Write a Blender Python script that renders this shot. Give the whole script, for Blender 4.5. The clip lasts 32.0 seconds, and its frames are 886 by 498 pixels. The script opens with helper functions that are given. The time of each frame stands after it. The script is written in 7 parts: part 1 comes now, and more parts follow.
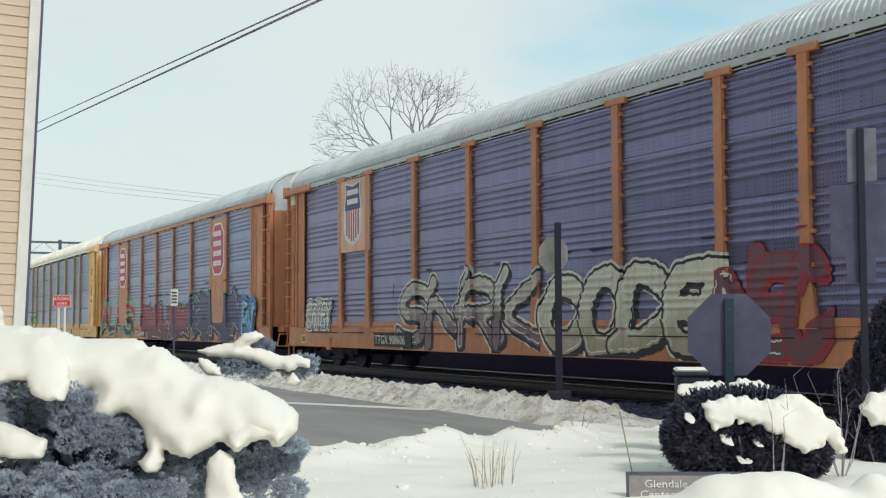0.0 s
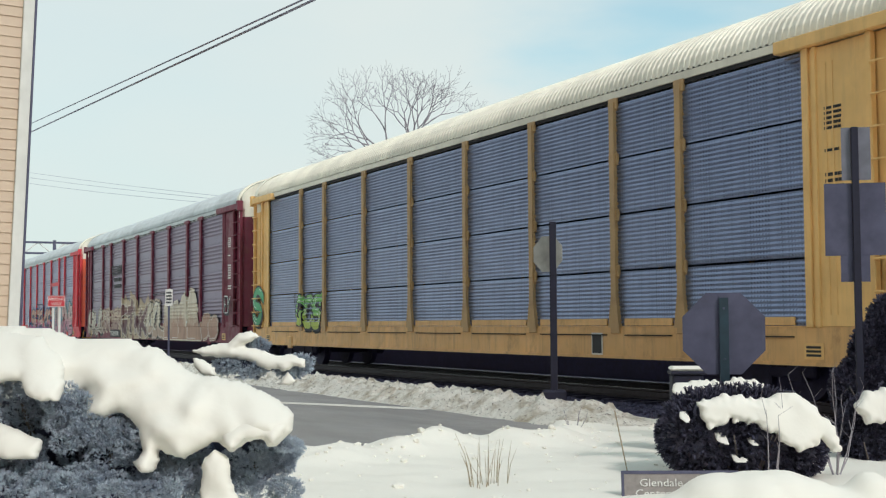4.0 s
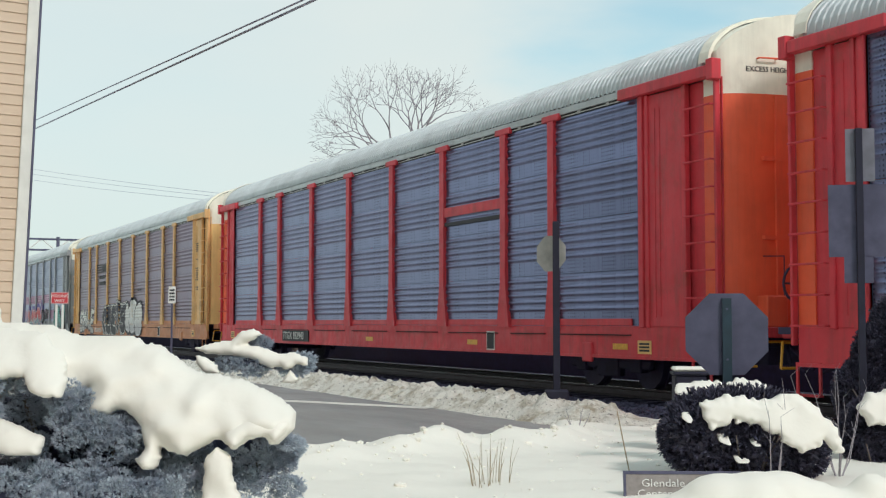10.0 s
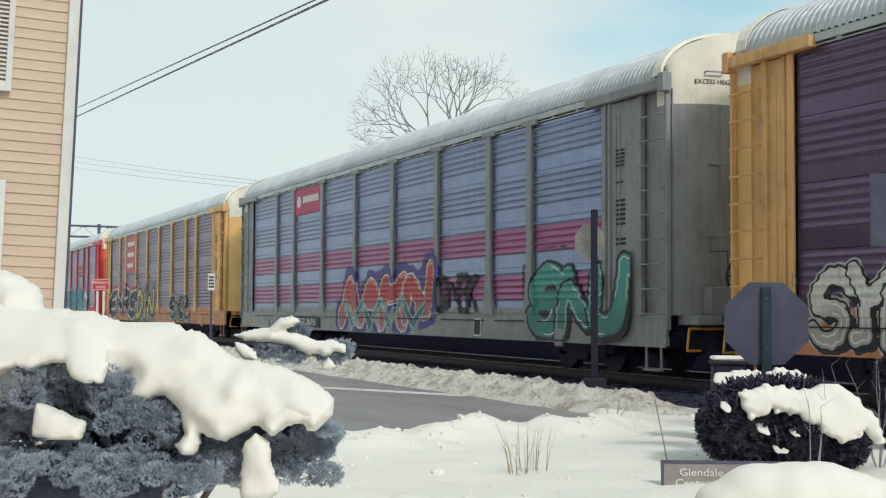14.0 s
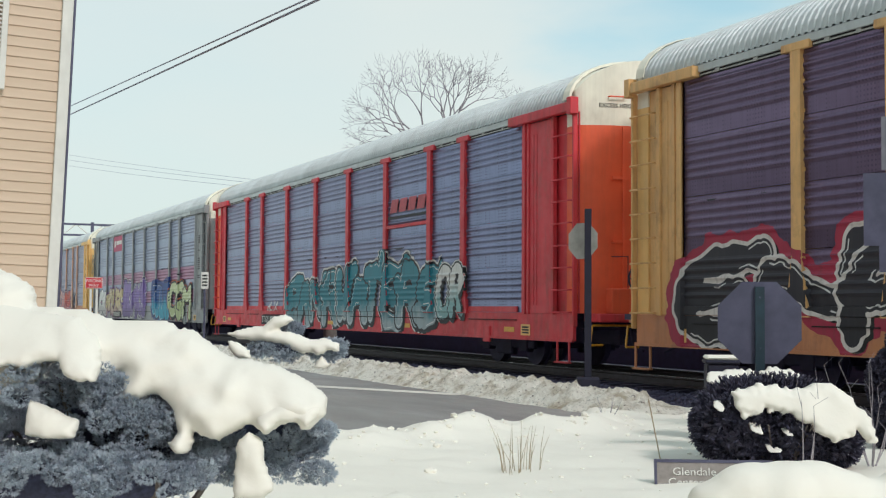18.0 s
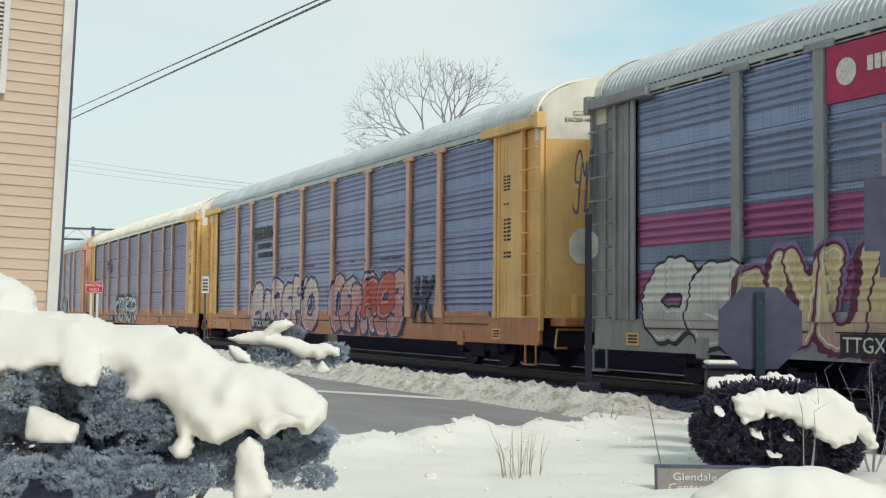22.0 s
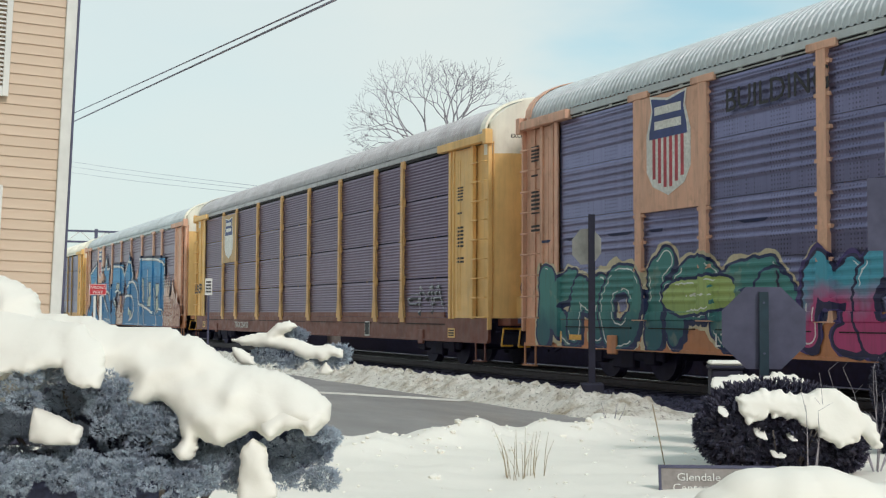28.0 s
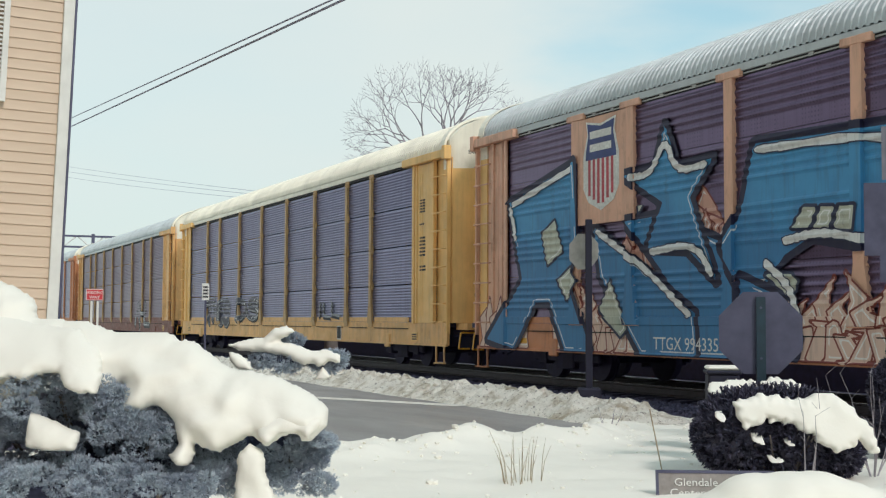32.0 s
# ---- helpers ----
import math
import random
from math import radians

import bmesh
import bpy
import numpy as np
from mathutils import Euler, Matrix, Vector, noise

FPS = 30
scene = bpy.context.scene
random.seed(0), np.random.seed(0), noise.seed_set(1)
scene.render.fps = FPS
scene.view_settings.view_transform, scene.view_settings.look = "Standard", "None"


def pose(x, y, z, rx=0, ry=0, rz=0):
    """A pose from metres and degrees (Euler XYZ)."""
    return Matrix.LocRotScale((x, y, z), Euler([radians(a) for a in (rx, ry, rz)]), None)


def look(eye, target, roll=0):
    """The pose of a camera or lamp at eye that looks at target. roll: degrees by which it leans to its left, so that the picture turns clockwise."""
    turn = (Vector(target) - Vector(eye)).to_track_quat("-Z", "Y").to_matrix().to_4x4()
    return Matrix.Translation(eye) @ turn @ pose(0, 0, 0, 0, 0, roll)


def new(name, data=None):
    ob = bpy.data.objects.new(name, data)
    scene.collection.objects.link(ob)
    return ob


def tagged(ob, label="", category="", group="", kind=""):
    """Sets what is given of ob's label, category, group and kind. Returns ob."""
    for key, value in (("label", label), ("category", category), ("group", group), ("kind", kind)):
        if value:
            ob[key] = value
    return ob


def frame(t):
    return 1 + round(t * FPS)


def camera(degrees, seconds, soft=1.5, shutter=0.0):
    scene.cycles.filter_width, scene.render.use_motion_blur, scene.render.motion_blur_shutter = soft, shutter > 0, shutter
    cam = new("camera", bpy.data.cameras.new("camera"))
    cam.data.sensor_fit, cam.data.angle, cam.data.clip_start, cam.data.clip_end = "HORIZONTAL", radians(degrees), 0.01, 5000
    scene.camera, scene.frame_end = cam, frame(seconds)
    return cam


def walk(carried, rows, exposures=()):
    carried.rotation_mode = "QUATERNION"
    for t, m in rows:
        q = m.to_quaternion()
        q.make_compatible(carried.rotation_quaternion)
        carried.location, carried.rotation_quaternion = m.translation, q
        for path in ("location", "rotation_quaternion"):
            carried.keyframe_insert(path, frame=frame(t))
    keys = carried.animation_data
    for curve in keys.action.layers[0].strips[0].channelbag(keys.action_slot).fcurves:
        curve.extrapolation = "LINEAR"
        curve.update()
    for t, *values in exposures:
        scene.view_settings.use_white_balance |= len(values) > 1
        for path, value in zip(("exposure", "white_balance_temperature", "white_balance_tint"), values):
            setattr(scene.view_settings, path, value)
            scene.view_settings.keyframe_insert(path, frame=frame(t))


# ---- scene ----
# World: x along the track (the train runs towards +x), y from the camera to the track, z up from the rail's top.
cam = camera(39.0, 32.0, soft=1.25, shutter=0.0)
# seconds, heading, tilt, lean of a camera held by hand on one spot
walk(cam, [(t, pose(0, 0, 1.14, 90 + tilt, lean, yaw)) for t, yaw, tilt, lean in [
    (0.0, 63.93, 3.44, 0.16), (0.5, 63.91, 3.44, 0.16), (1.0, 64.00, 3.36, 0.20), (1.5, 63.92, 3.39, 0.22), (2.0, 63.88, 3.44, 0.29),
    (2.5, 63.89, 3.47, 0.29), (3.0, 63.74, 3.45, 0.29), (3.5, 63.71, 3.41, 0.27), (5.5, 63.64, 3.49, 0.36), (6.0, 63.56, 3.45, 0.32),
    (6.5, 63.48, 3.29, 0.34), (7.0, 63.55, 3.18, 0.28), (7.5, 63.66, 3.37, 0.25), (8.0, 63.67, 3.43, 0.07), (8.5, 63.70, 3.49, 0.09),
    (9.0, 63.70, 3.46, -0.00), (9.5, 63.74, 3.40, -0.07), (10.0, 63.83, 3.37, -0.05), (10.5, 63.98, 3.43, -0.08), (11.0, 64.42, 3.44, -0.18),
    (11.5, 64.81, 3.28, -0.31), (12.0, 65.46, 2.59, -0.23), (12.5, 65.49, 2.53, -0.17), (13.0, 65.66, 2.70, -0.16), (13.5, 65.64, 2.78, -0.22),
    (14.0, 65.55, 2.81, -0.31), (14.5, 65.41, 2.82, -0.31), (15.0, 65.38, 2.80, -0.40), (15.5, 65.36, 2.77, -0.39), (17.5, 65.22, 2.87, -0.40),
    (18.0, 65.26, 2.76, -0.39), (18.5, 65.23, 2.84, -0.39), (19.0, 65.19, 2.95, -0.38), (19.5, 65.24, 3.01, -0.38), (20.0, 65.30, 3.06, -0.36),
    (20.5, 65.29, 3.09, -0.40), (21.0, 65.29, 3.02, -0.47), (21.5, 65.34, 3.02, -0.43), (22.0, 65.28, 2.98, -0.47), (22.5, 65.34, 3.07, -0.37),
    (23.0, 65.21, 3.03, -0.47), (23.5, 65.28, 3.08, -0.55), (24.0, 65.31, 3.07, -0.53), (24.5, 65.38, 3.02, -0.52), (25.0, 65.37, 3.02, -0.59),
    (25.5, 65.43, 3.11, -0.54), (27.5, 65.44, 2.92, -0.31), (28.0, 65.43, 3.03, -0.27), (28.5, 65.38, 3.02, -0.31), (29.0, 65.33, 2.98, -0.31),
    (29.5, 65.34, 3.00, -0.34), (30.0, 65.35, 2.99, -0.29), (30.5, 65.34, 3.04, -0.34), (31.0, 65.30, 3.14, -0.21), (31.5, 65.30, 3.22, -0.22),
    (32.0, 65.30, 3.26, -0.25),
]], [(0, 0.57, 5460, 27), (32, 0.57, 5460, 27)])

# ---- light ----
SUN_EL, SUN_AZ = 42.0, 10.0          # degrees up, and from +x towards +y
sun_dir = Vector((math.cos(radians(SUN_EL)) * math.cos(radians(SUN_AZ)), math.cos(radians(SUN_EL)) * math.sin(radians(SUN_AZ)), math.sin(radians(SUN_EL))))
sun = new("sun", bpy.data.lights.new("sun", "SUN"))
sun.data.energy, sun.data.angle, sun.data.color = 1.3, radians(10.0), (1.0, 0.87, 0.64)
sun.matrix_world = look(sun_dir * 60, (0, 0, 0))

world = bpy.data.worlds.new("winter_sky")
scene.world = world
world.use_nodes = True
wn, wl = world.node_tree.nodes, world.node_tree.links
wn.clear()
sky = wn.new("ShaderNodeTexSky")
sky.sky_type, sky.sun_disc = "NISHITA", False
sky.sun_elevation, sky.sun_rotation = radians(SUN_EL), radians(90 - SUN_AZ)
sky.air_density, sky.dust_density, sky.ozone_density = 1.0, 2.2, 1.0
coord = wn.new("ShaderNodeTexCoord")
stretch = wn.new("ShaderNodeMapping")
stretch.inputs["Scale"].default_value = (1.0, 1.0, 3.2)
puff = wn.new("ShaderNodeTexNoise")
puff.inputs["Scale"].default_value, puff.inputs["Detail"].default_value, puff.inputs["Roughness"].default_value = 1.6, 5, 0.5
ramp = wn.new("ShaderNodeValToRGB")
ramp.color_ramp.elements[0].position, ramp.color_ramp.elements[0].color = 0.34, (0.84, 0.84, 0.84, 1)
ramp.color_ramp.elements[1].position, ramp.color_ramp.elements[1].color = 0.56, (0.96, 0.96, 0.96, 1)
# a long gap in the cloud over the track
gap = wn.new("ShaderNodeVectorMath")
gap.operation = "DISTANCE"
gap.inputs[1].default_value = (-0.76, 0.60, 0.74)
wisp = wn.new("ShaderNodeTexNoise")
wisp.inputs["Scale"].default_value, wisp.inputs["Detail"].default_value = 5.0, 5
rag = wn.new("ShaderNodeMath")
rag.operation = "MULTIPLY_ADD"
rag.inputs[1].default_value, rag.inputs[2].default_value = 0.34, -0.17
edge_ = wn.new("ShaderNodeMath")
shut = wn.new("ShaderNodeMapRange")
shut.interpolation_type = "SMOOTHSTEP"
for key_, value_ in (("From Min", 0.0), ("From Max", 0.20), ("To Min", 0.45), ("To Max", 1.0)):
    shut.inputs[key_].default_value = value_
veil = wn.new("ShaderNodeMath")
veil.operation = "MULTIPLY"
part_z = wn.new("ShaderNodeSeparateXYZ")
aloft = wn.new("ShaderNodeMapRange")             # the haze thins out overhead
for key_, value_ in (("From Min", 0.42), ("From Max", 0.9), ("To Min", 1.0), ("To Max", 0.55)):
    aloft.inputs[key_].default_value = value_
cover = wn.new("ShaderNodeMath")
cover.operation = "MULTIPLY"
thin = wn.new("ShaderNodeMixRGB")                # thin bright cloud over the blue
thin.inputs["Color2"].default_value = (5.5, 5.85, 4.2, 1)
clear_sky = wn.new("ShaderNodeMixRGB")           # pale winter blue
clear_sky.blend_type = "MULTIPLY"
clear_sky.inputs["Fac"].default_value, clear_sky.inputs["Color2"].default_value = 1.0, (0.66, 1.30, 0.92, 1)
back = wn.new("ShaderNodeBackground")
back.inputs["Strength"].default_value = 0.096
wout = wn.new("ShaderNodeOutputWorld")
wl.new(coord.outputs["Generated"], stretch.inputs["Vector"])
wl.new(stretch.outputs["Vector"], puff.inputs["Vector"])
wl.new(puff.outputs["Fac"], ramp.inputs["Fac"])
wl.new(stretch.outputs["Vector"], gap.inputs[0])
wl.new(stretch.outputs["Vector"], wisp.inputs["Vector"])
wl.new(wisp.outputs["Fac"], rag.inputs[0])
wl.new(gap.outputs["Value"], edge_.inputs[0])
wl.new(rag.outputs[0], edge_.inputs[1])
wl.new(edge_.outputs[0], shut.inputs["Value"])
wl.new(ramp.outputs["Color"], veil.inputs[0])
wl.new(shut.outputs["Result"], veil.inputs[1])
wl.new(coord.outputs["Generated"], part_z.inputs[0])
wl.new(part_z.outputs["Z"], aloft.inputs["Value"])
wl.new(veil.outputs[0], cover.inputs[0])
wl.new(aloft.outputs["Result"], cover.inputs[1])
wl.new(cover.outputs[0], thin.inputs["Fac"])
wl.new(sky.outputs["Color"], clear_sky.inputs["Color1"])
wl.new(clear_sky.outputs["Color"], thin.inputs["Color1"])
wl.new(thin.outputs["Color"], back.inputs["Color"])
wl.new(back.outputs["Background"], wout.inputs["Surface"])

# ---- materials ----
class Nodes:
    """A small hand for node trees."""
    def __init__(self, name):
        self.m = bpy.data.materials.new(name)
        self.m.use_nodes = True
        self.t = self.m.node_tree
        self.b = self.t.nodes["Principled BSDF"]
        self.out = self.t.nodes["Material Output"]
        self.co = self.t.nodes.new("ShaderNodeTexCoord").outputs["Object"]

    def put(self, node, **values):
        n = self.t.nodes.new(node)
        for k, v in values.items():
            n.inputs[k.replace("_", " ")].default_value = v
        return n

    def link(self, a, b):
        self.t.links.new(a, b)

    def mapped(self, scale):
        n = self.put("ShaderNodeMapping", Scale=scale)
        self.link(self.co, n.inputs["Vector"])
        return n.outputs["Vector"]

    def noise(self, scale, detail=4, stretch=(1, 1, 1), rough=0.55):
        n = self.put("ShaderNodeTexNoise", Scale=scale, Detail=detail, Roughness=rough)
        self.link(self.mapped(stretch), n.inputs["Vector"])
        return n.outputs["Fac"]

    def ramp(self, fac, a, b, ca=(0, 0, 0), cb=(1, 1, 1)):
        n = self.put("ShaderNodeValToRGB")
        e = n.color_ramp.elements
        e[0].position, e[0].color = a, (*ca, 1)
        e[1].position, e[1].color = b, (*cb, 1)
        self.link(fac, n.inputs["Fac"])
        return n.outputs["Color"]

    def mix(self, fac, a, b, mode="MIX"):
        n = self.put("ShaderNodeMixRGB")
        n.blend_type = mode
        for v, s in ((fac, "Fac"), (a, "Color1"), (b, "Color2")):
            if hasattr(v, "is_linked"):
                self.link(v, n.inputs[s])
            else:
                n.inputs[s].default_value = v if s == "Fac" else (*v, 1)
        return n.outputs["Color"]

    def calc(self, op, a, b=0.0, c=None):
        n = self.t.nodes.new("ShaderNodeMath")
        n.operation = op
        for i, v in enumerate((a, b) if c is None else (a, b, c)):
            if hasattr(v, "is_linked"):
                self.link(v, n.inputs[i])
            else:
                n.inputs[i].default_value = v
        return n.outputs[0]

    def axes(self):
        n = self.put("ShaderNodeSeparateXYZ")
        self.link(self.co, n.inputs[0])
        return n.outputs

    def bump(self, height, strength, distance=0.01):
        n = self.put("ShaderNodeBump", Strength=strength, Distance=distance)
        self.link(height, n.inputs["Height"])
        self.link(n.outputs["Normal"], self.b.inputs["Normal"])

    def done(self, colour, rough=0.6, metal=0.0, spec=0.5):
        self.link(colour, self.b.inputs["Base Color"])
        if hasattr(rough, "is_linked"):
            self.link(rough, self.b.inputs["Roughness"])
        else:
            self.b.inputs["Roughness"].default_value = rough
        self.b.inputs["Metallic"].default_value = metal
        self.b.inputs["Specular IOR Level"].default_value = spec
        return self.m


def tone(c, k):
    return tuple(min(1, v * k) for v in c)


def plain(name, c, rough=0.6, metal=0.0, scale=8.0, bump=0.15, spread=0.25):
    """A surface with two scales of unevenness."""
    n = Nodes(name)
    col = n.mix(n.ramp(n.noise(scale, 5), 0.3, 0.7), tone(c, 1 - spread), tone(c, 1 + spread))
    col = n.mix(n.ramp(n.noise(scale * 0.13, 3), 0.35, 0.7), col, n.mix(0.6, col, tone(c, 0.72)))
    n.bump(n.noise(scale * 6, 4), bump, 0.004)
    return n.done(col, rough, metal)


def paint(name, c, rough=0.5, dirt=0.46, rust=0.42):
    """Weathered rolling-stock paint: streaks that run down, soot and a little rust."""
    n = Nodes(name)
    col = n.mix(n.ramp(n.noise(0.9, 4), 0.3, 0.75), tone(c, 0.82), tone(c, 1.12))
    streak = n.ramp(n.noise(2.0, 6, (3.2, 3.2, 0.35), 0.7), 0.48, 0.85)
    col = n.mix(n.calc("MULTIPLY", streak, dirt), col, (0.055, 0.05, 0.055))
    spots = n.ramp(n.noise(2.2, 7, (1, 1, 0.7), 0.7), 0.53, 0.70)
    col = n.mix(n.calc("MULTIPLY", spots, rust), col, (0.16, 0.07, 0.035))
    n.bump(n.noise(30, 3), 0.12, 0.003)
    return n.done(col, n.ramp(n.noise(4, 3), 0.3, 0.7, (rough - 0.1,) * 3, (rough + 0.2,) * 3))


def screen(name, c, holes=1.0, dirt=0.4, band=None):
    """Galvanised side screen: punched dots, streaks, each sheet a little different."""
    n = Nodes(name)
    info = n.put("ShaderNodeObjectInfo").outputs["Random"]
    col = n.mix(info, tone(c, 0.92), tone(c, 1.08))
    col = n.mix(n.ramp(n.noise(1.3, 5, (1, 1, 1.6)), 0.35, 0.7), tone(c, 0.86), col)
    streak = n.ramp(n.noise(2.4, 5, (6, 6, 0.3), 0.65), 0.45, 0.8)
    col = n.mix(n.calc("MULTIPLY", streak, dirt), col, tone(c, 0.35))
    x, y, z = n.axes()
    if band:
        on = n.calc("MULTIPLY", n.calc("GREATER_THAN", z, 0.28), n.calc("LESS_THAN", z, 0.80))
        col = n.mix(on, col, n.mix(0.25, band, col))
    fx = n.calc("SUBTRACT", n.calc("FRACT", n.calc("DIVIDE", x, 0.066)), 0.5)
    fz = n.calc("SUBTRACT", n.calc("FRACT", n.calc("DIVIDE", z, 0.066)), 0.5)
    d = n.calc("ADD", n.calc("MULTIPLY", fx, fx), n.calc("MULTIPLY", fz, fz))
    dots = n.calc("LESS_THAN", d, 0.055)
    strips = n.ramp(n.noise(1.1, 2, (3.0, 3.0, 0.25)), 0.45, 0.55)
    col = n.mix(n.calc("MULTIPLY", n.calc("MULTIPLY", dots, strips), holes), col, tone(c, 0.22))
    return n.done(col, 0.29, 0.76)


MAT = {}
for key, c in {"orange": (0.55, 0.23, 0.10), "salmon": (0.74, 0.43, 0.29), "yellow": (0.76, 0.45, 0.17), "maroon": (0.17, 0.02, 0.045), "red": (0.66, 0.05, 0.065),
               "grey": (0.30, 0.31, 0.32), "rustred": (0.20, 0.07, 0.05), "tan": (0.5, 0.32, 0.14)}.items():
    MAT[key] = paint("paint_" + key, c)
# end doors of the red cars: light on the end faces put into the paint
MAT["brightorange"] = paint("paint_brightorange", (0.86, 0.13, 0.045), 0.5, 0.2, 0.05)
# lighter copy of the sign metal: light on the small octagon put into it
MAT["pale_sheet"] = plain("pale_sign_sheet", (0.42, 0.42, 0.40), 0.5, 0.2, 5)
# a duller, bluish grey tone of sheet
MAT["dull_sheet"] = plain("dull_sign_sheet", (0.19, 0.19, 0.23), 0.5, 0.2, 5)
MAT["amber"] = paint("paint_amber", (0.86, 0.54, 0.19), 0.5, 0.25, 0.1)
MAT["white"] = paint("paint_white", (0.85, 0.81, 0.68), 0.5, 0.15, 0.12)
MAT["screen_blue"] = screen("screen_blue", (0.205, 0.235, 0.40))
MAT["screen_brown"] = screen("screen_brown", (0.165, 0.12, 0.205), 0.4)
MAT["screen_dark"] = screen("screen_dark", (0.21, 0.21, 0.36), 0.7)
MAT["screen_pale"] = screen("screen_pale", (0.25, 0.30, 0.46), 0.6)
MAT["screen_banded"] = screen("screen_banded", (0.25, 0.30, 0.46), 0.6, 0.4, (0.32, 0.022, 0.14))
MAT["roof_grey"] = paint("roof_grey", (0.53, 0.57, 0.58), 0.45, 0.22, 0.12)
MAT["roof_cream"] = paint("roof_cream", (0.86, 0.81, 0.68), 0.6, 0.15, 0.05)
MAT["roof_worn"] = paint("roof_worn", (0.46, 0.45, 0.46), 0.4, 0.45, 0.25)
MAT["black"] = plain("soot_black", (0.021, 0.019, 0.056), 0.75)
MAT["under"] = plain("sooty_steel", (0.033, 0.029, 0.078), 0.7)
# black that stands in for the shade inside slots and gaps
MAT["dark"] = plain("slot_shade_black", (0.012, 0.012, 0.015), 0.8)
MAT["letter"] = plain("letter_white", (0.75, 0.74, 0.70), 0.6, 0, 20, 0.05)
MAT["letter_black"] = plain("letter_black", (0.02, 0.02, 0.025), 0.6, 0, 20, 0.05)
MAT["shield_blue"] = plain("shield_blue", (0.03, 0.05, 0.20), 0.5, 0, 6, 0.05)
MAT["shield_red"] = plain("shield_red", (0.45, 0.05, 0.07), 0.5, 0, 6, 0.05)
MAT["crimson"] = plain("crimson", (0.45, 0.022, 0.11), 0.5, 0, 6, 0.05)
MAT["reflector"] = plain("reflector_yellow", (0.75, 0.38, 0.02), 0.4, 0, 20, 0.05)
MAT["rail"] = plain("worn_rail_steel", (0.06, 0.05, 0.06), 0.55, 0.3)
MAT["rail_top"] = plain("polished_rail_head", (0.55, 0.55, 0.56), 0.25, 1.0, 20, 0.05, 0.1)
# dark tone for backs turned from the sun: shade put into the metal's colour
MAT["sign_back"] = plain("shaded_aluminium_sheet", (0.090, 0.090, 0.145), 0.5, 0.3, 5)
MAT["post_black"] = plain("dark_green_black_post", (0.012, 0.012, 0.030), 0.75)
MAT["post_teal"] = plain("dark_green_post", (0.012, 0.034, 0.052), 0.6)
MAT["sign_red"] = plain("sign_red", (0.55, 0.03, 0.04), 0.45, 0, 12, 0.05)
MAT["bark"] = plain("grey_bark", (0.15, 0.125, 0.11), 0.9, 0, 12, 0.5)
MAT["twig"] = plain("winter_twig", (0.36, 0.33, 0.35), 0.9, 0, 20, 0.3)
MAT["straw"] = plain("dry_grass", (0.40, 0.33, 0.22), 0.9, 0, 30, 0.2)
MAT["cable"] = plain("cable_grey", (0.28, 0.28, 0.38), 0.6)
MAT["bronze"] = plain("weathered_bronze", (0.31, 0.28, 0.26), 0.5, 0.3, 14)
MAT["trim_white"] = plain("trim_white", (0.72, 0.71, 0.66), 0.55, 0, 9, 0.1, 0.06)
# only for the two unseen walls added to shape the light
MAT["siding_dark"] = plain("blocker_dark_brick", (0.13, 0.075, 0.06), 0.85, 0, 5)
# dark cores of the evergreen: shade between needle puffs put into the colour
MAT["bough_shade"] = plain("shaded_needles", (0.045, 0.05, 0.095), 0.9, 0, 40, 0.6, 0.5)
MAT["stone"] = plain("ballast_stone", (0.080, 0.072, 0.125), 0.9, 0, 6, 0.4, 0.5)
MAT["wood_tie"] = plain("creosoted_tie", (0.033, 0.029, 0.060), 0.9, 0, 9, 0.5)


def snow_material():
    n = Nodes("snow")
    col = n.mix(n.noise(0.6, 4), (0.82, 0.79, 0.70), (0.88, 0.85, 0.76))
    n.bump(n.mix(0.35, n.noise(3.0, 6), n.noise(14, 3)), 0.16, 0.04)
    n.b.inputs["Subsurface Weight"].default_value = 0.0
    return n.done(col, 0.65, 0, 0.3)


def dirty_snow():
    n = Nodes("ploughed_dirty_snow")
    col = n.mix(n.ramp(n.noise(2.6, 8, (1, 1, 1), 0.7), 0.36, 0.52), (0.50, 0.44, 0.33), (0.88, 0.85, 0.76))
    col = n.mix(n.ramp(n.noise(17, 4, (1, 1, 1), 0.7), 0.58, 0.66), col, (0.22, 0.19, 0.16))
    n.bump(n.noise(9, 8, (1, 1, 1), 0.7), 0.9, 0.12)
    return n.done(col, 0.8, 0, 0.2)


def asphalt():
    n = Nodes("wet_asphalt")
    col = n.mix(n.ramp(n.noise(0.8, 5, (0.35, 1.2, 1)), 0.3, 0.7), (0.23, 0.22, 0.21), (0.33, 0.315, 0.30))
    col = n.mix(n.ramp(n.noise(60, 2), 0.4, 0.7), col, n.mix(0.5, col, (0.2, 0.19, 0.18)))
    n.bump(n.noise(90, 3), 0.3, 0.01)
    return n.done(col, n.ramp(n.noise(0.9, 3, (0.4, 1.2, 1)), 0.35, 0.65, (0.42,) * 3, (0.75,) * 3))


def needles():
    n = Nodes("blue_green_needles")
    r = n.put("ShaderNodeNewGeometry").outputs["Random Per Island"]
    col = n.mix(r, (0.40, 0.46, 0.54), (0.60, 0.67, 0.72))
    col = n.mix(n.ramp(n.noise(9.0, 3), 0.35, 0.65), n.mix(0.5, col, (0.20, 0.23, 0.33)), col)
    return n.done(col, 0.7, 0, 0.3)


def boxwood():
    n = Nodes("dark_shrub_leaves")
    r = n.put("ShaderNodeNewGeometry").outputs["Random Per Island"]
    return n.done(n.mix(r, (0.038, 0.038, 0.072), (0.115, 0.110, 0.155)), 0.6, 0, 0.3)


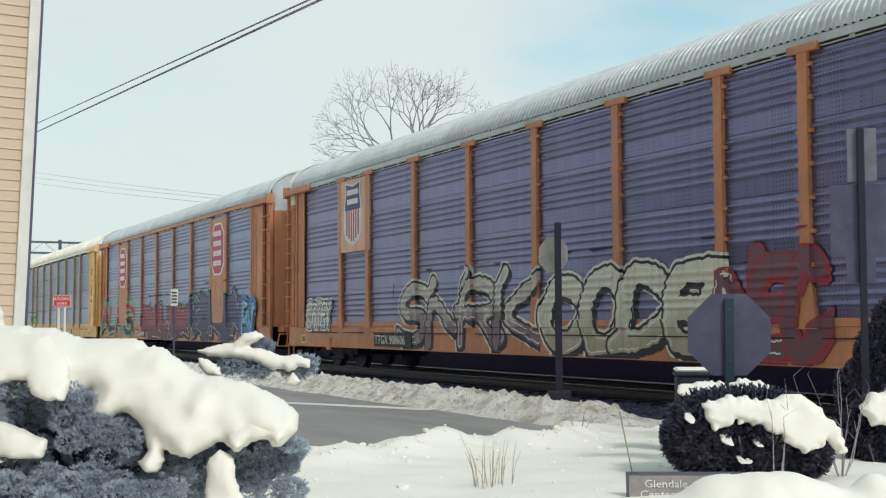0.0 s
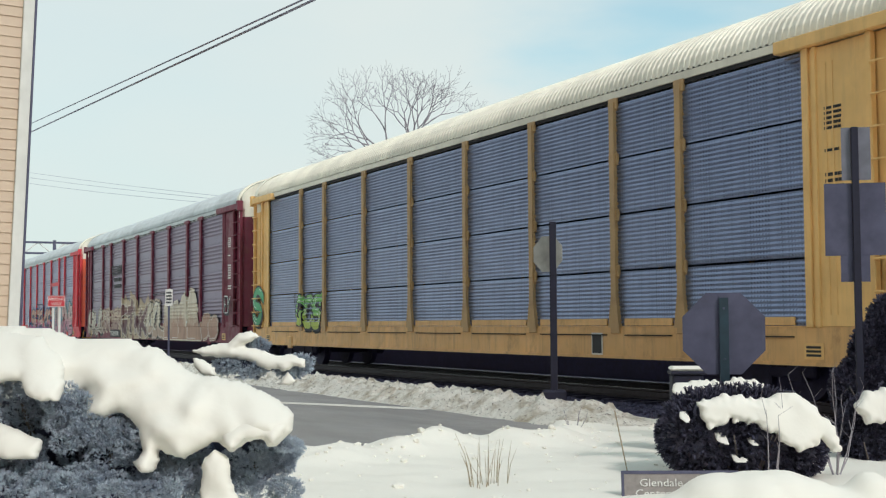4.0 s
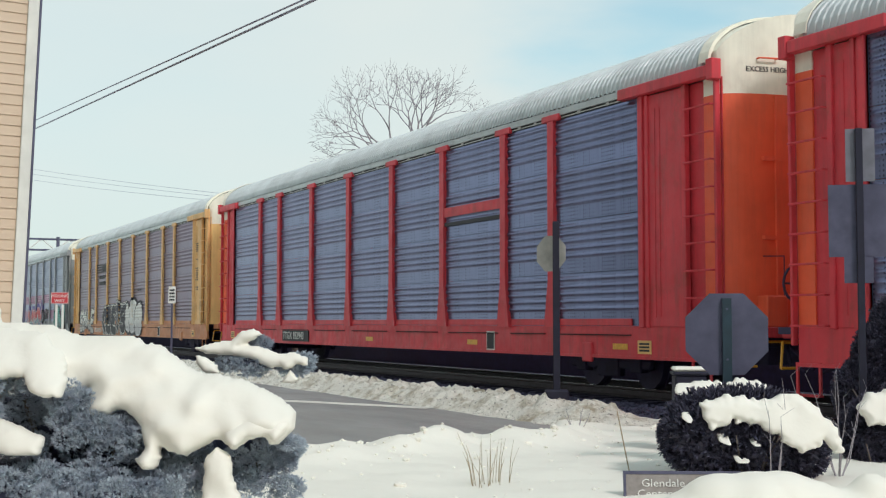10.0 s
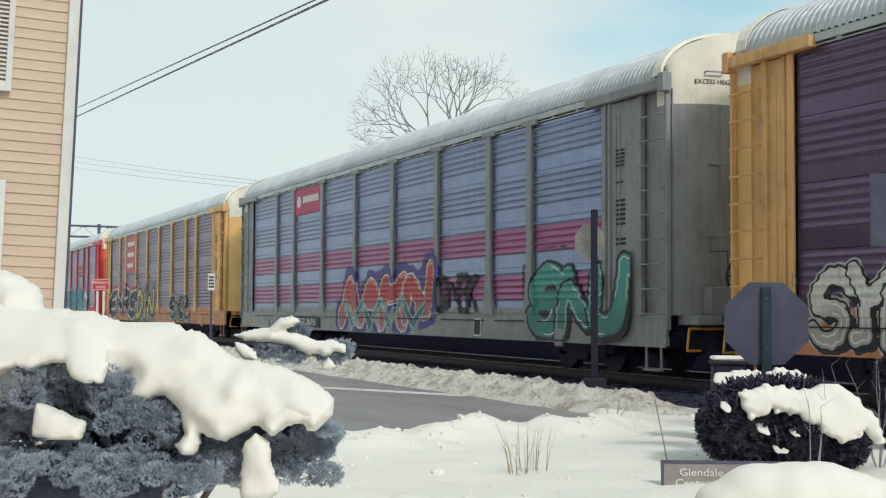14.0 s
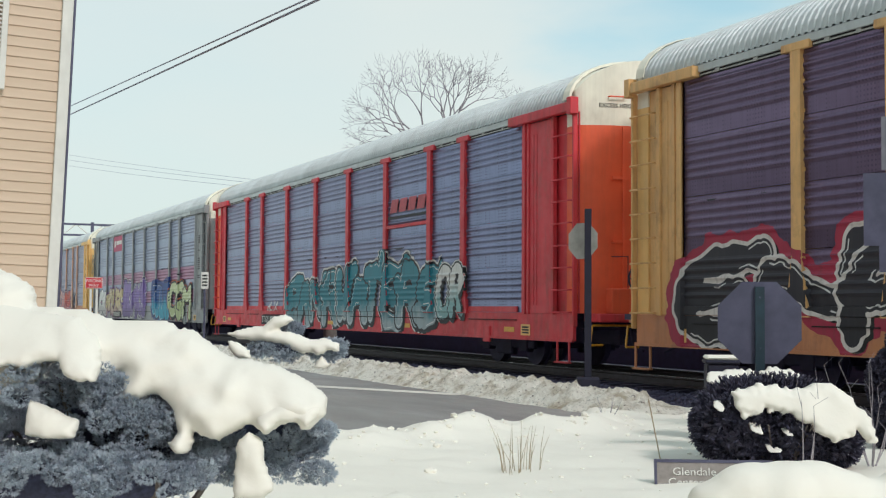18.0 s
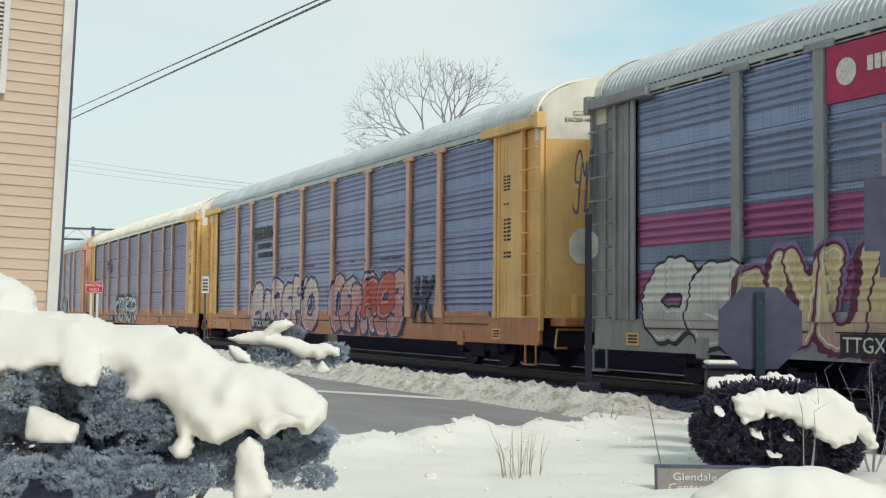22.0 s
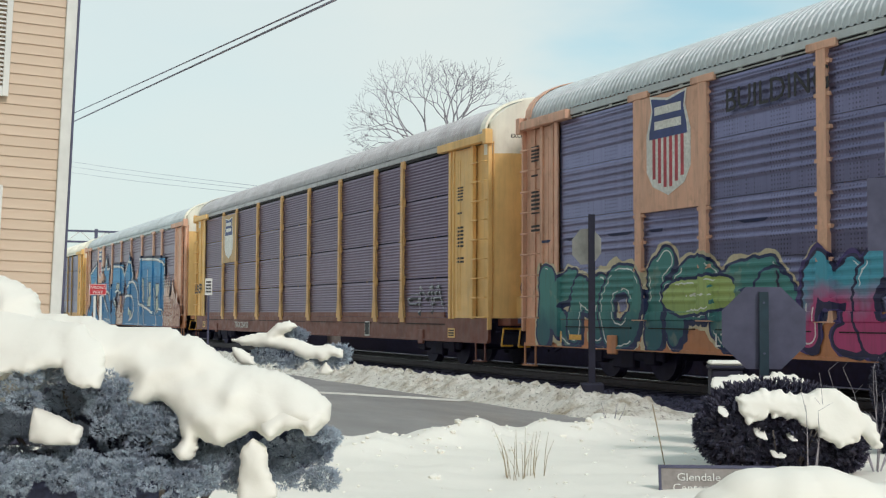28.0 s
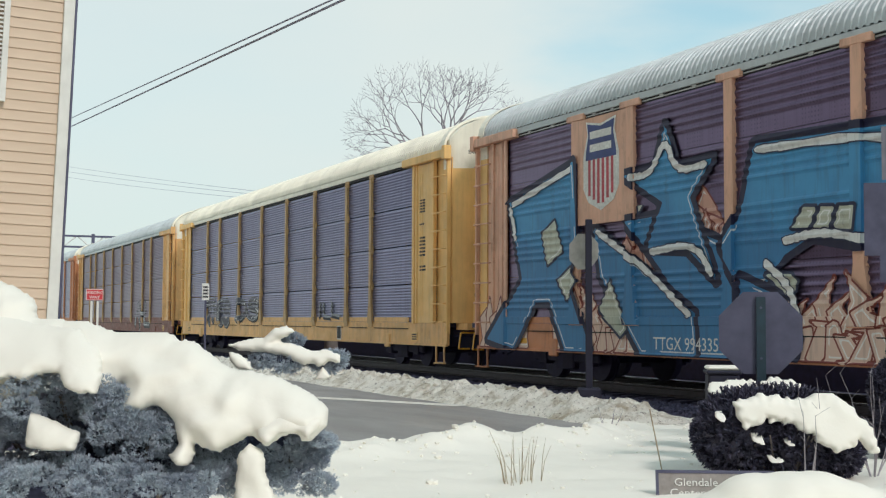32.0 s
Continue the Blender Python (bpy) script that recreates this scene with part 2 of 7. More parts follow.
def siding():
    n = Nodes("tan_clapboard")
    info = n.put("ShaderNodeObjectInfo").outputs["Random"]
    col = n.mix(info, (0.58, 0.45, 0.33), (0.66, 0.51, 0.38))
    col = n.mix(n.ramp(n.noise(6, 5, (1, 0.1, 1)), 0.35, 0.7), (0.55, 0.42, 0.30), col)
    n.bump(n.noise(25, 4, (1, 0.06, 1)), 0.15, 0.004)
    return n.done(col, 0.6)


MAT["snow"], MAT["dirty_snow"], MAT["asphalt"], MAT["needles"], MAT["boxwood"], MAT["siding"] = snow_material(), dirty_snow(), asphalt(), needles(), boxwood(), siding()

# ---- builders ----
def mesh_of(bm, name="mesh", smooth=False):
    me = bpy.data.meshes.new(name)
    bm.to_mesh(me)
    bm.free()
    if smooth:
        me.polygons.foreach_set("use_smooth", [True] * len(me.polygons))
    me.materials.append(None)
    return me


def raw(verts, faces, name="mesh", smooth=False):
    me = bpy.data.meshes.new(name)
    me.from_pydata([tuple(v) for v in verts], [], [tuple(int(i) for i in q) for q in faces])
    if smooth:
        me.polygons.foreach_set("use_smooth", [True] * len(me.polygons))
    me.materials.append(None)
    return me


def dress(ob, material):
    ob.material_slots[0].link = "OBJECT"
    ob.material_slots[0].material = MAT[material] if isinstance(material, str) else material
    return ob


def part(name, me, material, parent=None, label="", at=None):
    """Links a mesh (or bmesh) as one object under a thing or a part."""
    if isinstance(me, bmesh.types.BMesh):
        me = mesh_of(me, name)
    ob = new(name, me)
    dress(ob, material)
    if parent is not None:
        ob.parent = parent
    if at is not None:
        ob.matrix_basis = at
    return tagged(ob, label)


def thing(name, label, category, at=None, group="", kind=""):
    ob = new(name)
    ob.empty_display_size = 0.2
    if at is not None:
        ob.matrix_basis = at
    return tagged(ob, label, category, group, kind)


def add_box(bm, lo, hi, bevel=0.0):
    lo, hi = Vector(lo), Vector(hi)
    r = bmesh.ops.create_cube(bm, size=1.0, matrix=Matrix.Translation((lo + hi) / 2) @ Matrix.Diagonal((*(hi - lo), 1)))
    if bevel:
        edges = {e for v in r["verts"] for e in v.link_edges}
        bmesh.ops.bevel(bm, geom=list(edges), offset=bevel, segments=1, affect="EDGES")
    return bm


def box(lo, hi, bevel=0.0):
    return add_box(bmesh.new(), lo, hi, bevel)


def add_tube(bm, a, b, ra, rb=None, n=8):
    a, b = Vector(a), Vector(b)
    d = b - a
    m = Matrix.Translation((a + b) / 2) @ d.to_track_quat("Z", "Y").to_matrix().to_4x4()
    bmesh.ops.create_cone(bm, cap_ends=True, segments=n, radius1=ra, radius2=ra if rb is None else rb, depth=d.length, matrix=m)
    return bm


def tube(a, b, ra, rb=None, n=8):
    return add_tube(bmesh.new(), a, b, ra, rb, n)


def prism(outline, y0, y1):
    """An (x, z) outline, carried from y0 to y1."""
    k = len(outline)
    v = [(x, y0, z) for x, z in outline] + [(x, y1, z) for x, z in outline]
    f = [tuple(range(k)), tuple(range(2 * k - 1, k - 1, -1))] + [(i, i + k, (i + 1) % k + k, (i + 1) % k) for i in range(k)]
    me = raw(v, f)
    bm = bmesh.new()
    bm.from_mesh(me)
    bmesh.ops.recalc_face_normals(bm, faces=bm.faces)
    bm.to_mesh(me)
    bm.free()
    return me


def lettering(text, size, extrude=0.004, align="LEFT"):
    """A mesh of words in the built-in font, upright in the xz plane, read from -y."""
    cu = bpy.data.curves.new("words", "FONT")
    cu.body, cu.size, cu.extrude, cu.align_x, cu.resolution_u = text, size, extrude, align, 2
    ob = new("words", cu)
    me = bpy.data.meshes.new_from_object(ob.evaluated_get(bpy.context.evaluated_depsgraph_get()))
    bpy.data.objects.remove(ob)
    bpy.data.curves.remove(cu)
    me.transform(Matrix.Rotation(radians(90), 4, "X"))
    me.materials.clear()
    me.materials.append(None)
    return me


def bars(rows, width, height, seed=1):
    """Small writing that cannot be read: short bars in rows."""
    rnd = random.Random(seed)
    bm = bmesh.new()
    pitch = height / rows
    for r in range(rows):
        x, z = 0.0, height - (r + 0.8) * pitch
        while x < width * 0.97:
            w = min(width - x, width * rnd.uniform(0.06, 0.2))
            add_box(bm, (x, -0.003, z), (x + w * 0.85, 0.003, z + pitch * 0.55))
            x += w
    return mesh_of(bm)


def name_bar(x, y, z, width, height, material, parent):
    """A name, drawn as plain letter-sized bars of their own."""
    n = max(3, int(width / height * 1.5))
    me = cached(("namebar", round(width, 2), round(height, 2)), lambda: mesh_of(box((0, -0.003, 0), (width / n * 0.78, 0.003, height))))
    for i in range(n):
        part("letter_bar", me, material, parent, at=pose(x + width * i / n, y, z))


CACHE = {}


def cached(key, make):
    if key not in CACHE:
        CACHE[key] = make()
    return CACHE[key]

# ---- ground, road, track ----
TRACK_Y = 13.5


def smooth(a, b, v):
    s = np.clip((v - a) / (b - a), 0, 1)
    return s * s * (3 - 2 * s)


def lumps(x, y, scale, seed):
    """Soft unevenness, a sum of turned waves."""
    rnd = random.Random(seed)
    z = np.zeros(np.broadcast(x, y).shape)
    for k in range(9):
        a, f, p = rnd.uniform(0, 6.28), rnd.uniform(0.6, 2.4) / scale, rnd.uniform(0, 6.28)
        z = z + np.sin((x * math.cos(a) + y * math.sin(a)) * f * 2 + p + 1.3 * np.sin(f * (y * math.cos(a) - x * math.sin(a)) + p)) / 9
    return z


def road_edge(y):
    """The x at which the lane's snowy kerb lies: it turns a corner from the track towards the viewer."""
    return -12.55 - 1.9 * smooth(7.2, 9.2, y) + 0.9 * smooth(6.2, 3.0, y)


def height(x, y):
    road = smooth(0.0, 0.45, road_edge(y) - x + 0.12 * lumps(x, y, 0.5, 5)) * smooth(9.75, 9.5, y + 0.10 * lumps(x, y, 0.7, 3)) * smooth(2.6, 3.0, y)
    lawn = -0.20 + 0.028 * lumps(x, y, 1.6, 1) + 0.030 * lumps(x, y, 0.5, 2) + 0.015 * lumps(x, y, 0.20, 4) + 0.008 * np.clip(lumps(x, y, 0.09, 14) - 0.1, 0, 1) * 4
    lip = 0.13 * np.exp(-((road_edge(y) + 0.35 - x) / 0.45) ** 2) * smooth(9.6, 7.6, y) * (1 + 1.3 * lumps(x, y, 0.3, 9))
    bank = -0.16 * smooth(9.2, 9.4, y) * smooth(11.0, 10.7, y) * smooth(-13.2, -14.6, x)
    rough = 0.04 * smooth(9.0, 9.5, y) * smooth(11.4, 10.9, y) * lumps(x, y, 0.16, 8)
    z = lawn + lip + bank + rough
    for mx, my, mz, r in ((-7.0, 6.3, 0.10, 0.8), (-6.6, 2.75, 0.30, 0.38)):
        z = z + mz * np.exp(-((x - mx) ** 2 + (y - my) ** 2) / r ** 2)
    z = z * (1 - road) - 0.42 * road
    return z - 0.14 * smooth(10.7, 11.3, y) * smooth(29.0, 28.0, y)


def steps(a, b, d):
    return list(np.arange(a, b, d))


gx = [-3000, -1500, -700, -350, -200, -130] + steps(-95, -36, 1.2) + steps(-36, -22, 0.35) + steps(-22, -4.4, 0.11) + steps(-4.4, 12, 0.8) + [14, 20, 40, 90, 200, 500, 1200, 3000]
gy = [-3000, -1200, -400, -150, -60, -30] + steps(-20, 2, 1.0) + steps(2, 11.6, 0.10) + steps(11.6, 18, 0.6) + [19, 22, 25, 28, 29, 32, 45, 70, 120, 250, 600, 1500, 3000]
X, Y = np.meshgrid(np.array(gx, float), np.array(gy, float), indexing="ij")
Z = height(X, Y)
nx, ny = X.shape
ids = np.arange(nx * ny).reshape(nx, ny)
quads = np.stack([ids[:-1, :-1], ids[1:, :-1], ids[1:, 1:], ids[:-1, 1:]], -1).reshape(-1, 4)
ground = part("ground", raw(np.stack([X, Y, Z], -1).reshape(-1, 3), quads, "ground", True), "snow")
tagged(ground, "snow-covered ground with soft lumps and tracks", "ground", kind="structure")

def snow_crumbs():
    """Broken crumbs of snow strewn over the lawn, thickest along the ploughed edge."""
    rnd, jags = random.Random(14), np.random.RandomState(14)
    ico = bmesh.new()
    bmesh.ops.create_icosphere(ico, subdivisions=1, radius=1)
    bv, bf = np.array([v.co[:] for v in ico.verts]), np.array([[v.index for v in f.verts] for f in ico.faces])
    ico.free()
    vs, fs = [], []
    for i in range(420):
        y = rnd.uniform(3.2, 10.6)
        x = road_edge(np.array(y)) + (abs(rnd.gauss(0, 0.7)) - 0.05 if i % 3 else rnd.uniform(0.2, 5.0))
        r = rnd.uniform(0.006, 0.018) if rnd.random() < 0.9 else rnd.uniform(0.02, 0.04)
        z = float(height(np.array(x), np.array(y)))
        vs.append(bv * np.array([r * rnd.uniform(0.8, 1.5), r * rnd.uniform(0.8, 1.5), r * 0.8]) * (1 + 0.35 * jags.rand(12, 1)) + (float(x), y, z + r * 0.25))
        fs.append(bf + 12 * i)
    tagged(part("snow_crumbs", raw(np.concatenate(vs), np.concatenate(fs)), "snow"), "loose crumbs of snow strewn over the lawn", "snow", kind="stuff")


snow_crumbs()

# the lane, its worn white line and the ploughed bank
rx, ry = np.meshgrid(np.array(steps(-120, -30, 3) + steps(-30, -11, 0.5)), np.array(steps(2.4, 9.6, 0.4)), indexing="ij")
rz = -0.30 + 0.03 * np.sin((ry - 2.4) / 7.2 * 3.14) + 0 * rx
ids = np.arange(rx.size).reshape(rx.shape)
quads = np.stack([ids[:-1, :-1], ids[1:, :-1], ids[1:, 1:], ids[:-1, 1:]], -1).reshape(-1, 4)
road = part("road", raw(np.stack([rx, ry, rz], -1).reshape(-1, 3), quads, "road", True), "asphalt")
tagged(road, "grey wet asphalt lane cleared of snow", "road", kind="structure")


def strip(points, width, lift, name, material, label, category):
    v, f = [], []
    for i, (x, y) in enumerate(points):
        a = Vector(points[min(i + 1, len(points) - 1)]) - Vector(points[max(i - 1, 0)])
        nrm = Vector((-a.y, a.x)).normalized() * width / 2
        z = -0.30 + 0.03 * math.sin((y - 2.4) / 7.2 * 3.14) + lift
        v += [(x + nrm.x, y + nrm.y, z), (x - nrm.x, y - nrm.y, z)]
        if i:
            f.append((2 * i - 2, 2 * i - 1, 2 * i + 1, 2 * i))
    return tagged(part(name, raw(v, f), material), label, category, kind="structure")


MAT["worn_white"] = plain("worn_road_paint", (0.72, 0.69, 0.62), 0.8, 0, 7, 0.2, 0.15)
strip([(-22.6 + 0.45 * i, 6.85 + 0.285 * i) for i in range(9)], 0.42, 0.006, "road_line", "worn_white", "worn white line painted across the lane", "road marking")


def ploughed_bank():
    """Lumpy wall of dirty snow between lane and ballast."""
    xs, ys = np.concatenate([np.arange(-75, -36, 0.3), np.arange(-36, -13.6, 0.075)]), np.arange(9.0, 11.15, 0.07)
    x, y = np.meshgrid(xs, ys, indexing="ij")
    ridge = np.exp(-np.abs((y - 9.95 - 0.12 * lumps(x, y * 0, 1.2, 31)) / 0.70) ** 3.0) * (0.31 + 0.10 * lumps(x, y, 0.40, 11) + 0.12 * lumps(x, y, 0.17, 12) + 0.13 * lumps(x, y, 0.09, 13))
    z = -0.36 + ridge * smooth(-13.7, -15.6, x)
    i = np.arange(x.size).reshape(x.shape)
    q = np.stack([i[:-1, :-1], i[1:, :-1], i[1:, 1:], i[:-1, 1:]], -1).reshape(-1, 4)
    ob = part("snow_bank", raw(np.stack([x, y, z], -1).reshape(-1, 3), q, "snow_bank", True), "dirty_snow")
    tagged(ob, "ploughed bank of grey dirty snow beside the track", "snow bank", kind="stuff")


ploughed_bank()


def track():
    bed = part("ballast_bed", prism([(-10.95, -0.40), (-11.5, -0.24), (-27.0, -0.24), (-28.0, -0.45)], -420, 260), "stone", at=pose(0, 0, 0, 0, 0, -90))
    tagged(bed, "dark crushed-stone ballast bed", "ballast", kind="structure")
    # loose stones along the edge, joined
    rnd, jags = random.Random(4), np.random.RandomState(4)
    ico = bmesh.new()
    bmesh.ops.create_icosphere(ico, subdivisions=1, radius=1)
    bv = np.array([v.co[:] for v in ico.verts])
    bf = np.array([[v.index for v in f.verts] for f in ico.faces])
    ico.free()
    vs, fs = [], []
    for i in range(5200):
        x = -8 - 30 * rnd.random() ** 1.5
        y = rnd.uniform(10.75, 12.6)
        s = np.array([rnd.uniform(0.02, 0.05), rnd.uniform(0.02, 0.045), rnd.uniform(0.015, 0.035)])
        top = -0.24 if y > 11.5 else -0.24 - (11.5 - y) * 0.16
        jag = bv * s * (1 + 0.35 * jags.rand(12, 1)) 
        a = rnd.uniform(0, 6.28)
        rot = np.array([[math.cos(a), -math.sin(a), 0], [math.sin(a), math.cos(a), 0], [0, 0, 1]])
        vs.append(jag @ rot.T + (x, y, top + 0.012))
        fs.append(bf + 12 * i)
    stones = part("ballast_stones", raw(np.concatenate(vs), np.concatenate(fs)), "stone")
    tagged(stones, "loose grey ballast stones dusted with snow", "ballast", kind="stuff")
    prof = [(-0.065, -0.17), (0.065, -0.17), (0.065, -0.155), (0.012, -0.135), (0.012, -0.045), (0.035, -0.03), (0.035, -0.002), (-0.035, -0.002), (-0.035, -0.03), (-0.012, -0.045), (-0.012, -0.135), (-0.065, -0.155)]
    for side in (-0.75, 0.75):
        rail = thing("rail", "steel rail with a polished running surface", "rail", pose(0, TRACK_Y + side, 0), "rails of the track")
        part("rail_section", prism([(a, b) for a, b in prof], -420, 260), "rail", rail, at=pose(0, 0, 0, 0, 0, -90))
        part("running_surface", box((-260, -0.026, -0.002), (420, 0.026, 0.0)), "rail_top", rail, at=pose(0, 0, 0, 0, 0, 180))
    tie = box((-0.115, -1.3, -0.34), (0.115, 1.3, -0.172), 0.008)
    tie = mesh_of(tie, "tie")
    bed_ties = thing("railway_ties", "dark creosoted wooden railway ties", "railway tie", pose(0, TRACK_Y, 0), kind="structure")
    for i in range(200):
        part("tie", tie, "wood_tie", bed_ties, at=pose(-75 + 0.52 * i, 0, 0, 0, 0, rnd.uniform(-0.6, 0.6)))


track()

# added black backing: stands in for the deep shade beneath the cars
rear = part("wall_rear", prism([(-260, -0.4), (120, -0.4), (120, 0.85), (-260, 0.85)], 17.6, 17.9), "black")
tagged(rear, "low black backing added behind the track, darkens the view under cars", "wall", kind="structure")

# unseen wall, added to keep skylight off the near car sides
blocker_behind = part("wall_behind", prism([(-10, -0.4), (45, -0.4), (45, 10.0), (-10, 10.0)], -4.3, -4.0), "siding_dark")
tagged(blocker_behind, "unseen dark wall added to block skylight on the near cars", "wall", kind="structure")

# unseen wall hidden by the house, added so the screens mirror something dark
blocker_lane = part("wall_street", prism([(-34, -0.4), (-24.0, -0.4), (-24.0, 5.2), (-34, 5.2)], 0.6, 1.0), "siding_dark")
tagged(blocker_lane, "unseen dark wall added to darken reflections in the screens", "wall", kind="structure")

# ---- the train of covered car carriers ----
PITCH, HALF = 28.1, 13.50
PANEL_END = 11.5
POSTS = (-8.72, -6.88, -4.13, -1.38, 1.38, 4.13, 6.88, 8.72)
SILL_B, SILL_T, EAVE, CREST = 0.56, 1.08, 5.08, 5.92
SCREEN_T = 4.89                   # top of the screens, under the open slit
BODY_OFF = 0.30                   # the body sits a little ahead of the middle of its screens
BAY_FRONT, BAY_REAR = 2.05, 1.45  # widths of the solid end bays
FACE = 1.46                       # half width at the screens
ROWS = 4
ROW_H = (SCREEN_T - SILL_T) / ROWS
BAYS = list(zip((-PANEL_END,) + POSTS, POSTS + (PANEL_END,)))


def rib(z):
    """How far the pressed screen stands out at height z."""
    s = (np.asarray(z) - SILL_T) % ROW_H / ROW_H
    k = np.clip((s - 0.26) / 0.70, 0, 1)
    return 0.031 * (0.5 - 0.5 * np.cos(k * 5 * 2 * math.pi)) ** 1.5 * ((s > 0.26) & (s < 0.96))


def screen_mesh(w, style):
    """One pressed sheet, its foot at z = 0, with returned edges; the old kind has fine ribs all over and open joints."""
    if style == "old":
        zs = [0.0] + list(np.linspace(0.03, ROW_H - 0.06, 49)) + [ROW_H - 0.035]
        ys = [0.0] + [-0.020 * (0.5 - 0.5 * math.cos(i / 48 * 12 * 2 * math.pi)) for i in range(49)] + [0.0]
    else:
        zs = [0.0, 0.02] + [ROW_H * s for s in np.linspace(0.26, 0.96, 41)] + [ROW_H - 0.010]
        ys = [-float(rib(SILL_T + z + 1e-4)) for z in zs]
    v, f = [], []
    m = 0.02 if style == "old" else 0.15            # the ribs stop short of the posts
    for z, y in zip(zs, ys):
        v += [(-w / 2, 0.0, z), (m - w / 2, y, z), (w / 2 - m, y, z), (w / 2, 0.0, z)]
    n = len(zs)
    for i in range(n - 1):
        f += [(4 * i + k, 4 * i + k + 1, 4 * i + k + 5, 4 * i + k + 4) for k in range(3)]
    base = len(v)
    v += [(-w / 2, 0.03, zs[0]), (w / 2, 0.03, zs[0]), (-w / 2, 0.03, zs[-1]), (w / 2, 0.03, zs[-1])]
    f += [(base, base + 1, 3, 0), (4 * n - 4, 4 * n - 1, base + 3, base + 2)]
    return raw(v, f, "screen")


def post_mesh(style):
    """Upright with a wide foot; a cap plate, or hinge lugs along it."""
    t, b = SCREEN_T, SILL_T - 0.02
    w, foot, rise = {"old": (0.07, 0.16, 0.55), "lug": (0.095, 0.13, 0.5), "cap": (0.105, 0.24, 0.85), "caplug": (0.095, 0.20, 0.75)}[style]
    me = prism([(-foot, b), (foot, b), (w, b + rise), (w, t), (-w, t), (-w, b + rise)], -0.075, 0.0)
    bm = bmesh.new()
    bm.from_mesh(me)
    if "cap" in style:
        add_box(bm, (-0.30, -0.085, t - 0.02), (0.30, 0.0, t + 0.10), 0.012)
    if style == "old":
        for i in range(5):
            z = SILL_T + ROW_H * i - 0.02
            add_box(bm, (-0.13, -0.05, z - 0.10), (0.13, 0.0, z + 0.10), 0.01)
    for z in np.arange(1.45, 4.80, 0.46 if "lug" in style else 0.42):
        for s in (-1, 1):
            k = 0.035 if "lug" in style else 0.012
            add_box(bm, (s * (w + k * 0.9) - k, -0.06 if "lug" in style else -0.03, z), (s * (w + k * 0.9) + k, 0, z + 0.055))
    return mesh_of(bm, "post")


def arch(y):
    """Roof height over the half width."""
    a = min(1.0, abs(y) / 1.50)
    return EAVE + (CREST - EAVE) * (1 - a * a) ** 0.5


ARCH = [1.50 * math.sin(a) for a in np.linspace(-math.pi / 2, math.pi / 2, 17)]


def roof_mesh():
    """Ribbed sheet: the ribs run across."""
    xs = []
    x = -12.95
    while x < 12.95:
        xs += [(x, 0.0), (x + 0.045, 0.0), (x + 0.055, 0.017), (x + 0.10, 0.017), (x + 0.11, 0.0)]
        x += 0.14
    v, f = [], []
    k = len(ARCH)
    for x, up in xs:
        for y in ARCH:
            ny = y / 1.5
            v.append((x, y + ny * up, arch(y) + up))
    for i in range(len(xs) - 1):
        for j in range(k - 1):
            f.append((i * k + j, i * k + j + 1, (i + 1) * k + j + 1, (i + 1) * k + j))
    return raw(v, f, "roof")


def bow(y):
    """x of the bowed end doors at y: the ends of the car bulge like half a drum."""
    return 13.11 + 0.46 * max(0.0, 1 - (abs(y) / 1.46) ** 2) ** 0.55


def leaf(lo, hi, x0, half):
    """Half of the bowed end, between two heights; the top one follows the roof."""
    ys = [1.44 * math.sin(a) for a in np.linspace(0.004, math.pi / 2, 15)]
    v, f = [], []
    for y in ys:
        top = hi if hi <= EAVE else max(lo + 0.1, arch(y) - 0.02)
        v += [(x0, y * half, lo), (bow(y), y * half, lo), (bow(y), y * half, top), (x0, y * half, top)]
    for i in range(len(ys) - 1):
        a, b = 4 * i, 4 * i + 4
        f += [(a + k, a + (k + 1) % 4, b + (k + 1) % 4, b + k) for k in range(4)]
    f += [(0, 1, 2, 3), tuple(4 * len(ys) - 4 + k for k in (3, 2, 1, 0))]
    me = raw(v, f)
    bm = bmesh.new()
    bm.from_mesh(me)
    bmesh.ops.recalc_face_normals(bm, faces=bm.faces)
    bm.to_mesh(me)
    bm.free()
    return me


def height_words():
    """Small black words that follow the bowed end."""
    me = lettering("EXCESS HEIGHT", 0.115, 0.003)
    for q in me.vertices:
        y = -1.08 + q.co.x * 0.94
        q.co = (bow(y) + 0.006 - q.co.y, y, 4.96 + q.co.z)
    return me


def end_fittings():
    """Door rods, hinge pads and a grab iron on the bowed end."""
    bm = bmesh.new()
    for y in (-0.62, -0.30):
        add_box(bm, (bow(y) - 0.02, y - 0.02, SILL_T), (bow(y) + 0.03, y + 0.02, 4.6))
    for z in (1.5, 2.4, 3.6):
        add_box(bm, (bow(-0.75) - 0.02, -0.86, z), (bow(-0.62) + 0.025, -0.22, z + 0.06))
    add_tube(bm, (bow(-0.9) + 0.07, -0.9, 5.16), (bow(-0.6) + 0.07, -0.6, 5.16), 0.014, None, 6)
    for y in (-0.9, -0.6):
        add_tube(bm, (bow(y) - 0.01, y, 5.16), (bow(y) + 0.08, y, 5.16), 0.014, None, 6)
    return mesh_of(bm, "fittings")


def bay_plate_mesh(w):
    """Inset plate of the solid end bay, pressed with two shallow upright folds."""
    bm = bmesh.new()
    add_box(bm, (0, -0.03, SILL_T), (w - 0.82, 0.02, EAVE - 0.22))
    for x in (0.42, 0.46 + 0.25 * (w - 1.7)):
        add_box(bm, (x, -0.040, SILL_T + 0.15), (x + 0.025, -0.028, EAVE - 0.45))
    return mesh_of(bm, "bay_plate")


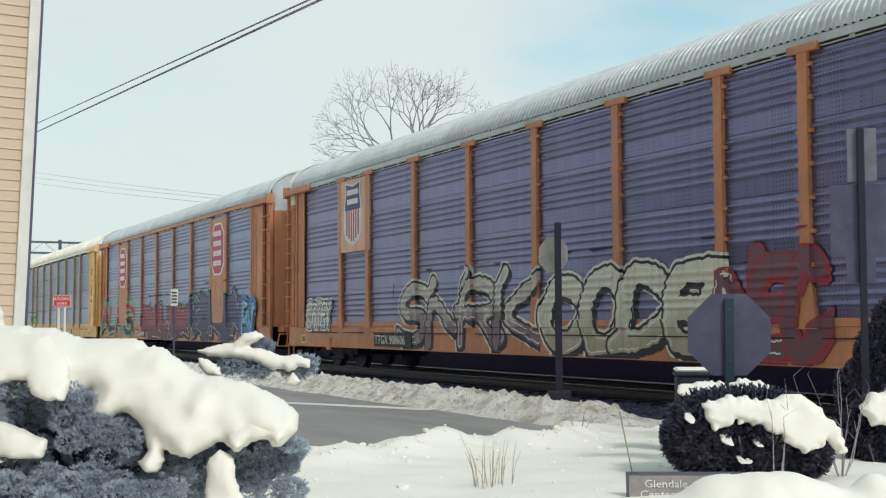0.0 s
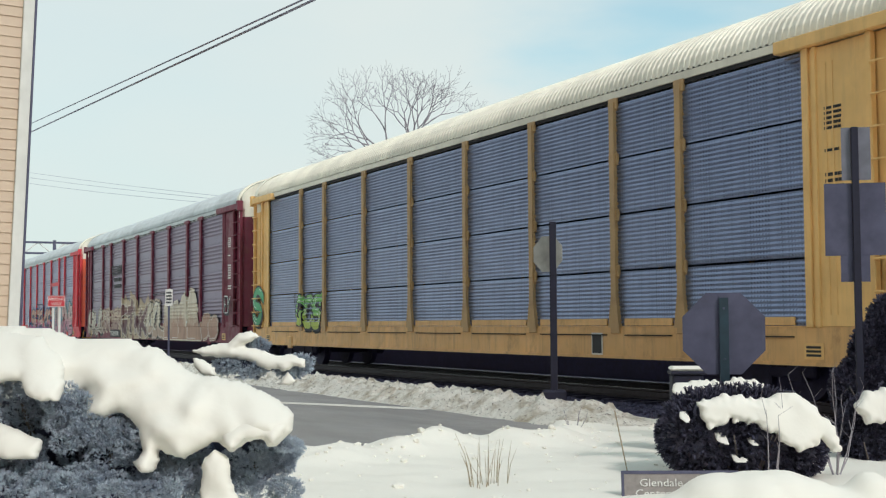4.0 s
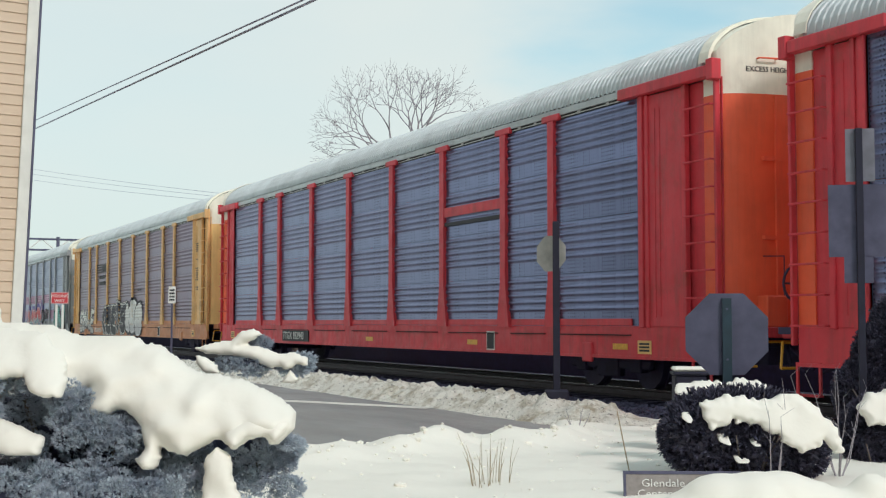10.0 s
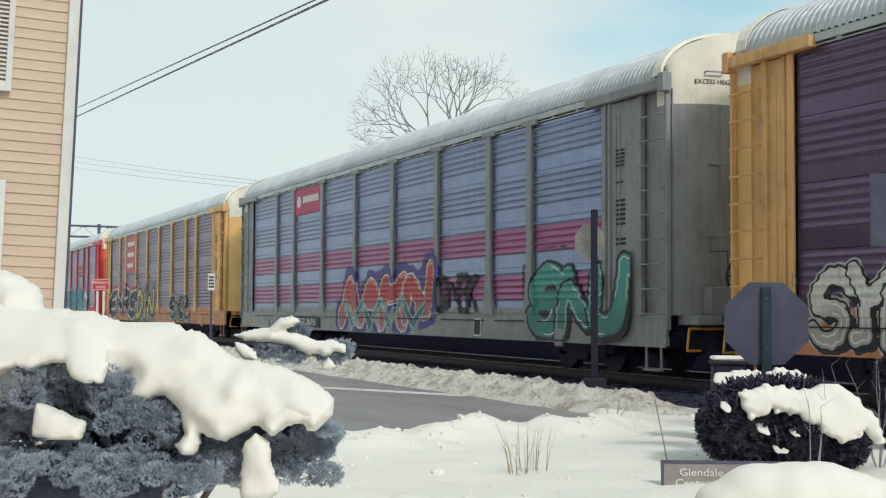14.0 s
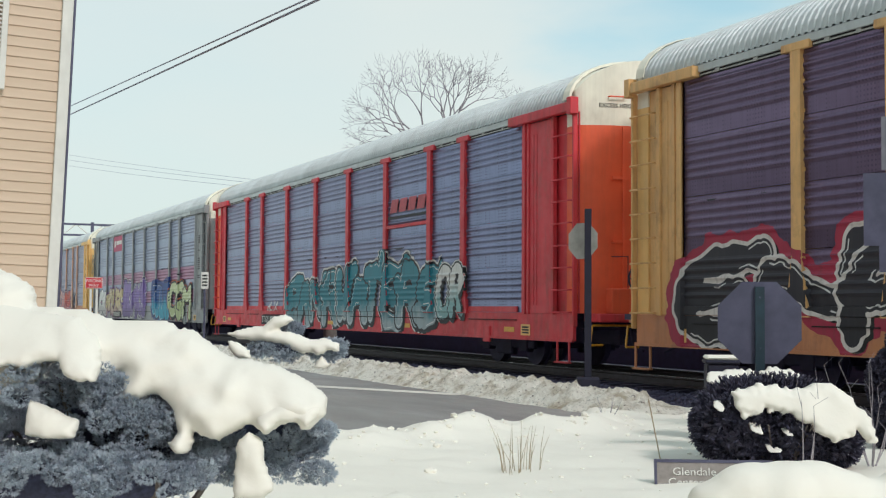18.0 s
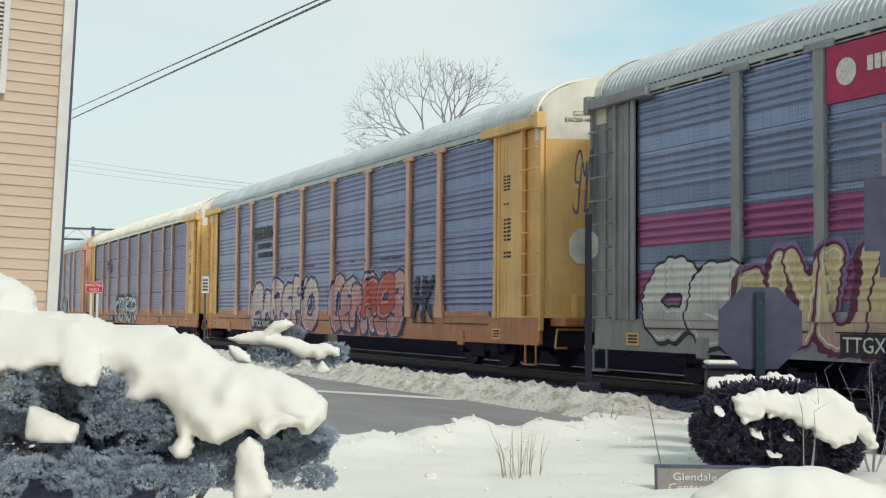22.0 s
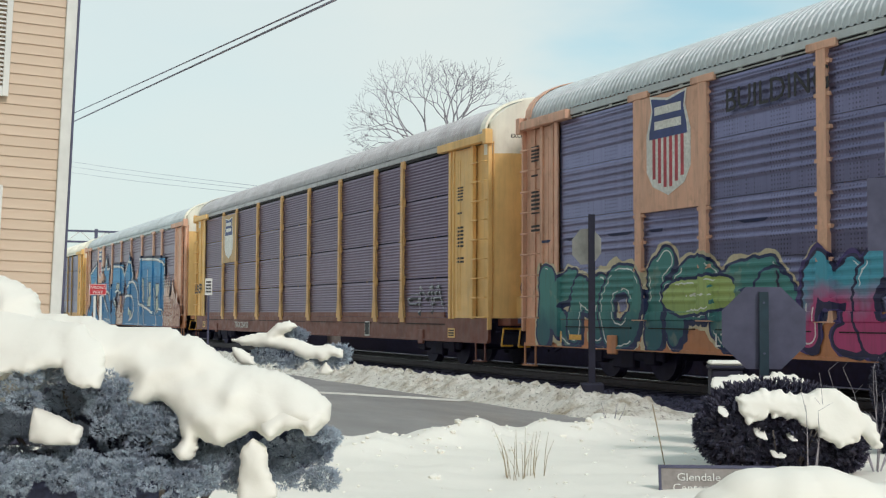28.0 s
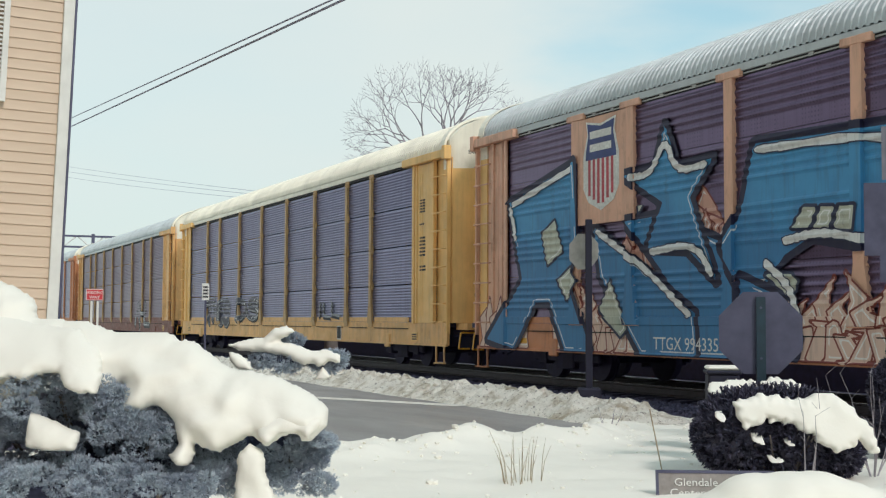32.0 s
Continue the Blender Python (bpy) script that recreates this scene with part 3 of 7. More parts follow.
def bay_post_mesh(x0, x1, deep, low=0.02):
    return mesh_of(box((x0, -deep, SILL_T - low), (x1, 0.02, EAVE - 0.20), 0.01), "bay_post")


def lintel_mesh(w):
    bm = bmesh.new()
    add_box(bm, (-0.45, -0.16, EAVE - 0.20), (w - 0.10, 0.0, EAVE - 0.02), 0.012)
    add_box(bm, (w - 0.10, -0.18, EAVE - 0.26), (w + 0.06, 0.0, EAVE + 0.06), 0.012)
    return mesh_of(bm, "lintel")


BAY_PARTS = (("bay_plate", bay_plate_mesh), ("ladder_backing", lambda w: mesh_of(box((w - 0.82, 0.05, SILL_T), (w, 0.07, EAVE - 0.2)))), ("bay_post", lambda w: bay_post_mesh(0, 0.13, 0.07)),
             ("bay_post", lambda w: bay_post_mesh(0.19, 0.27, 0.06)), ("bay_post", lambda w: bay_post_mesh(w - 0.86, w - 0.76, 0.075)), ("ladder_stile", lambda w: bay_post_mesh(w - 0.06, w, 0.075, 0.25)), ("lintel", lintel_mesh))


def rung_mesh():
    bm = bmesh.new()
    add_tube(bm, (-0.33, -0.09, 0), (0.33, -0.09, 0), 0.016, None, 6)
    for s in (-0.33, 0.33):
        add_tube(bm, (s, -0.10, 0), (s, -0.01, 0), 0.016, None, 6)
    return mesh_of(bm, "rung")


def truck_mesh():
    bm = bmesh.new()
    for s in (-1.0, 1.0):
        add_box(bm, (-1.25, s - 0.06, 0.34), (1.25, s + 0.06, 0.52), 0.03)
        add_box(bm, (-0.35, s - 0.08, 0.20), (0.35, s + 0.08, 0.62), 0.03)
        for x in (-0.86, 0.86):
            add_box(bm, (x - 0.16, s - 0.09, 0.28), (x + 0.16, s + 0.09, 0.56), 0.02)
    add_box(bm, (-0.22, -1.0, 0.42), (0.22, 1.0, 0.66))
    return mesh_of(bm, "truck_frame")


def wheelset_mesh():
    bm = bmesh.new()
    add_tube(bm, (0, -0.95, 0.42), (0, 0.95, 0.42), 0.08)
    for s in (-1, 1):
        add_tube(bm, (0, s * 0.68, 0.42), (0, s * 0.80, 0.42), 0.42, None, 24)
        add_tube(bm, (0, s * 0.64, 0.42), (0, s * 0.68, 0.42), 0.45, None, 24)
    return mesh_of(bm, "wheelset")


def underframe_mesh():
    bm = bmesh.new()
    add_box(bm, (-HALF + 0.2, -0.35, 0.48), (HALF - 0.2, 0.35, 0.98))
    add_box(bm, (-HALF + 0.15, -1.40, 0.98), (HALF - 0.15, 1.40, 1.08))
    for x in np.arange(-7, 7.1, 1.4):
        add_box(bm, (x - 0.06, -1.38, 0.66), (x + 0.06, 1.38, 0.98))
    for x, y in ((-3.0, -0.75), (2.2, 0.7), (4.8, -0.7)):
        add_tube(bm, (x - 0.6, y, 0.70), (x + 0.6, y, 0.70), 0.2, None, 12)
    add_box(bm, (-8, -0.95, 0.52), (8, -0.90, 0.57))
    return mesh_of(bm, "underframe")


def sill_mesh():
    bm = bmesh.new()
    add_box(bm, (-HALF + 0.35, -0.02, SILL_B), (HALF - 0.35, 0.05, SILL_T), 0.006)
    add_box(bm, (-HALF + 0.35, -0.05, SILL_B - 0.02), (HALF - 0.35, 0.0, SILL_B + 0.03))
    for x in (-9.9, 9.6):
        add_box(bm, (x - 0.16, -0.06, SILL_B - 0.10), (x + 0.16, 0.0, SILL_B + 0.24), 0.02)
    return mesh_of(bm, "sill")


def coupler_mesh():
    bm = bmesh.new()
    add_box(bm, (-0.55, -0.10, 0.72), (0.35, 0.10, 0.95), 0.02)
    add_box(bm, (0.25, -0.19, 0.68), (0.72, 0.14, 0.98), 0.05)
    add_box(bm, (-0.3, -1.2, 0.88), (-0.2, 1.2, 1.0))
    add_tube(bm, (0.2, -0.35, 0.8), (0.68, -0.3, 0.45), 0.03)
    add_tube(bm, (-0.1, -1.3, 0.78), (-0.1, -0.3, 0.78), 0.02)
    return mesh_of(bm, "coupler")


def chord_mesh():
    """Smooth band under the roof's fringe."""
    bm = bmesh.new()
    add_box(bm, (-13.0, -0.045, 4.955), (13.0, 0.03, EAVE - 0.005), 0.006)
    return mesh_of(bm, "chord")


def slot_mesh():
    """Black sheet in the gap above the screens: the shade inside is its colour."""
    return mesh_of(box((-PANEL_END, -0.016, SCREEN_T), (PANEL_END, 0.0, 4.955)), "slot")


def slit_mesh(w):
    """Pale strip hanging in the gap, cut by two small brackets."""
    bm = bmesh.new()
    add_box(bm, (-w / 2 + 0.32, -0.026, SCREEN_T + 0.010), (w / 2 - 0.32, -0.018, SCREEN_T + 0.033))
    for x in (-w / 6, w / 6):
        add_box(bm, (x - 0.05, -0.034, SCREEN_T + 0.004), (x + 0.05, -0.014, SCREEN_T + 0.060))
    return mesh_of(bm, "slit")


def brake_wheel_mesh():
    bm = bmesh.new()
    n = 16
    for i in range(n):
        a, b = 2 * math.pi * i / n, 2 * math.pi * (i + 1) / n
        add_tube(bm, (0, 0.27 * math.cos(a), 0.27 * math.sin(a)), (0, 0.27 * math.cos(b), 0.27 * math.sin(b)), 0.02, None, 6)
    for i in range(4):
        a = math.pi * i / 2
        add_tube(bm, (0, 0, 0), (0, 0.27 * math.cos(a), 0.27 * math.sin(a)), 0.015, None, 6)
    return mesh_of(bm, "brake_wheel")


# ---- spray paint: letter shapes as strokes on a 4 x 6 grid ----
GLYPHS = {"A": "00 26 40|13 33", "B": "00 06 36 34 03|03 43 40 00", "C": "45 36 16 04 02 10 30 41", "D": "00 06 26 44 42 20 00", "E": "40 00 06 46|03 33", "F": "00 06 46|03 33", "G": "45 36 16 04 02 10 30 42 22",
          "H": "00 06|40 46|03 43", "I": "20 26", "J": "01 10 30 36", "K": "00 06|46 03 40", "L": "06 00 40", "M": "00 06 23 46 40", "N": "00 06 40 46", "O": "10 02 04 16 36 44 42 30 10", "P": "00 06 36 44 33 03", "Q": "10 02 04 16 36 44 42 30 10|22 40",
          "R": "00 06 36 44 33 03|23 40", "S": "01 10 30 42 33 13 04 16 36 45", "T": "20 26|06 46", "U": "06 01 10 30 41 46", "V": "06 20 46", "W": "06 10 23 30 46", "X": "00 46|06 40", "Y": "06 23 46|23 20", "Z": "06 46 00 40",
          "*": "00 26 40 04 44 00", "~": "02 14 22 34 42 50", "o": "12 03 14 34 43 32 12"}


def glyph_lines(ch):
    return [[(int(p[0]) / 4, int(p[1]) / 6) for p in s.split()] for s in GLYPHS[ch].split("|")]


def rounded(pts, times=2):
    closed = pts[0] == pts[-1]
    for _ in range(times):
        q = [] if closed else [pts[0]]
        for a, b in zip(pts, pts[1:]):
            q += [(a[0] * 0.75 + b[0] * 0.25, a[1] * 0.75 + b[1] * 0.25), (a[0] * 0.25 + b[0] * 0.75, a[1] * 0.25 + b[1] * 0.75)]
        q.append(q[0] if closed else pts[-1])
        pts = q
    return pts


def side_face(x, z, style):
    """y of the car's near side at (x, z): screens, posts and sill."""
    gap = np.min([np.abs(x - p) for p in POSTS], axis=0)
    y = -FACE - np.where((z > SILL_T) & (z < SCREEN_T), rib(z) * np.clip(gap / 0.15, 0, 1), 0.0)
    y = np.where((z > SILL_T - 0.014) & (z < SILL_T + 0.135), -FACE - 0.037, y)      # foot rail
    half = np.where(z < SILL_T + 0.85, 0.25 - 0.15 * np.clip((z - SILL_T) / 0.85, 0, 1), 0.105)
    for p in POSTS:
        y = np.where((np.abs(x - p) < half) & (z > SILL_T - 0.02), -FACE - 0.075, y)
    y = np.where(z < SILL_T, -FACE - 0.02, y)
    y = np.where(z < SILL_B + 0.035, -FACE - 0.05, y)
    return np.where(np.abs(x) > PANEL_END, -FACE - 0.072, y)


def spray_material(key, fill, fill2, line, halo, edge, wide, blot, cloud, turn):
    """Fill fading upwards with blotches, dark outline, and a coloured halo; bare steel beyond."""
    n = Nodes("spray_" + key)
    at = n.t.nodes.new("ShaderNodeAttribute")
    at.attribute_name = "reach"
    d = at.outputs["Fac"]
    at2 = n.t.nodes.new("ShaderNodeAttribute")
    at2.attribute_name = "under"
    d2 = at2.outputs["Fac"]
    up = n.t.nodes.new("ShaderNodeAttribute")
    up.attribute_name = "rise"
    soft = n.calc("ADD", up.outputs["Fac"], n.calc("MULTIPLY", n.calc("SUBTRACT", n.noise(1.7, 3), 0.5), 0.7))
    col = n.mix(n.ramp(soft, turn - 0.13, turn + 0.14), fill, fill2)
    spot = n.ramp(n.noise(2.3, 3, (1, 1, 1), 0.4), 0.58, 0.62)
    col = n.mix(n.calc("MULTIPLY", spot, blot), col, halo)
    shine = n.calc("LESS_THAN", n.calc("ABSOLUTE", n.calc("ADD", d, 0.055)), 0.012)
    shine = n.calc("MULTIPLY", shine, n.calc("GREATER_THAN", n.noise(0.9, 2), 0.52))
    col = n.mix(n.calc("MULTIPLY", shine, 0.8), col, (0.8, 0.8, 0.78))
    col = n.mix(n.calc("GREATER_THAN", d, 0.0), col, line)
    col = n.mix(n.calc("GREATER_THAN", d, edge), col, halo)
    deep = n.calc("MULTIPLY", n.calc("GREATER_THAN", d, edge), n.calc("LESS_THAN", d2, edge * 0.6))
    col = n.mix(deep, col, tone(line, 0.9) if sum(line) < 0.5 else tone(fill, 0.25))
    col = n.mix(n.ramp(n.noise(2.0, 5, (5, 5, 0.4), 0.65), 0.5, 0.9), col, n.mix(0.6, col, (0.05, 0.045, 0.05)))
    n.done(col, 0.55)
    clear = n.put("ShaderNodeBsdfTransparent")
    pick = n.put("ShaderNodeMixShader")
    puff_ = n.calc("MULTIPLY", n.calc("SUBTRACT", n.noise(2.6, 2, (1, 1, 1), 0.4), 0.5), 3.2 * cloud)
    n.link(n.calc("GREATER_THAN", n.calc("MINIMUM", n.calc("SUBTRACT", n.calc("ADD", d, puff_), edge + wide), n.calc("SUBTRACT", d2, edge * 0.6)), 0.0), pick.inputs[0])
    n.link(n.b.outputs[0], pick.inputs[1])
    n.link(clear.outputs[0], pick.inputs[2])
    n.link(pick.outputs[0], n.out.inputs["Surface"])
    return n.m


COATS = {}


def stroke_reach(gx_, gz_, lines, weight, round_ends):
    """Signed reach of thick strokes: chiselled and wider at one end, or of even width with round ends."""
    d = np.full(gx_.shape, 9.0)
    for (ax, az), (bx, bz) in lines:
        ux, uz = bx - ax, bz - az
        ll = ux * ux + uz * uz + 1e-9
        far = 0.6 + weight
        i0, i1 = np.searchsorted(gx_[:, 0], (min(ax, bx) - far, max(ax, bx) + far))
        if i1 <= i0:
            continue
        px, pz = gx_[i0:i1], gz_[i0:i1]
        size = math.sqrt(ll)
        k = ((px - ax) * ux + (pz - az) * uz) / ll
        flare = (0.25 if round_ends else 0.5) * math.sin(ax * 5.1 + az * 3.7)
        thick = weight * (1.0 + flare * (2 * np.clip(k, 0, 1) - 1))
        if round_ends:
            q = np.clip(k, 0, 1)
            got = np.hypot(px - ax - q * ux, pz - az - q * uz) - thick
        else:
            across = np.abs((px - ax) * uz - (pz - az) * ux) / size
            got = np.maximum(across - thick, np.maximum(-k, k - 1) * size - weight * 0.75)
        d[i0:i1] = np.minimum(d[i0:i1], got)
    return d


def poly_reach(gx_, gz_, pl):
    dist, inside = np.full(gx_.shape, 9.0), np.zeros(gx_.shape, bool)
    for (ax, az), (bx, bz) in zip(pl, pl[1:] + pl[:1]):
        ux, uz = bx - ax, bz - az
        k = np.clip(((gx_ - ax) * ux + (gz_ - az) * uz) / (ux * ux + uz * uz + 1e-9), 0, 1)
        dist = np.minimum(dist, np.hypot(gx_ - ax - k * ux, gz_ - az - k * uz))
        inside ^= ((az > gz_) != (bz > gz_)) & (gx_ < (bx - ax) * (gz_ - az) / (bz - az + 1e-9) + ax)
    return np.where(inside, -dist, dist)


def spray(car, x0, x1, z0, z1, word, fill, fill2, line=(0.01, 0.01, 0.02), halo=(0.5, 0.5, 0.5), weight=0.115, edge=0.06, wide=0.0, blot=0.0, lean=0.10, seed=1, label="", grid=0.045, shift=(0.11, -0.08), soft=0, polys=(), strokes=(), cap=0.085, kick=0.6, cloud=0.0, turn=0.48, lap=0.0, jump=0.14):
    """One sprayed piece on the near side, between x0 and x1 along the car: a skin that follows ribs, posts and sill.
    Letters, outlines and strokes lie over one another in turn, each with its own edge."""
    rnd = random.Random(seed)
    w, h = x1 - x0, z1 - z0
    weight = min(weight, cap * h)
    cell = w / max(1, len(word))
    pad = edge + wide + 1.6 * cloud + weight + 0.06
    xs = np.unique(np.round(np.concatenate([np.arange(x0 - pad, x1 + pad, grid)] + [[p - 0.106, p - 0.1045, p + 0.1045, p + 0.106] for p in POSTS if x0 - pad < p < x1 + pad]), 4))
    zs = np.unique(np.round(np.concatenate([np.arange(max(SILL_B, z0 - pad), min(4.86, z1 + pad), 0.026), [SILL_T - 0.016, SILL_T - 0.013, SILL_T + 0.134, SILL_T + 0.137] if z0 < SILL_T < z1 else []]), 4))
    gx_, gz_ = np.meshgrid(xs, zs, indexing="ij")
    d = np.full(gx_.shape, 9.0)
    layers = [poly_reach(gx_, gz_, list(pl)) for pl in polys]
    for i, ch in enumerate("" if polys or strokes else word):
        if ch == " ":
            continue
        gw, gh = cell * rnd.uniform(0.92, 1.12) * (1 + lap) - weight, h * rnd.uniform(1 - jump, 1.0) - 2 * weight
        ox, oz = x0 + cell * i + weight * 1.1 + rnd.uniform(-0.05, 0.05), z0 + weight + (h - 2 * weight - gh) * rnd.random()
        tilt = rnd.uniform(-0.10, 0.10)
        lines = []
        for pts in glyph_lines(ch):
            q = [(ox + a * gw + lean * (b - 0.5) * h + rnd.uniform(-0.05, 0.05), oz + b * gh + tilt * (a - 0.5) * gw) for a, b in pts]
            q = rounded(q, soft)
            if weight > 0.05 and rnd.random() < kick:       # a kicked-out tip
                (ax, az), (bx, bz) = q[-1], q[-2]
                q = q + [(ax + (0.5 if ax >= bx else -0.5) * rnd.uniform(0.2, 0.6), az + rnd.uniform(-0.1, 0.35))]
            lines += list(zip(q, q[1:]))
        layers.append(stroke_reach(gx_, gz_, lines, weight, soft > 0))
    for pts in strokes:
        q = rounded(list(pts), 2)
        layers.append(stroke_reach(gx_, gz_, list(zip(q, q[1:])), weight, True))
    for l in layers:
        d = np.minimum(d, l)
    sx, sz = shift
    d2 = np.full(gx_.shape, 9.0)
    if sx or sz:
        kx, kz = int(round(sx / grid)), int(round(sz / 0.026))
        for k in (0.34, 0.67, 1.0):
            d2 = np.minimum(d2, np.roll(np.roll(d, int(kx * k), 0), int(kz * k), 1))
    face, rise = side_face(gx_, gz_, None), (gz_ - z0) / h
    cells = np.arange(gx_.size).reshape(gx_.shape)
    cells = np.stack([cells[:-1, :-1], cells[1:, :-1], cells[1:, 1:], cells[:-1, 1:]], -1).reshape(-1, 4)

    def skin(reach, under, limit, lift):
        q = cells[np.minimum(reach, under).reshape(-1)[cells].min(1) < limit]
        used, q = np.unique(q, return_inverse=True)
        me = raw(np.stack([gx_, face - lift, gz_], -1).reshape(-1, 3)[used], q.reshape(-1, 4), "spray")
        for name, val in (("reach", reach), ("under", under), ("rise", rise)):
            a = me.attributes.new(name, "FLOAT", "POINT")
            a.data.foreach_set("value", val.reshape(-1)[used].astype(np.float32))
        return me

    lift = COATS.get(car.name, 0.0) + 0.003           # each piece lies over the one before
    key = f"{word.lower()}_{seed}"
    coat = spray_material(key + "_letter", fill, fill2, line, halo, edge, 0.0, blot, 0.0, turn)
    none = np.full(gx_.shape, 9.0)
    rise_by = 0.0012 if len(layers) < 9 else 0.0005
    if not (wide or cloud or sx or sz):               # bare letters: the first carries the rest
        ground_coat = part("graffiti", skin(layers.pop(0), none, edge + 0.05, lift), coat, car, label)
    else:
        ground_coat = part("graffiti", skin(d, d2, edge + wide + 1.6 * cloud + 0.05, lift), spray_material(key, fill, fill2, line, halo, edge, wide, blot, cloud, turn), car, label)
    for i, l in enumerate(layers):
        part("letter" if not (polys or strokes) else "shape" if polys else "brush_line", skin(l, none, edge + 0.05, lift + rise_by * (i + 1)), coat, ground_coat)
    COATS[car.name] = lift + rise_by * (len(layers) + 1)
    return ground_coat


# ---- emblems ----
def shield(car, x, z, w, h, pale=False):
    """Blue over red and white stripes, on a backing plate."""
    y = -FACE - 0.075
    top, bot = z + h / 2, z - h / 2
    out = [(x - w * 0.42, top - h * 0.02), (x, top - h * 0.07), (x + w * 0.42, top - h * 0.02), (x + w * 0.38, top - h * 0.16), (x + w * 0.5, top - h * 0.4), (x + w * 0.5, bot + h * 0.25),
           (x + w * 0.36, bot + h * 0.10), (x, bot), (x - w * 0.36, bot + h * 0.10), (x - w * 0.5, bot + h * 0.25), (x - w * 0.5, top - h * 0.4), (x - w * 0.38, top - h * 0.16)]
    big = [(x + (a - x) * 1.09, z + (b - z) * 1.06) for a, b in out]
    em = part("shield_emblem", prism(big, y - 0.006, y), "letter", car, "white-edged shield emblem of blue over red stripes")
    part("blue_field", prism([(x - w * 0.47, z + h * 0.06), (x + w * 0.47, z + h * 0.06), (x + w * 0.46, top - h * 0.36), (x + w * 0.38, top - h * 0.16), (x + w * 0.42, top - h * 0.02), (x, top - h * 0.07), (x - w * 0.42, top - h * 0.02), (x - w * 0.38, top - h * 0.16), (x - w * 0.46, top - h * 0.36)], y - 0.010, y - 0.006), "shield_blue", em)
    for k, zz in enumerate((0.30, 0.15)):
        part("lettering_bar", prism([(x - w * 0.33, z + h * zz), (x + w * 0.33, z + h * zz), (x + w * 0.33, z + h * (zz + 0.085)), (x - w * 0.33, z + h * (zz + 0.085))], y - 0.014, y - 0.010), "letter", em)
    if not pale:
        for i in range(6):
            sx = x - w * 0.42 + w * 0.84 * (i + 0.5) / 6
            lo = bot + h * (0.03 + 0.17 * abs(sx - x) / (w * 0.5))
            part("stripe", prism([(sx - w * 0.036, lo), (sx + w * 0.036, lo), (sx + w * 0.036, z + h * 0.06), (sx - w * 0.036, z + h * 0.06)], y - 0.010, y - 0.006), "shield_red", em)
    return em


def plate(car, x0, x1, z0, z1, material, label="", deep=0.074, cut=0.0, name="placard"):
    o = [(x0 + cut, z0), (x1 - cut, z0), (x1, z0 + cut), (x1, z1 - cut), (x1 - cut, z1), (x0 + cut, z1), (x0, z1 - cut), (x0, z0 + cut)] if cut else [(x0, z0), (x1, z0), (x1, z1), (x0, z1)]
    return part(name, prism(o, -FACE - deep, -FACE - 0.01), material, car, label)


def words(car, text, x, z, size, material="letter", deep=0.03, label="", name="lettering"):
    me = cached(("w", text, size), lambda: lettering(text, size))
    return part(name, me, material, car, label, pose(x, -FACE - deep, z))


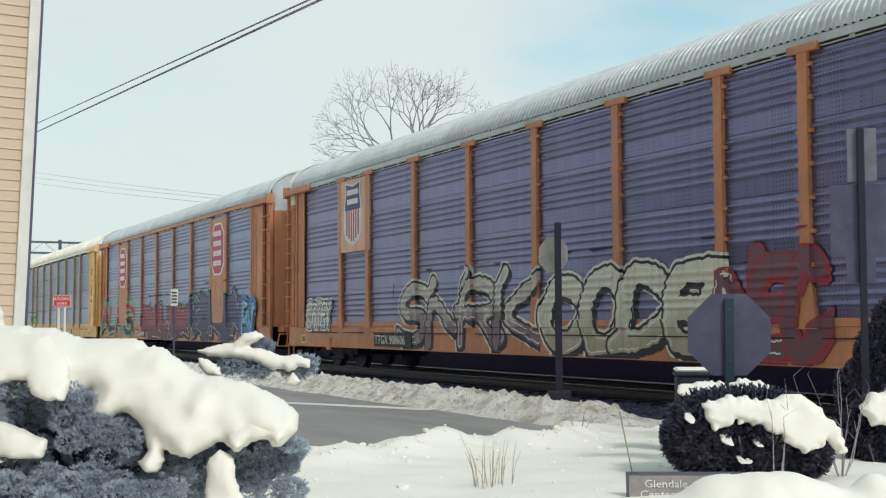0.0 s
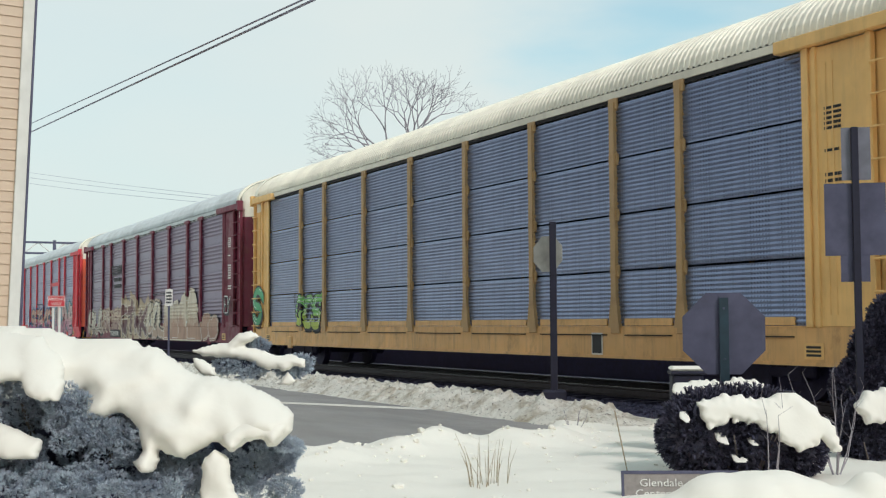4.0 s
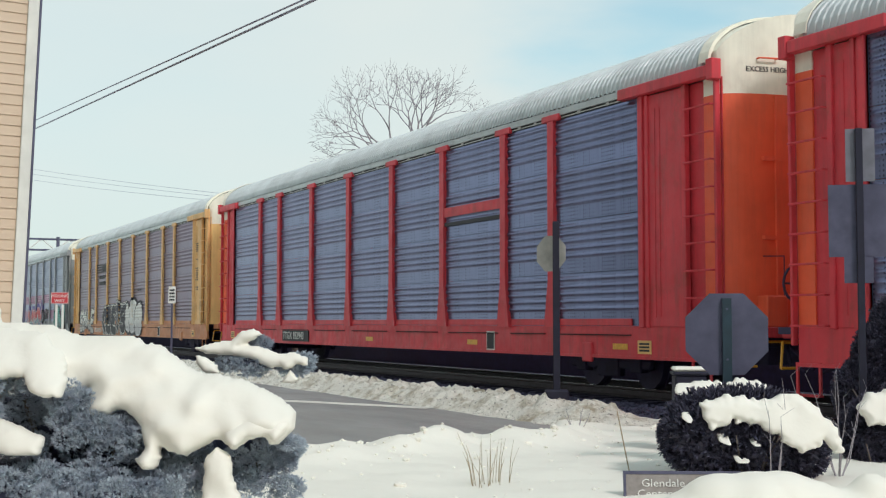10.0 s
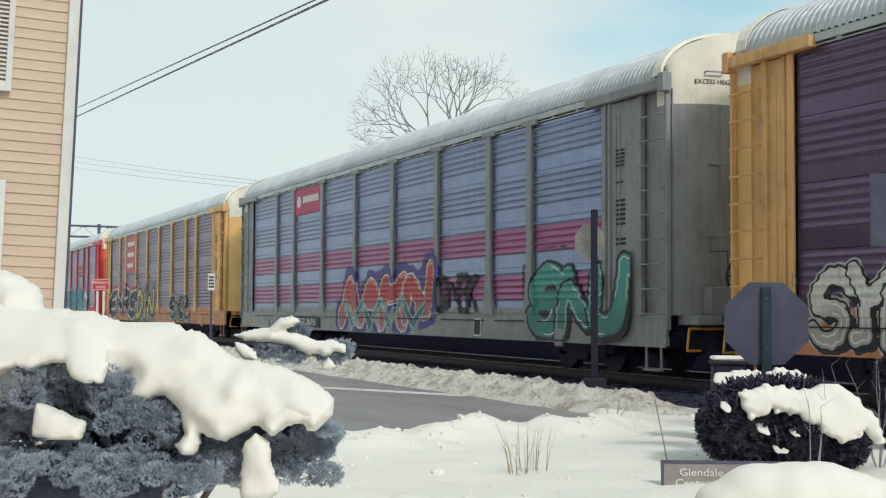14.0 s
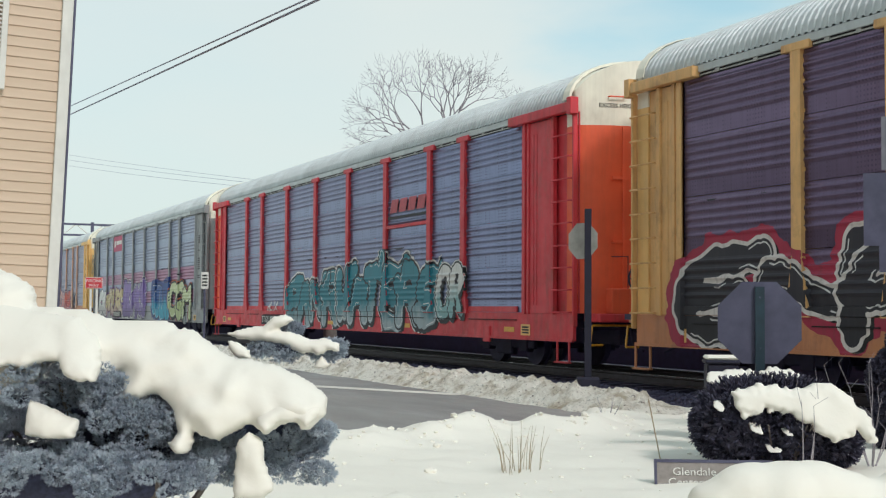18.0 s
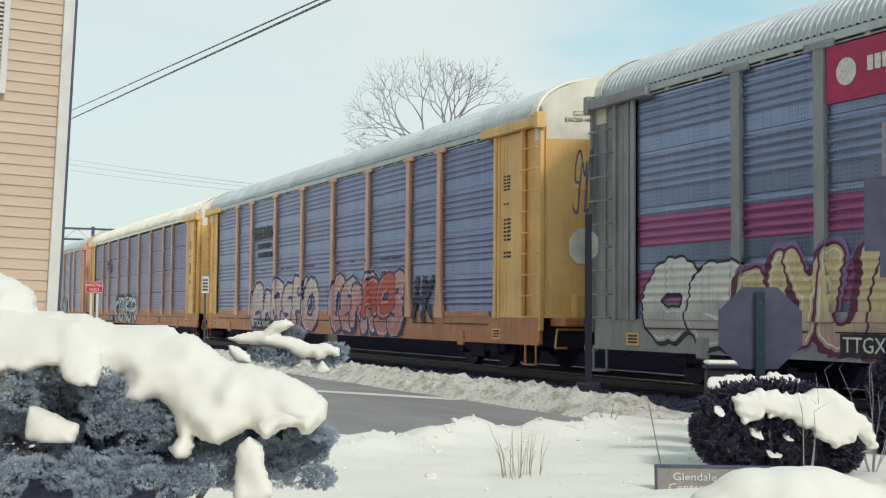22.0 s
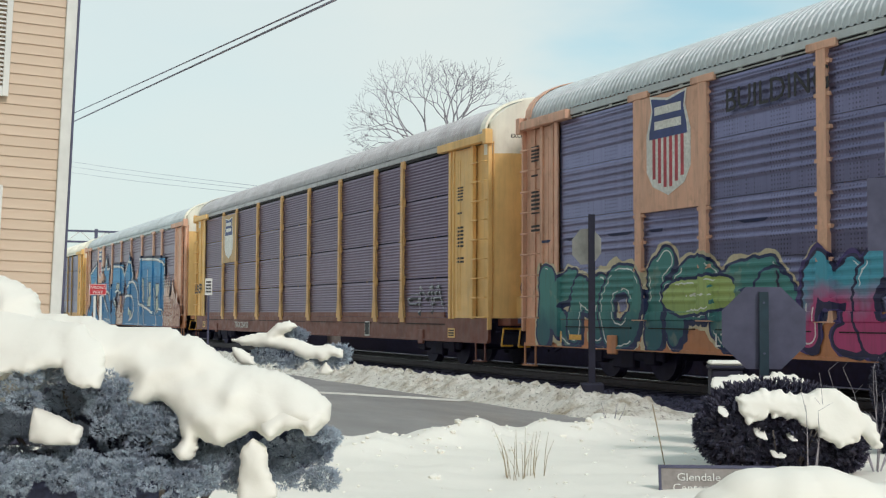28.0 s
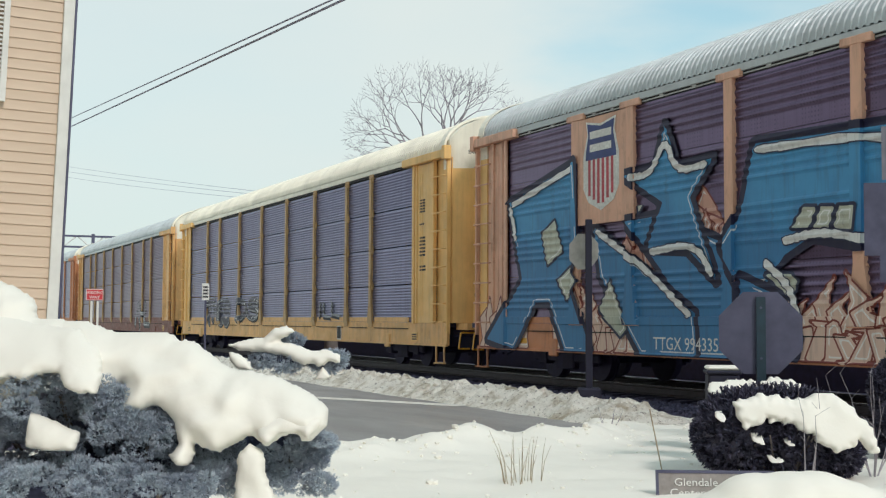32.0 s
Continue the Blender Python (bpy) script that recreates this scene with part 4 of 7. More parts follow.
# ---- one car ----
def autorack(label, colour, screens, roof="roof_grey", style="cap", tip="white", door=None, trim=None, rows_mat=None, sill=None, chords=None):
    car = thing("autorack_railcar", label, "railcar", group="cars of the train")
    sill, door, trim = sill or colour, door or colour, trim or colour
    part("underframe", cached("under", underframe_mesh), "under", car)
    for x in (-9.9, 9.9):
        tr = part("truck", cached("truck", truck_mesh), "black", car, at=pose(x, 0, 0))
        for dx in (-0.86, 0.86):
            part("wheelset", cached("wheelset", wheelset_mesh), "under", tr, at=pose(dx, 0, 0))
    body = pose(BODY_OFF, 0, 0)
    for side in (0, 180):
        turn = pose(0, 0, 0, 0, 0, side)
        face = turn @ pose(0, -FACE, 0)
        part("side_sill", cached("sill", sill_mesh), sill, car, at=body @ face)
        part("top_chord", cached("chord", chord_mesh), chords or "roof_grey", car, at=body @ face)
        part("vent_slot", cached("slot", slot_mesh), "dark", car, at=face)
        for a, b in BAYS:
            w = round(b - a, 3)
            kind = "old" if style == "old" else "wide"
            me = cached(("screen", w, kind), lambda: screen_mesh(w, kind))
            for r in range(ROWS):
                m = rows_mat[r] if rows_mat else screens
                part("side_screen", me, m, car, at=face @ pose((a + b) / 2, 0, SILL_T + ROW_H * r))
            if style != "old":
                part("slot_strip", cached(("slit", w), lambda: slit_mesh(w)), "pale_sheet", car, at=face @ pose((a + b) / 2, 0, 0))
        for a, b in BAYS:
            w = round(b - a, 3)
            part("foot_rail", cached(("foot", w), lambda: mesh_of(add_box(box((0.26 - w / 2, -0.035, SILL_T + 0.012), (w / 2 - 0.26, 0.0, SILL_T + 0.13), 0.006), (-w / 2, -0.028, SILL_T - 0.012), (w / 2, 0.0, SILL_T + 0.006)))), sill, car, at=face @ pose((a + b) / 2, 0, 0))
            # black bar laid over the sill, stands in for the shaded gap there
            part("drain_slot", cached(("foot_gap", w), lambda: mesh_of(box((0.28 - w / 2, -0.050, 0.925), (w / 2 - 0.28, -0.015, 0.943)))), "dark", car, at=face @ pose((a + b) / 2, 0, 0))
        for p in POSTS:
            part("side_post", cached(("post", style), lambda: post_mesh(style)), trim, car, at=face @ pose(p, 0, 0))
        for s in (1, -1):
            at = face @ pose(PANEL_END * s, 0, 0)
            w = BAY_FRONT if (s > 0) == (side == 0) else BAY_REAR
            for k, (name, make) in enumerate(BAY_PARTS):
                me = cached(("bay", k, w), lambda: make(w))
                if s < 0:
                    me = cached(("bay_l", k, w), lambda: mirrored(cached(("bay", k, w), lambda: make(w))))
                part(name, me, colour, car, at=at)
            for i in range(9):
                part("ladder_rung", cached("rung", rung_mesh), colour, car, at=face @ pose(s * (PANEL_END + w - 0.40), -0.04, SILL_T + 0.02 + 0.42 * i))
    part("roof", cached("roof", roof_mesh), roof, car, at=body)
    for s in (0, 180):
        turn = body @ pose(0, 0, 0, 0, 0, s)
        part("coupler", cached("coupler", coupler_mesh), "under", car, at=turn @ pose(HALF - 0.25, 0, 0))
        part("roof_end", cached("cap", lambda: leaf_cap()), tip, car, at=turn)
        for hf in (1, -1):
            part("end_door", cached(("leaf", hf), lambda: leaf(SILL_T, 4.62, 12.85, hf)), door, car, at=turn)
            part("end_door_top", cached(("tip", hf), lambda: leaf(4.62, CREST, 12.85, hf)), tip, car, at=turn)
    part("height_notice", cached("excess", height_words), "letter_black", car, "small black words on the white end", at=body)
    for s in (1, -1):
        part("end_platform", cached("platform", lambda: mesh_of(box((-0.30, -1.25, 0.92), (0.28, 1.25, 1.08), 0.015))), sill, car, at=body @ pose(s * (HALF - 0.05), 0, 0))
        part("lock_box", cached("lockbox", lambda: mesh_of(box((-0.12, -0.22, 1.08), (0.12, 0.18, 1.55), 0.02))), door, car, at=body @ pose(s * (HALF + 0.08), -0.75, 0))
        part("brake_hose", cached("hose", lambda: mesh_of(add_tube(tube((0, 0, 0.85), (0.10, 0, 0.50), 0.03), (0.10, 0, 0.50), (0.42, 0, 0.40), 0.03))), "black", car, at=body @ pose(s * (HALF - 0.05), -0.4, 0, 0, 0, 0 if s > 0 else 180))
        part("cut_lever", cached("lever", lambda: mesh_of(add_tube(add_tube(tube((0, -1.35, 0.86), (0, -0.25, 0.86), 0.02, None, 6), (0, -1.35, 0.86), (0.04, -1.42, 0.50), 0.02, None, 6), (0.04, -1.42, 0.50), (0.04, -1.15, 0.50), 0.02, None, 6))), "reflector", car, "yellow uncoupling lever", body @ pose(s * (HALF + 0.12), 0, 0))
        # corner step, hanging under the sill below the ladder
        part("corner_step", cached("step", lambda: mesh_of(add_box(add_box(box((-0.24, -0.03, 0.16), (-0.20, 0.0, 0.60)), (0.20, -0.03, 0.16), (0.24, 0.0, 0.60)), (-0.24, -0.08, 0.14), (0.24, 0.02, 0.17)))), sill, car, at=pose(13.1 if s > 0 else -12.65, -FACE - 0.01, 0))
        pl = part("warning_plate", cached("warn", lambda: mesh_of(box((-0.19, -0.006, -0.11), (0.19, 0.0, 0.11)))), "amber", car, "yellow warning plate with dark print", pose(11.6 * s, -FACE - 0.024, 0.74))
        for k in range(3):
            part("print_bar", cached("warnbar", lambda: mesh_of(box((-0.14, -0.003, -0.016), (0.14, 0.0, 0.016)))), "letter_black", pl, at=pose(0, -0.007, 0.055 - 0.055 * k))
    part("door_rod", cached("fittings", end_fittings), door, car, at=body)
    part("brake_wheel", cached("brake", brake_wheel_mesh), "under", car, at=body @ pose(-HALF - 0.06, -1.1, 1.7))
    hp = part("hatch_panel", cached("hatch", lambda: mesh_of(add_box(add_box(add_box(box((-0.012, -0.26, 1.35), (0.0, -0.245, 2.15)), (-0.012, 0.245, 1.35), (0.0, 0.26, 2.15)), (-0.012, -0.26, 1.34), (0.0, 0.26, 1.355)), (-0.012, -0.26, 2.14), (0.0, 0.26, 2.155)))), "under", car, "dark seam of a small hatch in the end door", body @ pose(bow(-0.8) + 0.02, -0.8, 0, 0, 0, -33))
    if trim != "salmon" or door == "amber":
        fp = part("data_plate", cached("data", lambda: mesh_of(box((-0.17, -0.005, -0.19), (0.17, 0.0, 0.19)))), "letter", car, "white-edged black data plate", pose(6.3, -FACE - 0.024, 0.78))
        part("data_field", cached("dataf", lambda: mesh_of(box((-0.14, -0.004, -0.16), (0.14, 0.0, 0.16)))), "letter_black", fp, at=pose(0, -0.006, 0))
    return car


def mirrored(me):
    m = me.copy()
    m.transform(Matrix.Diagonal((-1, 1, 1, 1)))
    m.flip_normals()
    return m


def leaf_cap():
    """Plain hood between the ribbed roof and the end doors."""
    v, f, k = [], [], len(ARCH)
    for x, up in ((12.85, 0.03), (12.85, 0.045), (13.09, 0.045), (13.09, 0.0)):
        v += [(x, y * (1 + up / 1.5), arch(y) + up) for y in ARCH]
    for r in range(3):
        f += [(r * k + j, r * k + j + 1, (r + 1) * k + j + 1, (r + 1) * k + j) for j in range(k - 1)]
    return raw(v, f, "hood")


W, K, INK = (0.72, 0.72, 0.70), (0.012, 0.012, 0.02), (0.015, 0.02, 0.06)
TRAIN = []


def mark(car, text, x, plate_too=True):
    """Reporting marks on the sill, on a black ground."""
    w = 0.096 * len(text) * 2.0
    if plate_too:
        part("number_ground", prism([(x - 0.06, 0.61), (x + w + 0.02, 0.61), (x + w + 0.02, 0.915), (x - 0.06, 0.915)], -FACE - 0.050, -FACE - 0.02), "letter_black", car)
    words(car, text, x, 0.67, 0.30, "letter", 0.056)


def notices(car, x, z=3.1, material="letter_black"):
    """Stencilled notices on an end bay, too small to read."""
    for k, (dz, w, h, r) in enumerate(((0.60, 0.32, 0.34, 5), (0.30, 0.26, 0.07, 1), (-0.45, 0.34, 0.50, 6), (-0.8, 0.36, 0.16, 2))):
        part("stencilled_notice", cached(("bars", k), lambda: bars(r, w, h, 3 + k)), material, car, at=pose(x, -FACE - 0.036, z + dz))


def reflectors(car):
    for x in (-10.9, -5.5, 0.0, 5.5, 10.9):
        part("reflector", cached("reflector", lambda: mesh_of(box((-0.22, -0.006, -0.05), (0.22, 0.0, 0.05)))), "reflector", car, at=pose(x, -FACE - 0.024, 0.74))


def striped_logo(car, x, z, w, material="letter_black"):
    """A lettered mark of slanting bars, drawn as plain shapes."""
    y = -FACE - 0.040
    for i in range(4):
        part("logo_bar", prism([(x + 0.05 * i, z + 0.30 - 0.12 * i), (x + w * 0.55, z + 0.30 - 0.12 * i), (x + w * 0.58, z + 0.37 - 0.12 * i), (x + 0.05 * i + 0.03, z + 0.37 - 0.12 * i)], y - 0.004, y), material, car)
    for i in range(2):
        a = x + w * (0.60 + 0.21 * i)
        part("logo_letter", prism([(a, z - 0.06), (a + w * 0.06, z - 0.06), (a + w * 0.08, z + 0.16), (a + w * 0.13, z - 0.06), (a + w * 0.19, z - 0.06), (a + w * 0.21, z + 0.37), (a + w * 0.15, z + 0.37), (a + w * 0.13, z + 0.12), (a + w * 0.08, z + 0.37), (a + w * 0.02, z + 0.37)], y - 0.004, y), material, car)
    for i in range(2):
        name_bar(x + w * 0.30, y, z - 0.36 - 0.30 * i, w * (0.62 + 0.08 * i), 0.17, material, car)


def flames(x0, x1, z0, z1, n, seed, fat=1.0):
    """Curling tongues of painted fire, lower towards the far end."""
    rnd = random.Random(seed)
    got = []
    for i in range(n):
        x = x0 + (x1 - x0) * (i + 0.5) / n
        w = (x1 - x0) / n * 0.62 * fat
        top = z0 + (z1 - z0) * rnd.uniform(0.55, 1.0) * (1 - 0.35 * i / n)
        bend = rnd.uniform(-0.16, 0.20)
        mid = (z0 + top) / 2
        got.append([(x - w, z0), (x + w, z0), (x + w * 1.1 + bend, mid - 0.2), (x + w * 0.6 - bend, mid + 0.25), (x + bend * 1.6, top), (x - w * 0.5 - bend, mid + 0.2), (x - w * 0.8 + bend, mid - 0.25)])
    return got


def add(car):
    TRAIN.append(car)
    return car


# 0: orange-brown, shield near its rear, pale graffiti
c = add(autorack("orange-brown car carrier with grey screens, shield emblem and pale graffiti", "orange", "screen_dark", style="caplug"))
plate(c, -8.85, -6.75, 3.0, 4.86, "salmon", "salmon-coloured emblem panel")
shield(c, -7.8, 3.98, 1.10, 1.6)
spray(c, -5.1, 1.2, 0.60, 2.1, "SNRK", (0.20, 0.13, 0.17), (0.50, 0.47, 0.44), K, (0.66, 0.64, 0.58), 0.15, 0.05, 0.05, blot=0.25, soft=2, kick=0.9, cap=0.084, lap=0.06, seed=3, label="pale grey outlined graffiti letters")
spray(c, 1.55, 6.7, 0.60, 2.15, "CODE", (0.40, 0.36, 0.26), (0.64, 0.63, 0.52), K, (0.68, 0.66, 0.58), 0.20, 0.05, 0.05, blot=0.1, soft=2, kick=0.5, cap=0.109, lap=0.05, seed=4, label="pale yellow and grey graffiti letters", turn=0.3)
spray(c, 6.7, 9.0, 0.62, 2.25, "NEC", (0.14, 0.06, 0.08), (0.16, 0.07, 0.10), (0.30, 0.03, 0.05), K, 0.13, 0.045, soft=2, kick=0.3, seed=5, label="dark red graffiti letters")
spray(c, -11.3, -9.5, 1.02, 1.82, "OATEX", W, W, K, W, 0.05, 0.03, 0.05, soft=1, seed=6, label="small white graffiti tag", grid=0.03, shift=(0, 0))
mark(c, "TTGX 908606", -6.4)
notices(c, 11.9)

# 1: two red octagon emblems, dark letters along the foot
c = add(autorack("orange car carrier with red octagon emblems and long dark graffiti", "orange", "screen_blue", style="lug", tip="roof_grey", chords="orange"))
for x0 in (-8.75, 6.85):
    plate(c, x0, x0 + 1.9, 1.12, 4.80, "orange", "plain orange panel behind the emblem", 0.06)
    o = plate(c, x0 + 0.20, x0 + 1.70, 2.85, 4.65, "letter", "red octagon emblem with a white edge", 0.072, 0.35, "octagon_emblem")
    part("red_field", prism([(x0 + 0.61, 2.91), (x0 + 1.29, 2.91), (x0 + 1.64, 3.24), (x0 + 1.64, 4.26), (x0 + 1.29, 4.59), (x0 + 0.61, 4.59), (x0 + 0.26, 4.26), (x0 + 0.26, 3.24)], -FACE - 0.078, -FACE - 0.074), "crimson", o)
    for i in range(4):
        name_bar(x0 + 0.45, -FACE - 0.082, 4.20 - 0.34 * i, 0.95, 0.18, "letter", o)
spray(c, -12.8, -6.0, 0.62, 2.15, "ALFS", (0.03, 0.015, 0.05), (0.36, 0.03, 0.09), (0.60, 0.56, 0.10), (0.08, 0.34, 0.26), 0.20, 0.04, 0.14, cloud=0.16, blot=0.05, cap=0.109, soft=0, lap=0.02, seed=11, label="dark red and green wild-style graffiti", turn=0.55)
spray(c, -4.0, 3.7, 0.60, 1.95, "REUSK", (0.10, 0.035, 0.06), (0.25, 0.055, 0.085), K, (0.10, 0.36, 0.27), 0.30, 0.05, 0.03, cap=0.225, kick=0.0, seed=12, lean=0.03, jump=0.04, label="black and dark red block graffiti", turn=0.3)
spray(c, 3.8, 10.5, 0.60, 2.2, "VOREN", (0.055, 0.05, 0.10), (0.085, 0.085, 0.16), K, (0.10, 0.36, 0.27), 0.34, 0.055, 0.035, cap=0.225, kick=0.0, seed=13, lean=0.0, jump=0.06, label="dark blue block graffiti")
spray(c, 10.5, 11.8, 0.62, 1.9, "EN", (0.05, 0.22, 0.50), (0.10, 0.36, 0.60), K, (0.05, 0.20, 0.48), 0.10, 0.04, 0.12, cloud=0.12, seed=14, label="bright blue graffiti letters")
mark(c, "TTGX 696095", -5.2, False)

# 2: yellow, cream roof, plain screens
c = add(autorack("yellow car carrier with cream roof and rows of grey screens", "amber", "screen_pale", roof="roof_cream", style="old", tip="white", sill="yellow", trim="tan", chords="roof_cream"))
spray(c, -13.0, -12.1, 1.1, 2.3, "S", (0.05, 0.30, 0.12), (0.08, 0.40, 0.18), K, K, 0.13, 0.05, soft=2, seed=21, label="green graffiti letter")
spray(c, -9.1, -7.2, 1.0, 1.95, "GOS", (0.45, 0.55, 0.08), (0.20, 0.50, 0.12), K, K, 0.12, 0.05, soft=2, cap=0.101, seed=22, label="yellow-green graffiti letters")
notices(c, 11.9)

# 3: maroon with long beige graffiti
c = add(autorack("dark maroon car carrier with beige graffiti along its foot", "maroon", "screen_brown", style="cap", trim="maroon", door="maroon", chords="roof_grey"))
spray(c, -12.0, -8.6, 0.62, 1.85, "SUO", (0.34, 0.26, 0.20), (0.55, 0.51, 0.42), K, (0.50, 0.44, 0.34), 0.21, 0.045, 0.05, cap=0.119, soft=2, blot=0.2, lap=0.04, seed=31, label="weathered beige graffiti letters", turn=0.35)
spray(c, -8.6, -4.6, 0.95, 1.85, "MRAEK", (0.36, 0.25, 0.20), (0.52, 0.42, 0.32), (0.16, 0.06, 0.07), (0.50, 0.40, 0.30), 0.15, 0.04, 0.12, cloud=0.08, cap=0.119, soft=1, blot=0.3, lap=0.04, seed=36, label="faded beige graffiti letters")
spray(c, -4.5, 0.5, 0.62, 2.0, "GTWK", (0.10, 0.035, 0.05), (0.16, 0.07, 0.07), (0.62, 0.56, 0.44), (0.46, 0.36, 0.24), 0.20, 0.05, 0.24, cloud=0.12, cap=0.119, kick=0.3, blot=0.3, seed=32, label="hollow maroon graffiti letters on a beige cloud")
spray(c, 0.5, 3.3, 0.62, 2.05, "COL", (0.42, 0.30, 0.22), (0.64, 0.58, 0.46), K, (0.50, 0.40, 0.30), 0.22, 0.05, 0.08, cap=0.127, soft=2, blot=0.15, lap=0.04, seed=37, label="beige bubble graffiti letters", turn=0.3)
spray(c, 3.4, 9.0, 0.58, 2.4, "M", (0.42, 0.26, 0.18), (0.62, 0.54, 0.42), (0.64, 0.58, 0.46), (0.16, 0.05, 0.06), edge=0.05, blot=0.2, shift=(0, 0), seed=33, label="large beige humped graffiti letters", turn=0.42,
      polys=[[(3.5, 0.6), (3.5, 1.9), (3.7, 2.1), (4.1, 2.1), (4.3, 1.5), (4.7, 0.6)], [(4.4, 0.6), (4.3, 1.9), (4.6, 2.05), (4.8, 1.7), (5.0, 2.0), (5.5, 2.05), (5.8, 1.8), (5.9, 0.6)], [(5.7, 0.6), (5.8, 1.8), (6.2, 2.2), (6.8, 2.3), (7.1, 2.0), (7.2, 0.6)], [(7.0, 0.6), (7.1, 2.1), (7.5, 2.45), (7.9, 2.4), (8.5, 1.6), (9.0, 0.6)]])
spray(c, 8.9, 10.8, 0.62, 1.5, "OO", (0.36, 0.20, 0.14), (0.44, 0.28, 0.20), (0.5, 0.42, 0.34), K, 0.30, 0.035, soft=2, cap=0.253, seed=34, label="brown graffiti bubbles", shift=(0, 0))
spray(c, 11.9, 12.6, 1.5, 2.1, "EY", W, W, K, K, 0.016, 0.0, seed=35, label="white scrawled tag", grid=0.02)
striped_logo(c, -6.75, 3.5, 2.2)
notices(c, 12.1, 3.1, "letter")
mark(c, "TTGX 992701", -6.75)

# 4: red with two bright pieces
RED_NOTE = "red car carrier with grey screens and pink and blue graffiti"
c = add(autorack(RED_NOTE, "red", "screen_blue", style="cap", door="brightorange", chords="roof_grey"))
spray(c, -3.9, 4.1, 0.60, 2.15, "SEEKS", (0.40, 0.05, 0.28), (0.46, 0.25, 0.17), INK, (0.03, 0.09, 0.28), 0.27, 0.07, 0.07, cap=0.092, soft=2, kick=0.8, lap=0.04, seed=41, shift=(0.16, -0.12), label="pink and tan graffiti with white and blue outline", turn=0.38)
spray(c, 5.6, 11.1, 0.60, 2.3, "ULYNE", (0.50, 0.22, 0.30), (0.50, 0.36, 0.34), K, (0.04, 0.30, 0.34), 0.22, 0.05, 0.10, cap=0.119, soft=2, kick=0.7, cloud=0.06, blot=0.3, lap=0.05, seed=42, label="pink and teal graffiti letters")
spray(c, -5.3, -4.1, 0.75, 2.1, "I", W, W, INK, (0.05, 0.20, 0.46), edge=0.04, wide=0.08, cloud=0.10, shift=(0, 0), seed=43, label="small white spray-can shape with blue glow", polys=[[(-5.0, 1.55), (-4.65, 1.75), (-4.35, 1.15), (-4.7, 1.0)], [(-4.45, 1.3), (-4.2, 2.1), (-4.15, 1.3), (-4.3, 1.0)], [(-4.6, 1.0), (-4.35, 0.75), (-4.1, 0.8), (-4.3, 1.1)]])
plate(c, 4.20, 6.80, 3.42, 3.62, "red", "red cross bar", 0.06, name="cross_bar")
mark(c, "TTGX 953198", -6.45)
reflectors(c)

# 5: red, clean
c = add(autorack("red car carrier with clean grey screens", "red", "screen_blue", style="cap", door="brightorange", chords="roof_grey"))
plate(c, 4.20, 6.80, 3.42, 3.62, "red", "red cross bar", 0.06, name="cross_bar")
plate(c, 4.20, 6.80, 3.22, 3.30, "letter_black", "black swoosh bar", 0.05, name="logo_bar")
mark(c, "TTGX 952943", -6.45)
reflectors(c)

# 6: yellow-brown with black and white pieces
c = add(autorack("yellow car carrier with brown screens and black and white graffiti", "yellow", "screen_brown", style="cap", door="amber", sill="orange"))
striped_logo(c, -6.75, 3.62, 2.2)
spray(c, -11.3, -7.6, 0.62, 1.8, "SYNWE", (0.40, 0.38, 0.36), (0.66, 0.65, 0.60), K, (0.5, 0.48, 0.46), 0.13, 0.035, 0.03, cap=0.092, soft=1, lap=0.05, seed=61, label="white graffiti letters")
spray(c, -5.3, -0.1, 0.58, 1.97, "CBETS", K, (0.02, 0.018, 0.035), (0.66, 0.64, 0.58), K, 0.24, 0.045, 0.05, cap=0.135, soft=2, kick=0.7, lap=0.04, seed=62, label="black graffiti letters with white outline", shift=(0, 0))
spray(c, -0.1, 2.9, 0.58, 2.1, "WOO", (0.48, 0.47, 0.48), (0.66, 0.65, 0.62), K, K, 0.30, 0.07, 0.05, cap=0.196, soft=2, kick=0.0, lap=0.02, seed=63, label="white bubble graffiti letters", turn=0.3)
mark(c, "TTGX 987651", -7.05, False)
notices(c, 11.9)

# 7: grey with two crimson bands
BANDS = ["screen_banded", "screen_banded", "screen_pale", "screen_pale"]
c = add(autorack("pale grey car carrier with crimson bands and orange graffiti", "grey", "screen_pale", style="cap", rows_mat=BANDS, sill="grey", door="grey"))
plate(c, -6.75, -4.25, 4.08, 4.87, "crimson", "crimson name placard", 0.045)
name_bar(-5.95, -FACE - 0.052, 4.42, 1.5, 0.20, "letter", c)
part("logo_disc", tube((-6.35, -FACE - 0.052, 4.48), (-6.35, -FACE - 0.047, 4.48), 0.19, None, 20), "letter", c)
spray(c, -2.6, 3.6, 0.60, 2.3, "AAMN", (0.40, 0.16, 0.17), (0.52, 0.07, 0.07), (0.68, 0.66, 0.62), (0.085, 0.055, 0.28), 0.26, 0.045, 0.22, cloud=0.16, cap=0.135, soft=2, kick=0.3, lap=0.02, seed=71, shift=(-0.14, 0.06), label="orange and teal graffiti with white outline and violet cloud", turn=0.40)
spray(c, -2.3, 3.3, 0.62, 1.5, "VVVV", (0.03, 0.17, 0.20), (0.04, 0.22, 0.25), (0.66, 0.64, 0.60), K, 0.10, 0.03, seed=74, shift=(0, 0), kick=0.0, cap=0.169, label="teal wedges between the letters")
spray(c, 8.7, 12.2, 0.60, 2.1, "SNU", (0.05, 0.22, 0.20), (0.08, 0.34, 0.30), K, K, 0.22, 0.06, 0.0, cap=0.127, soft=2, lap=0.04, seed=72, label="dark green graffiti letters")
spray(c, 4.1, 6.3, 1.15, 2.0, "ONEK", K, K, K, K, 0.03, 0.0, soft=1, seed=73, label="thin black tag", grid=0.025)
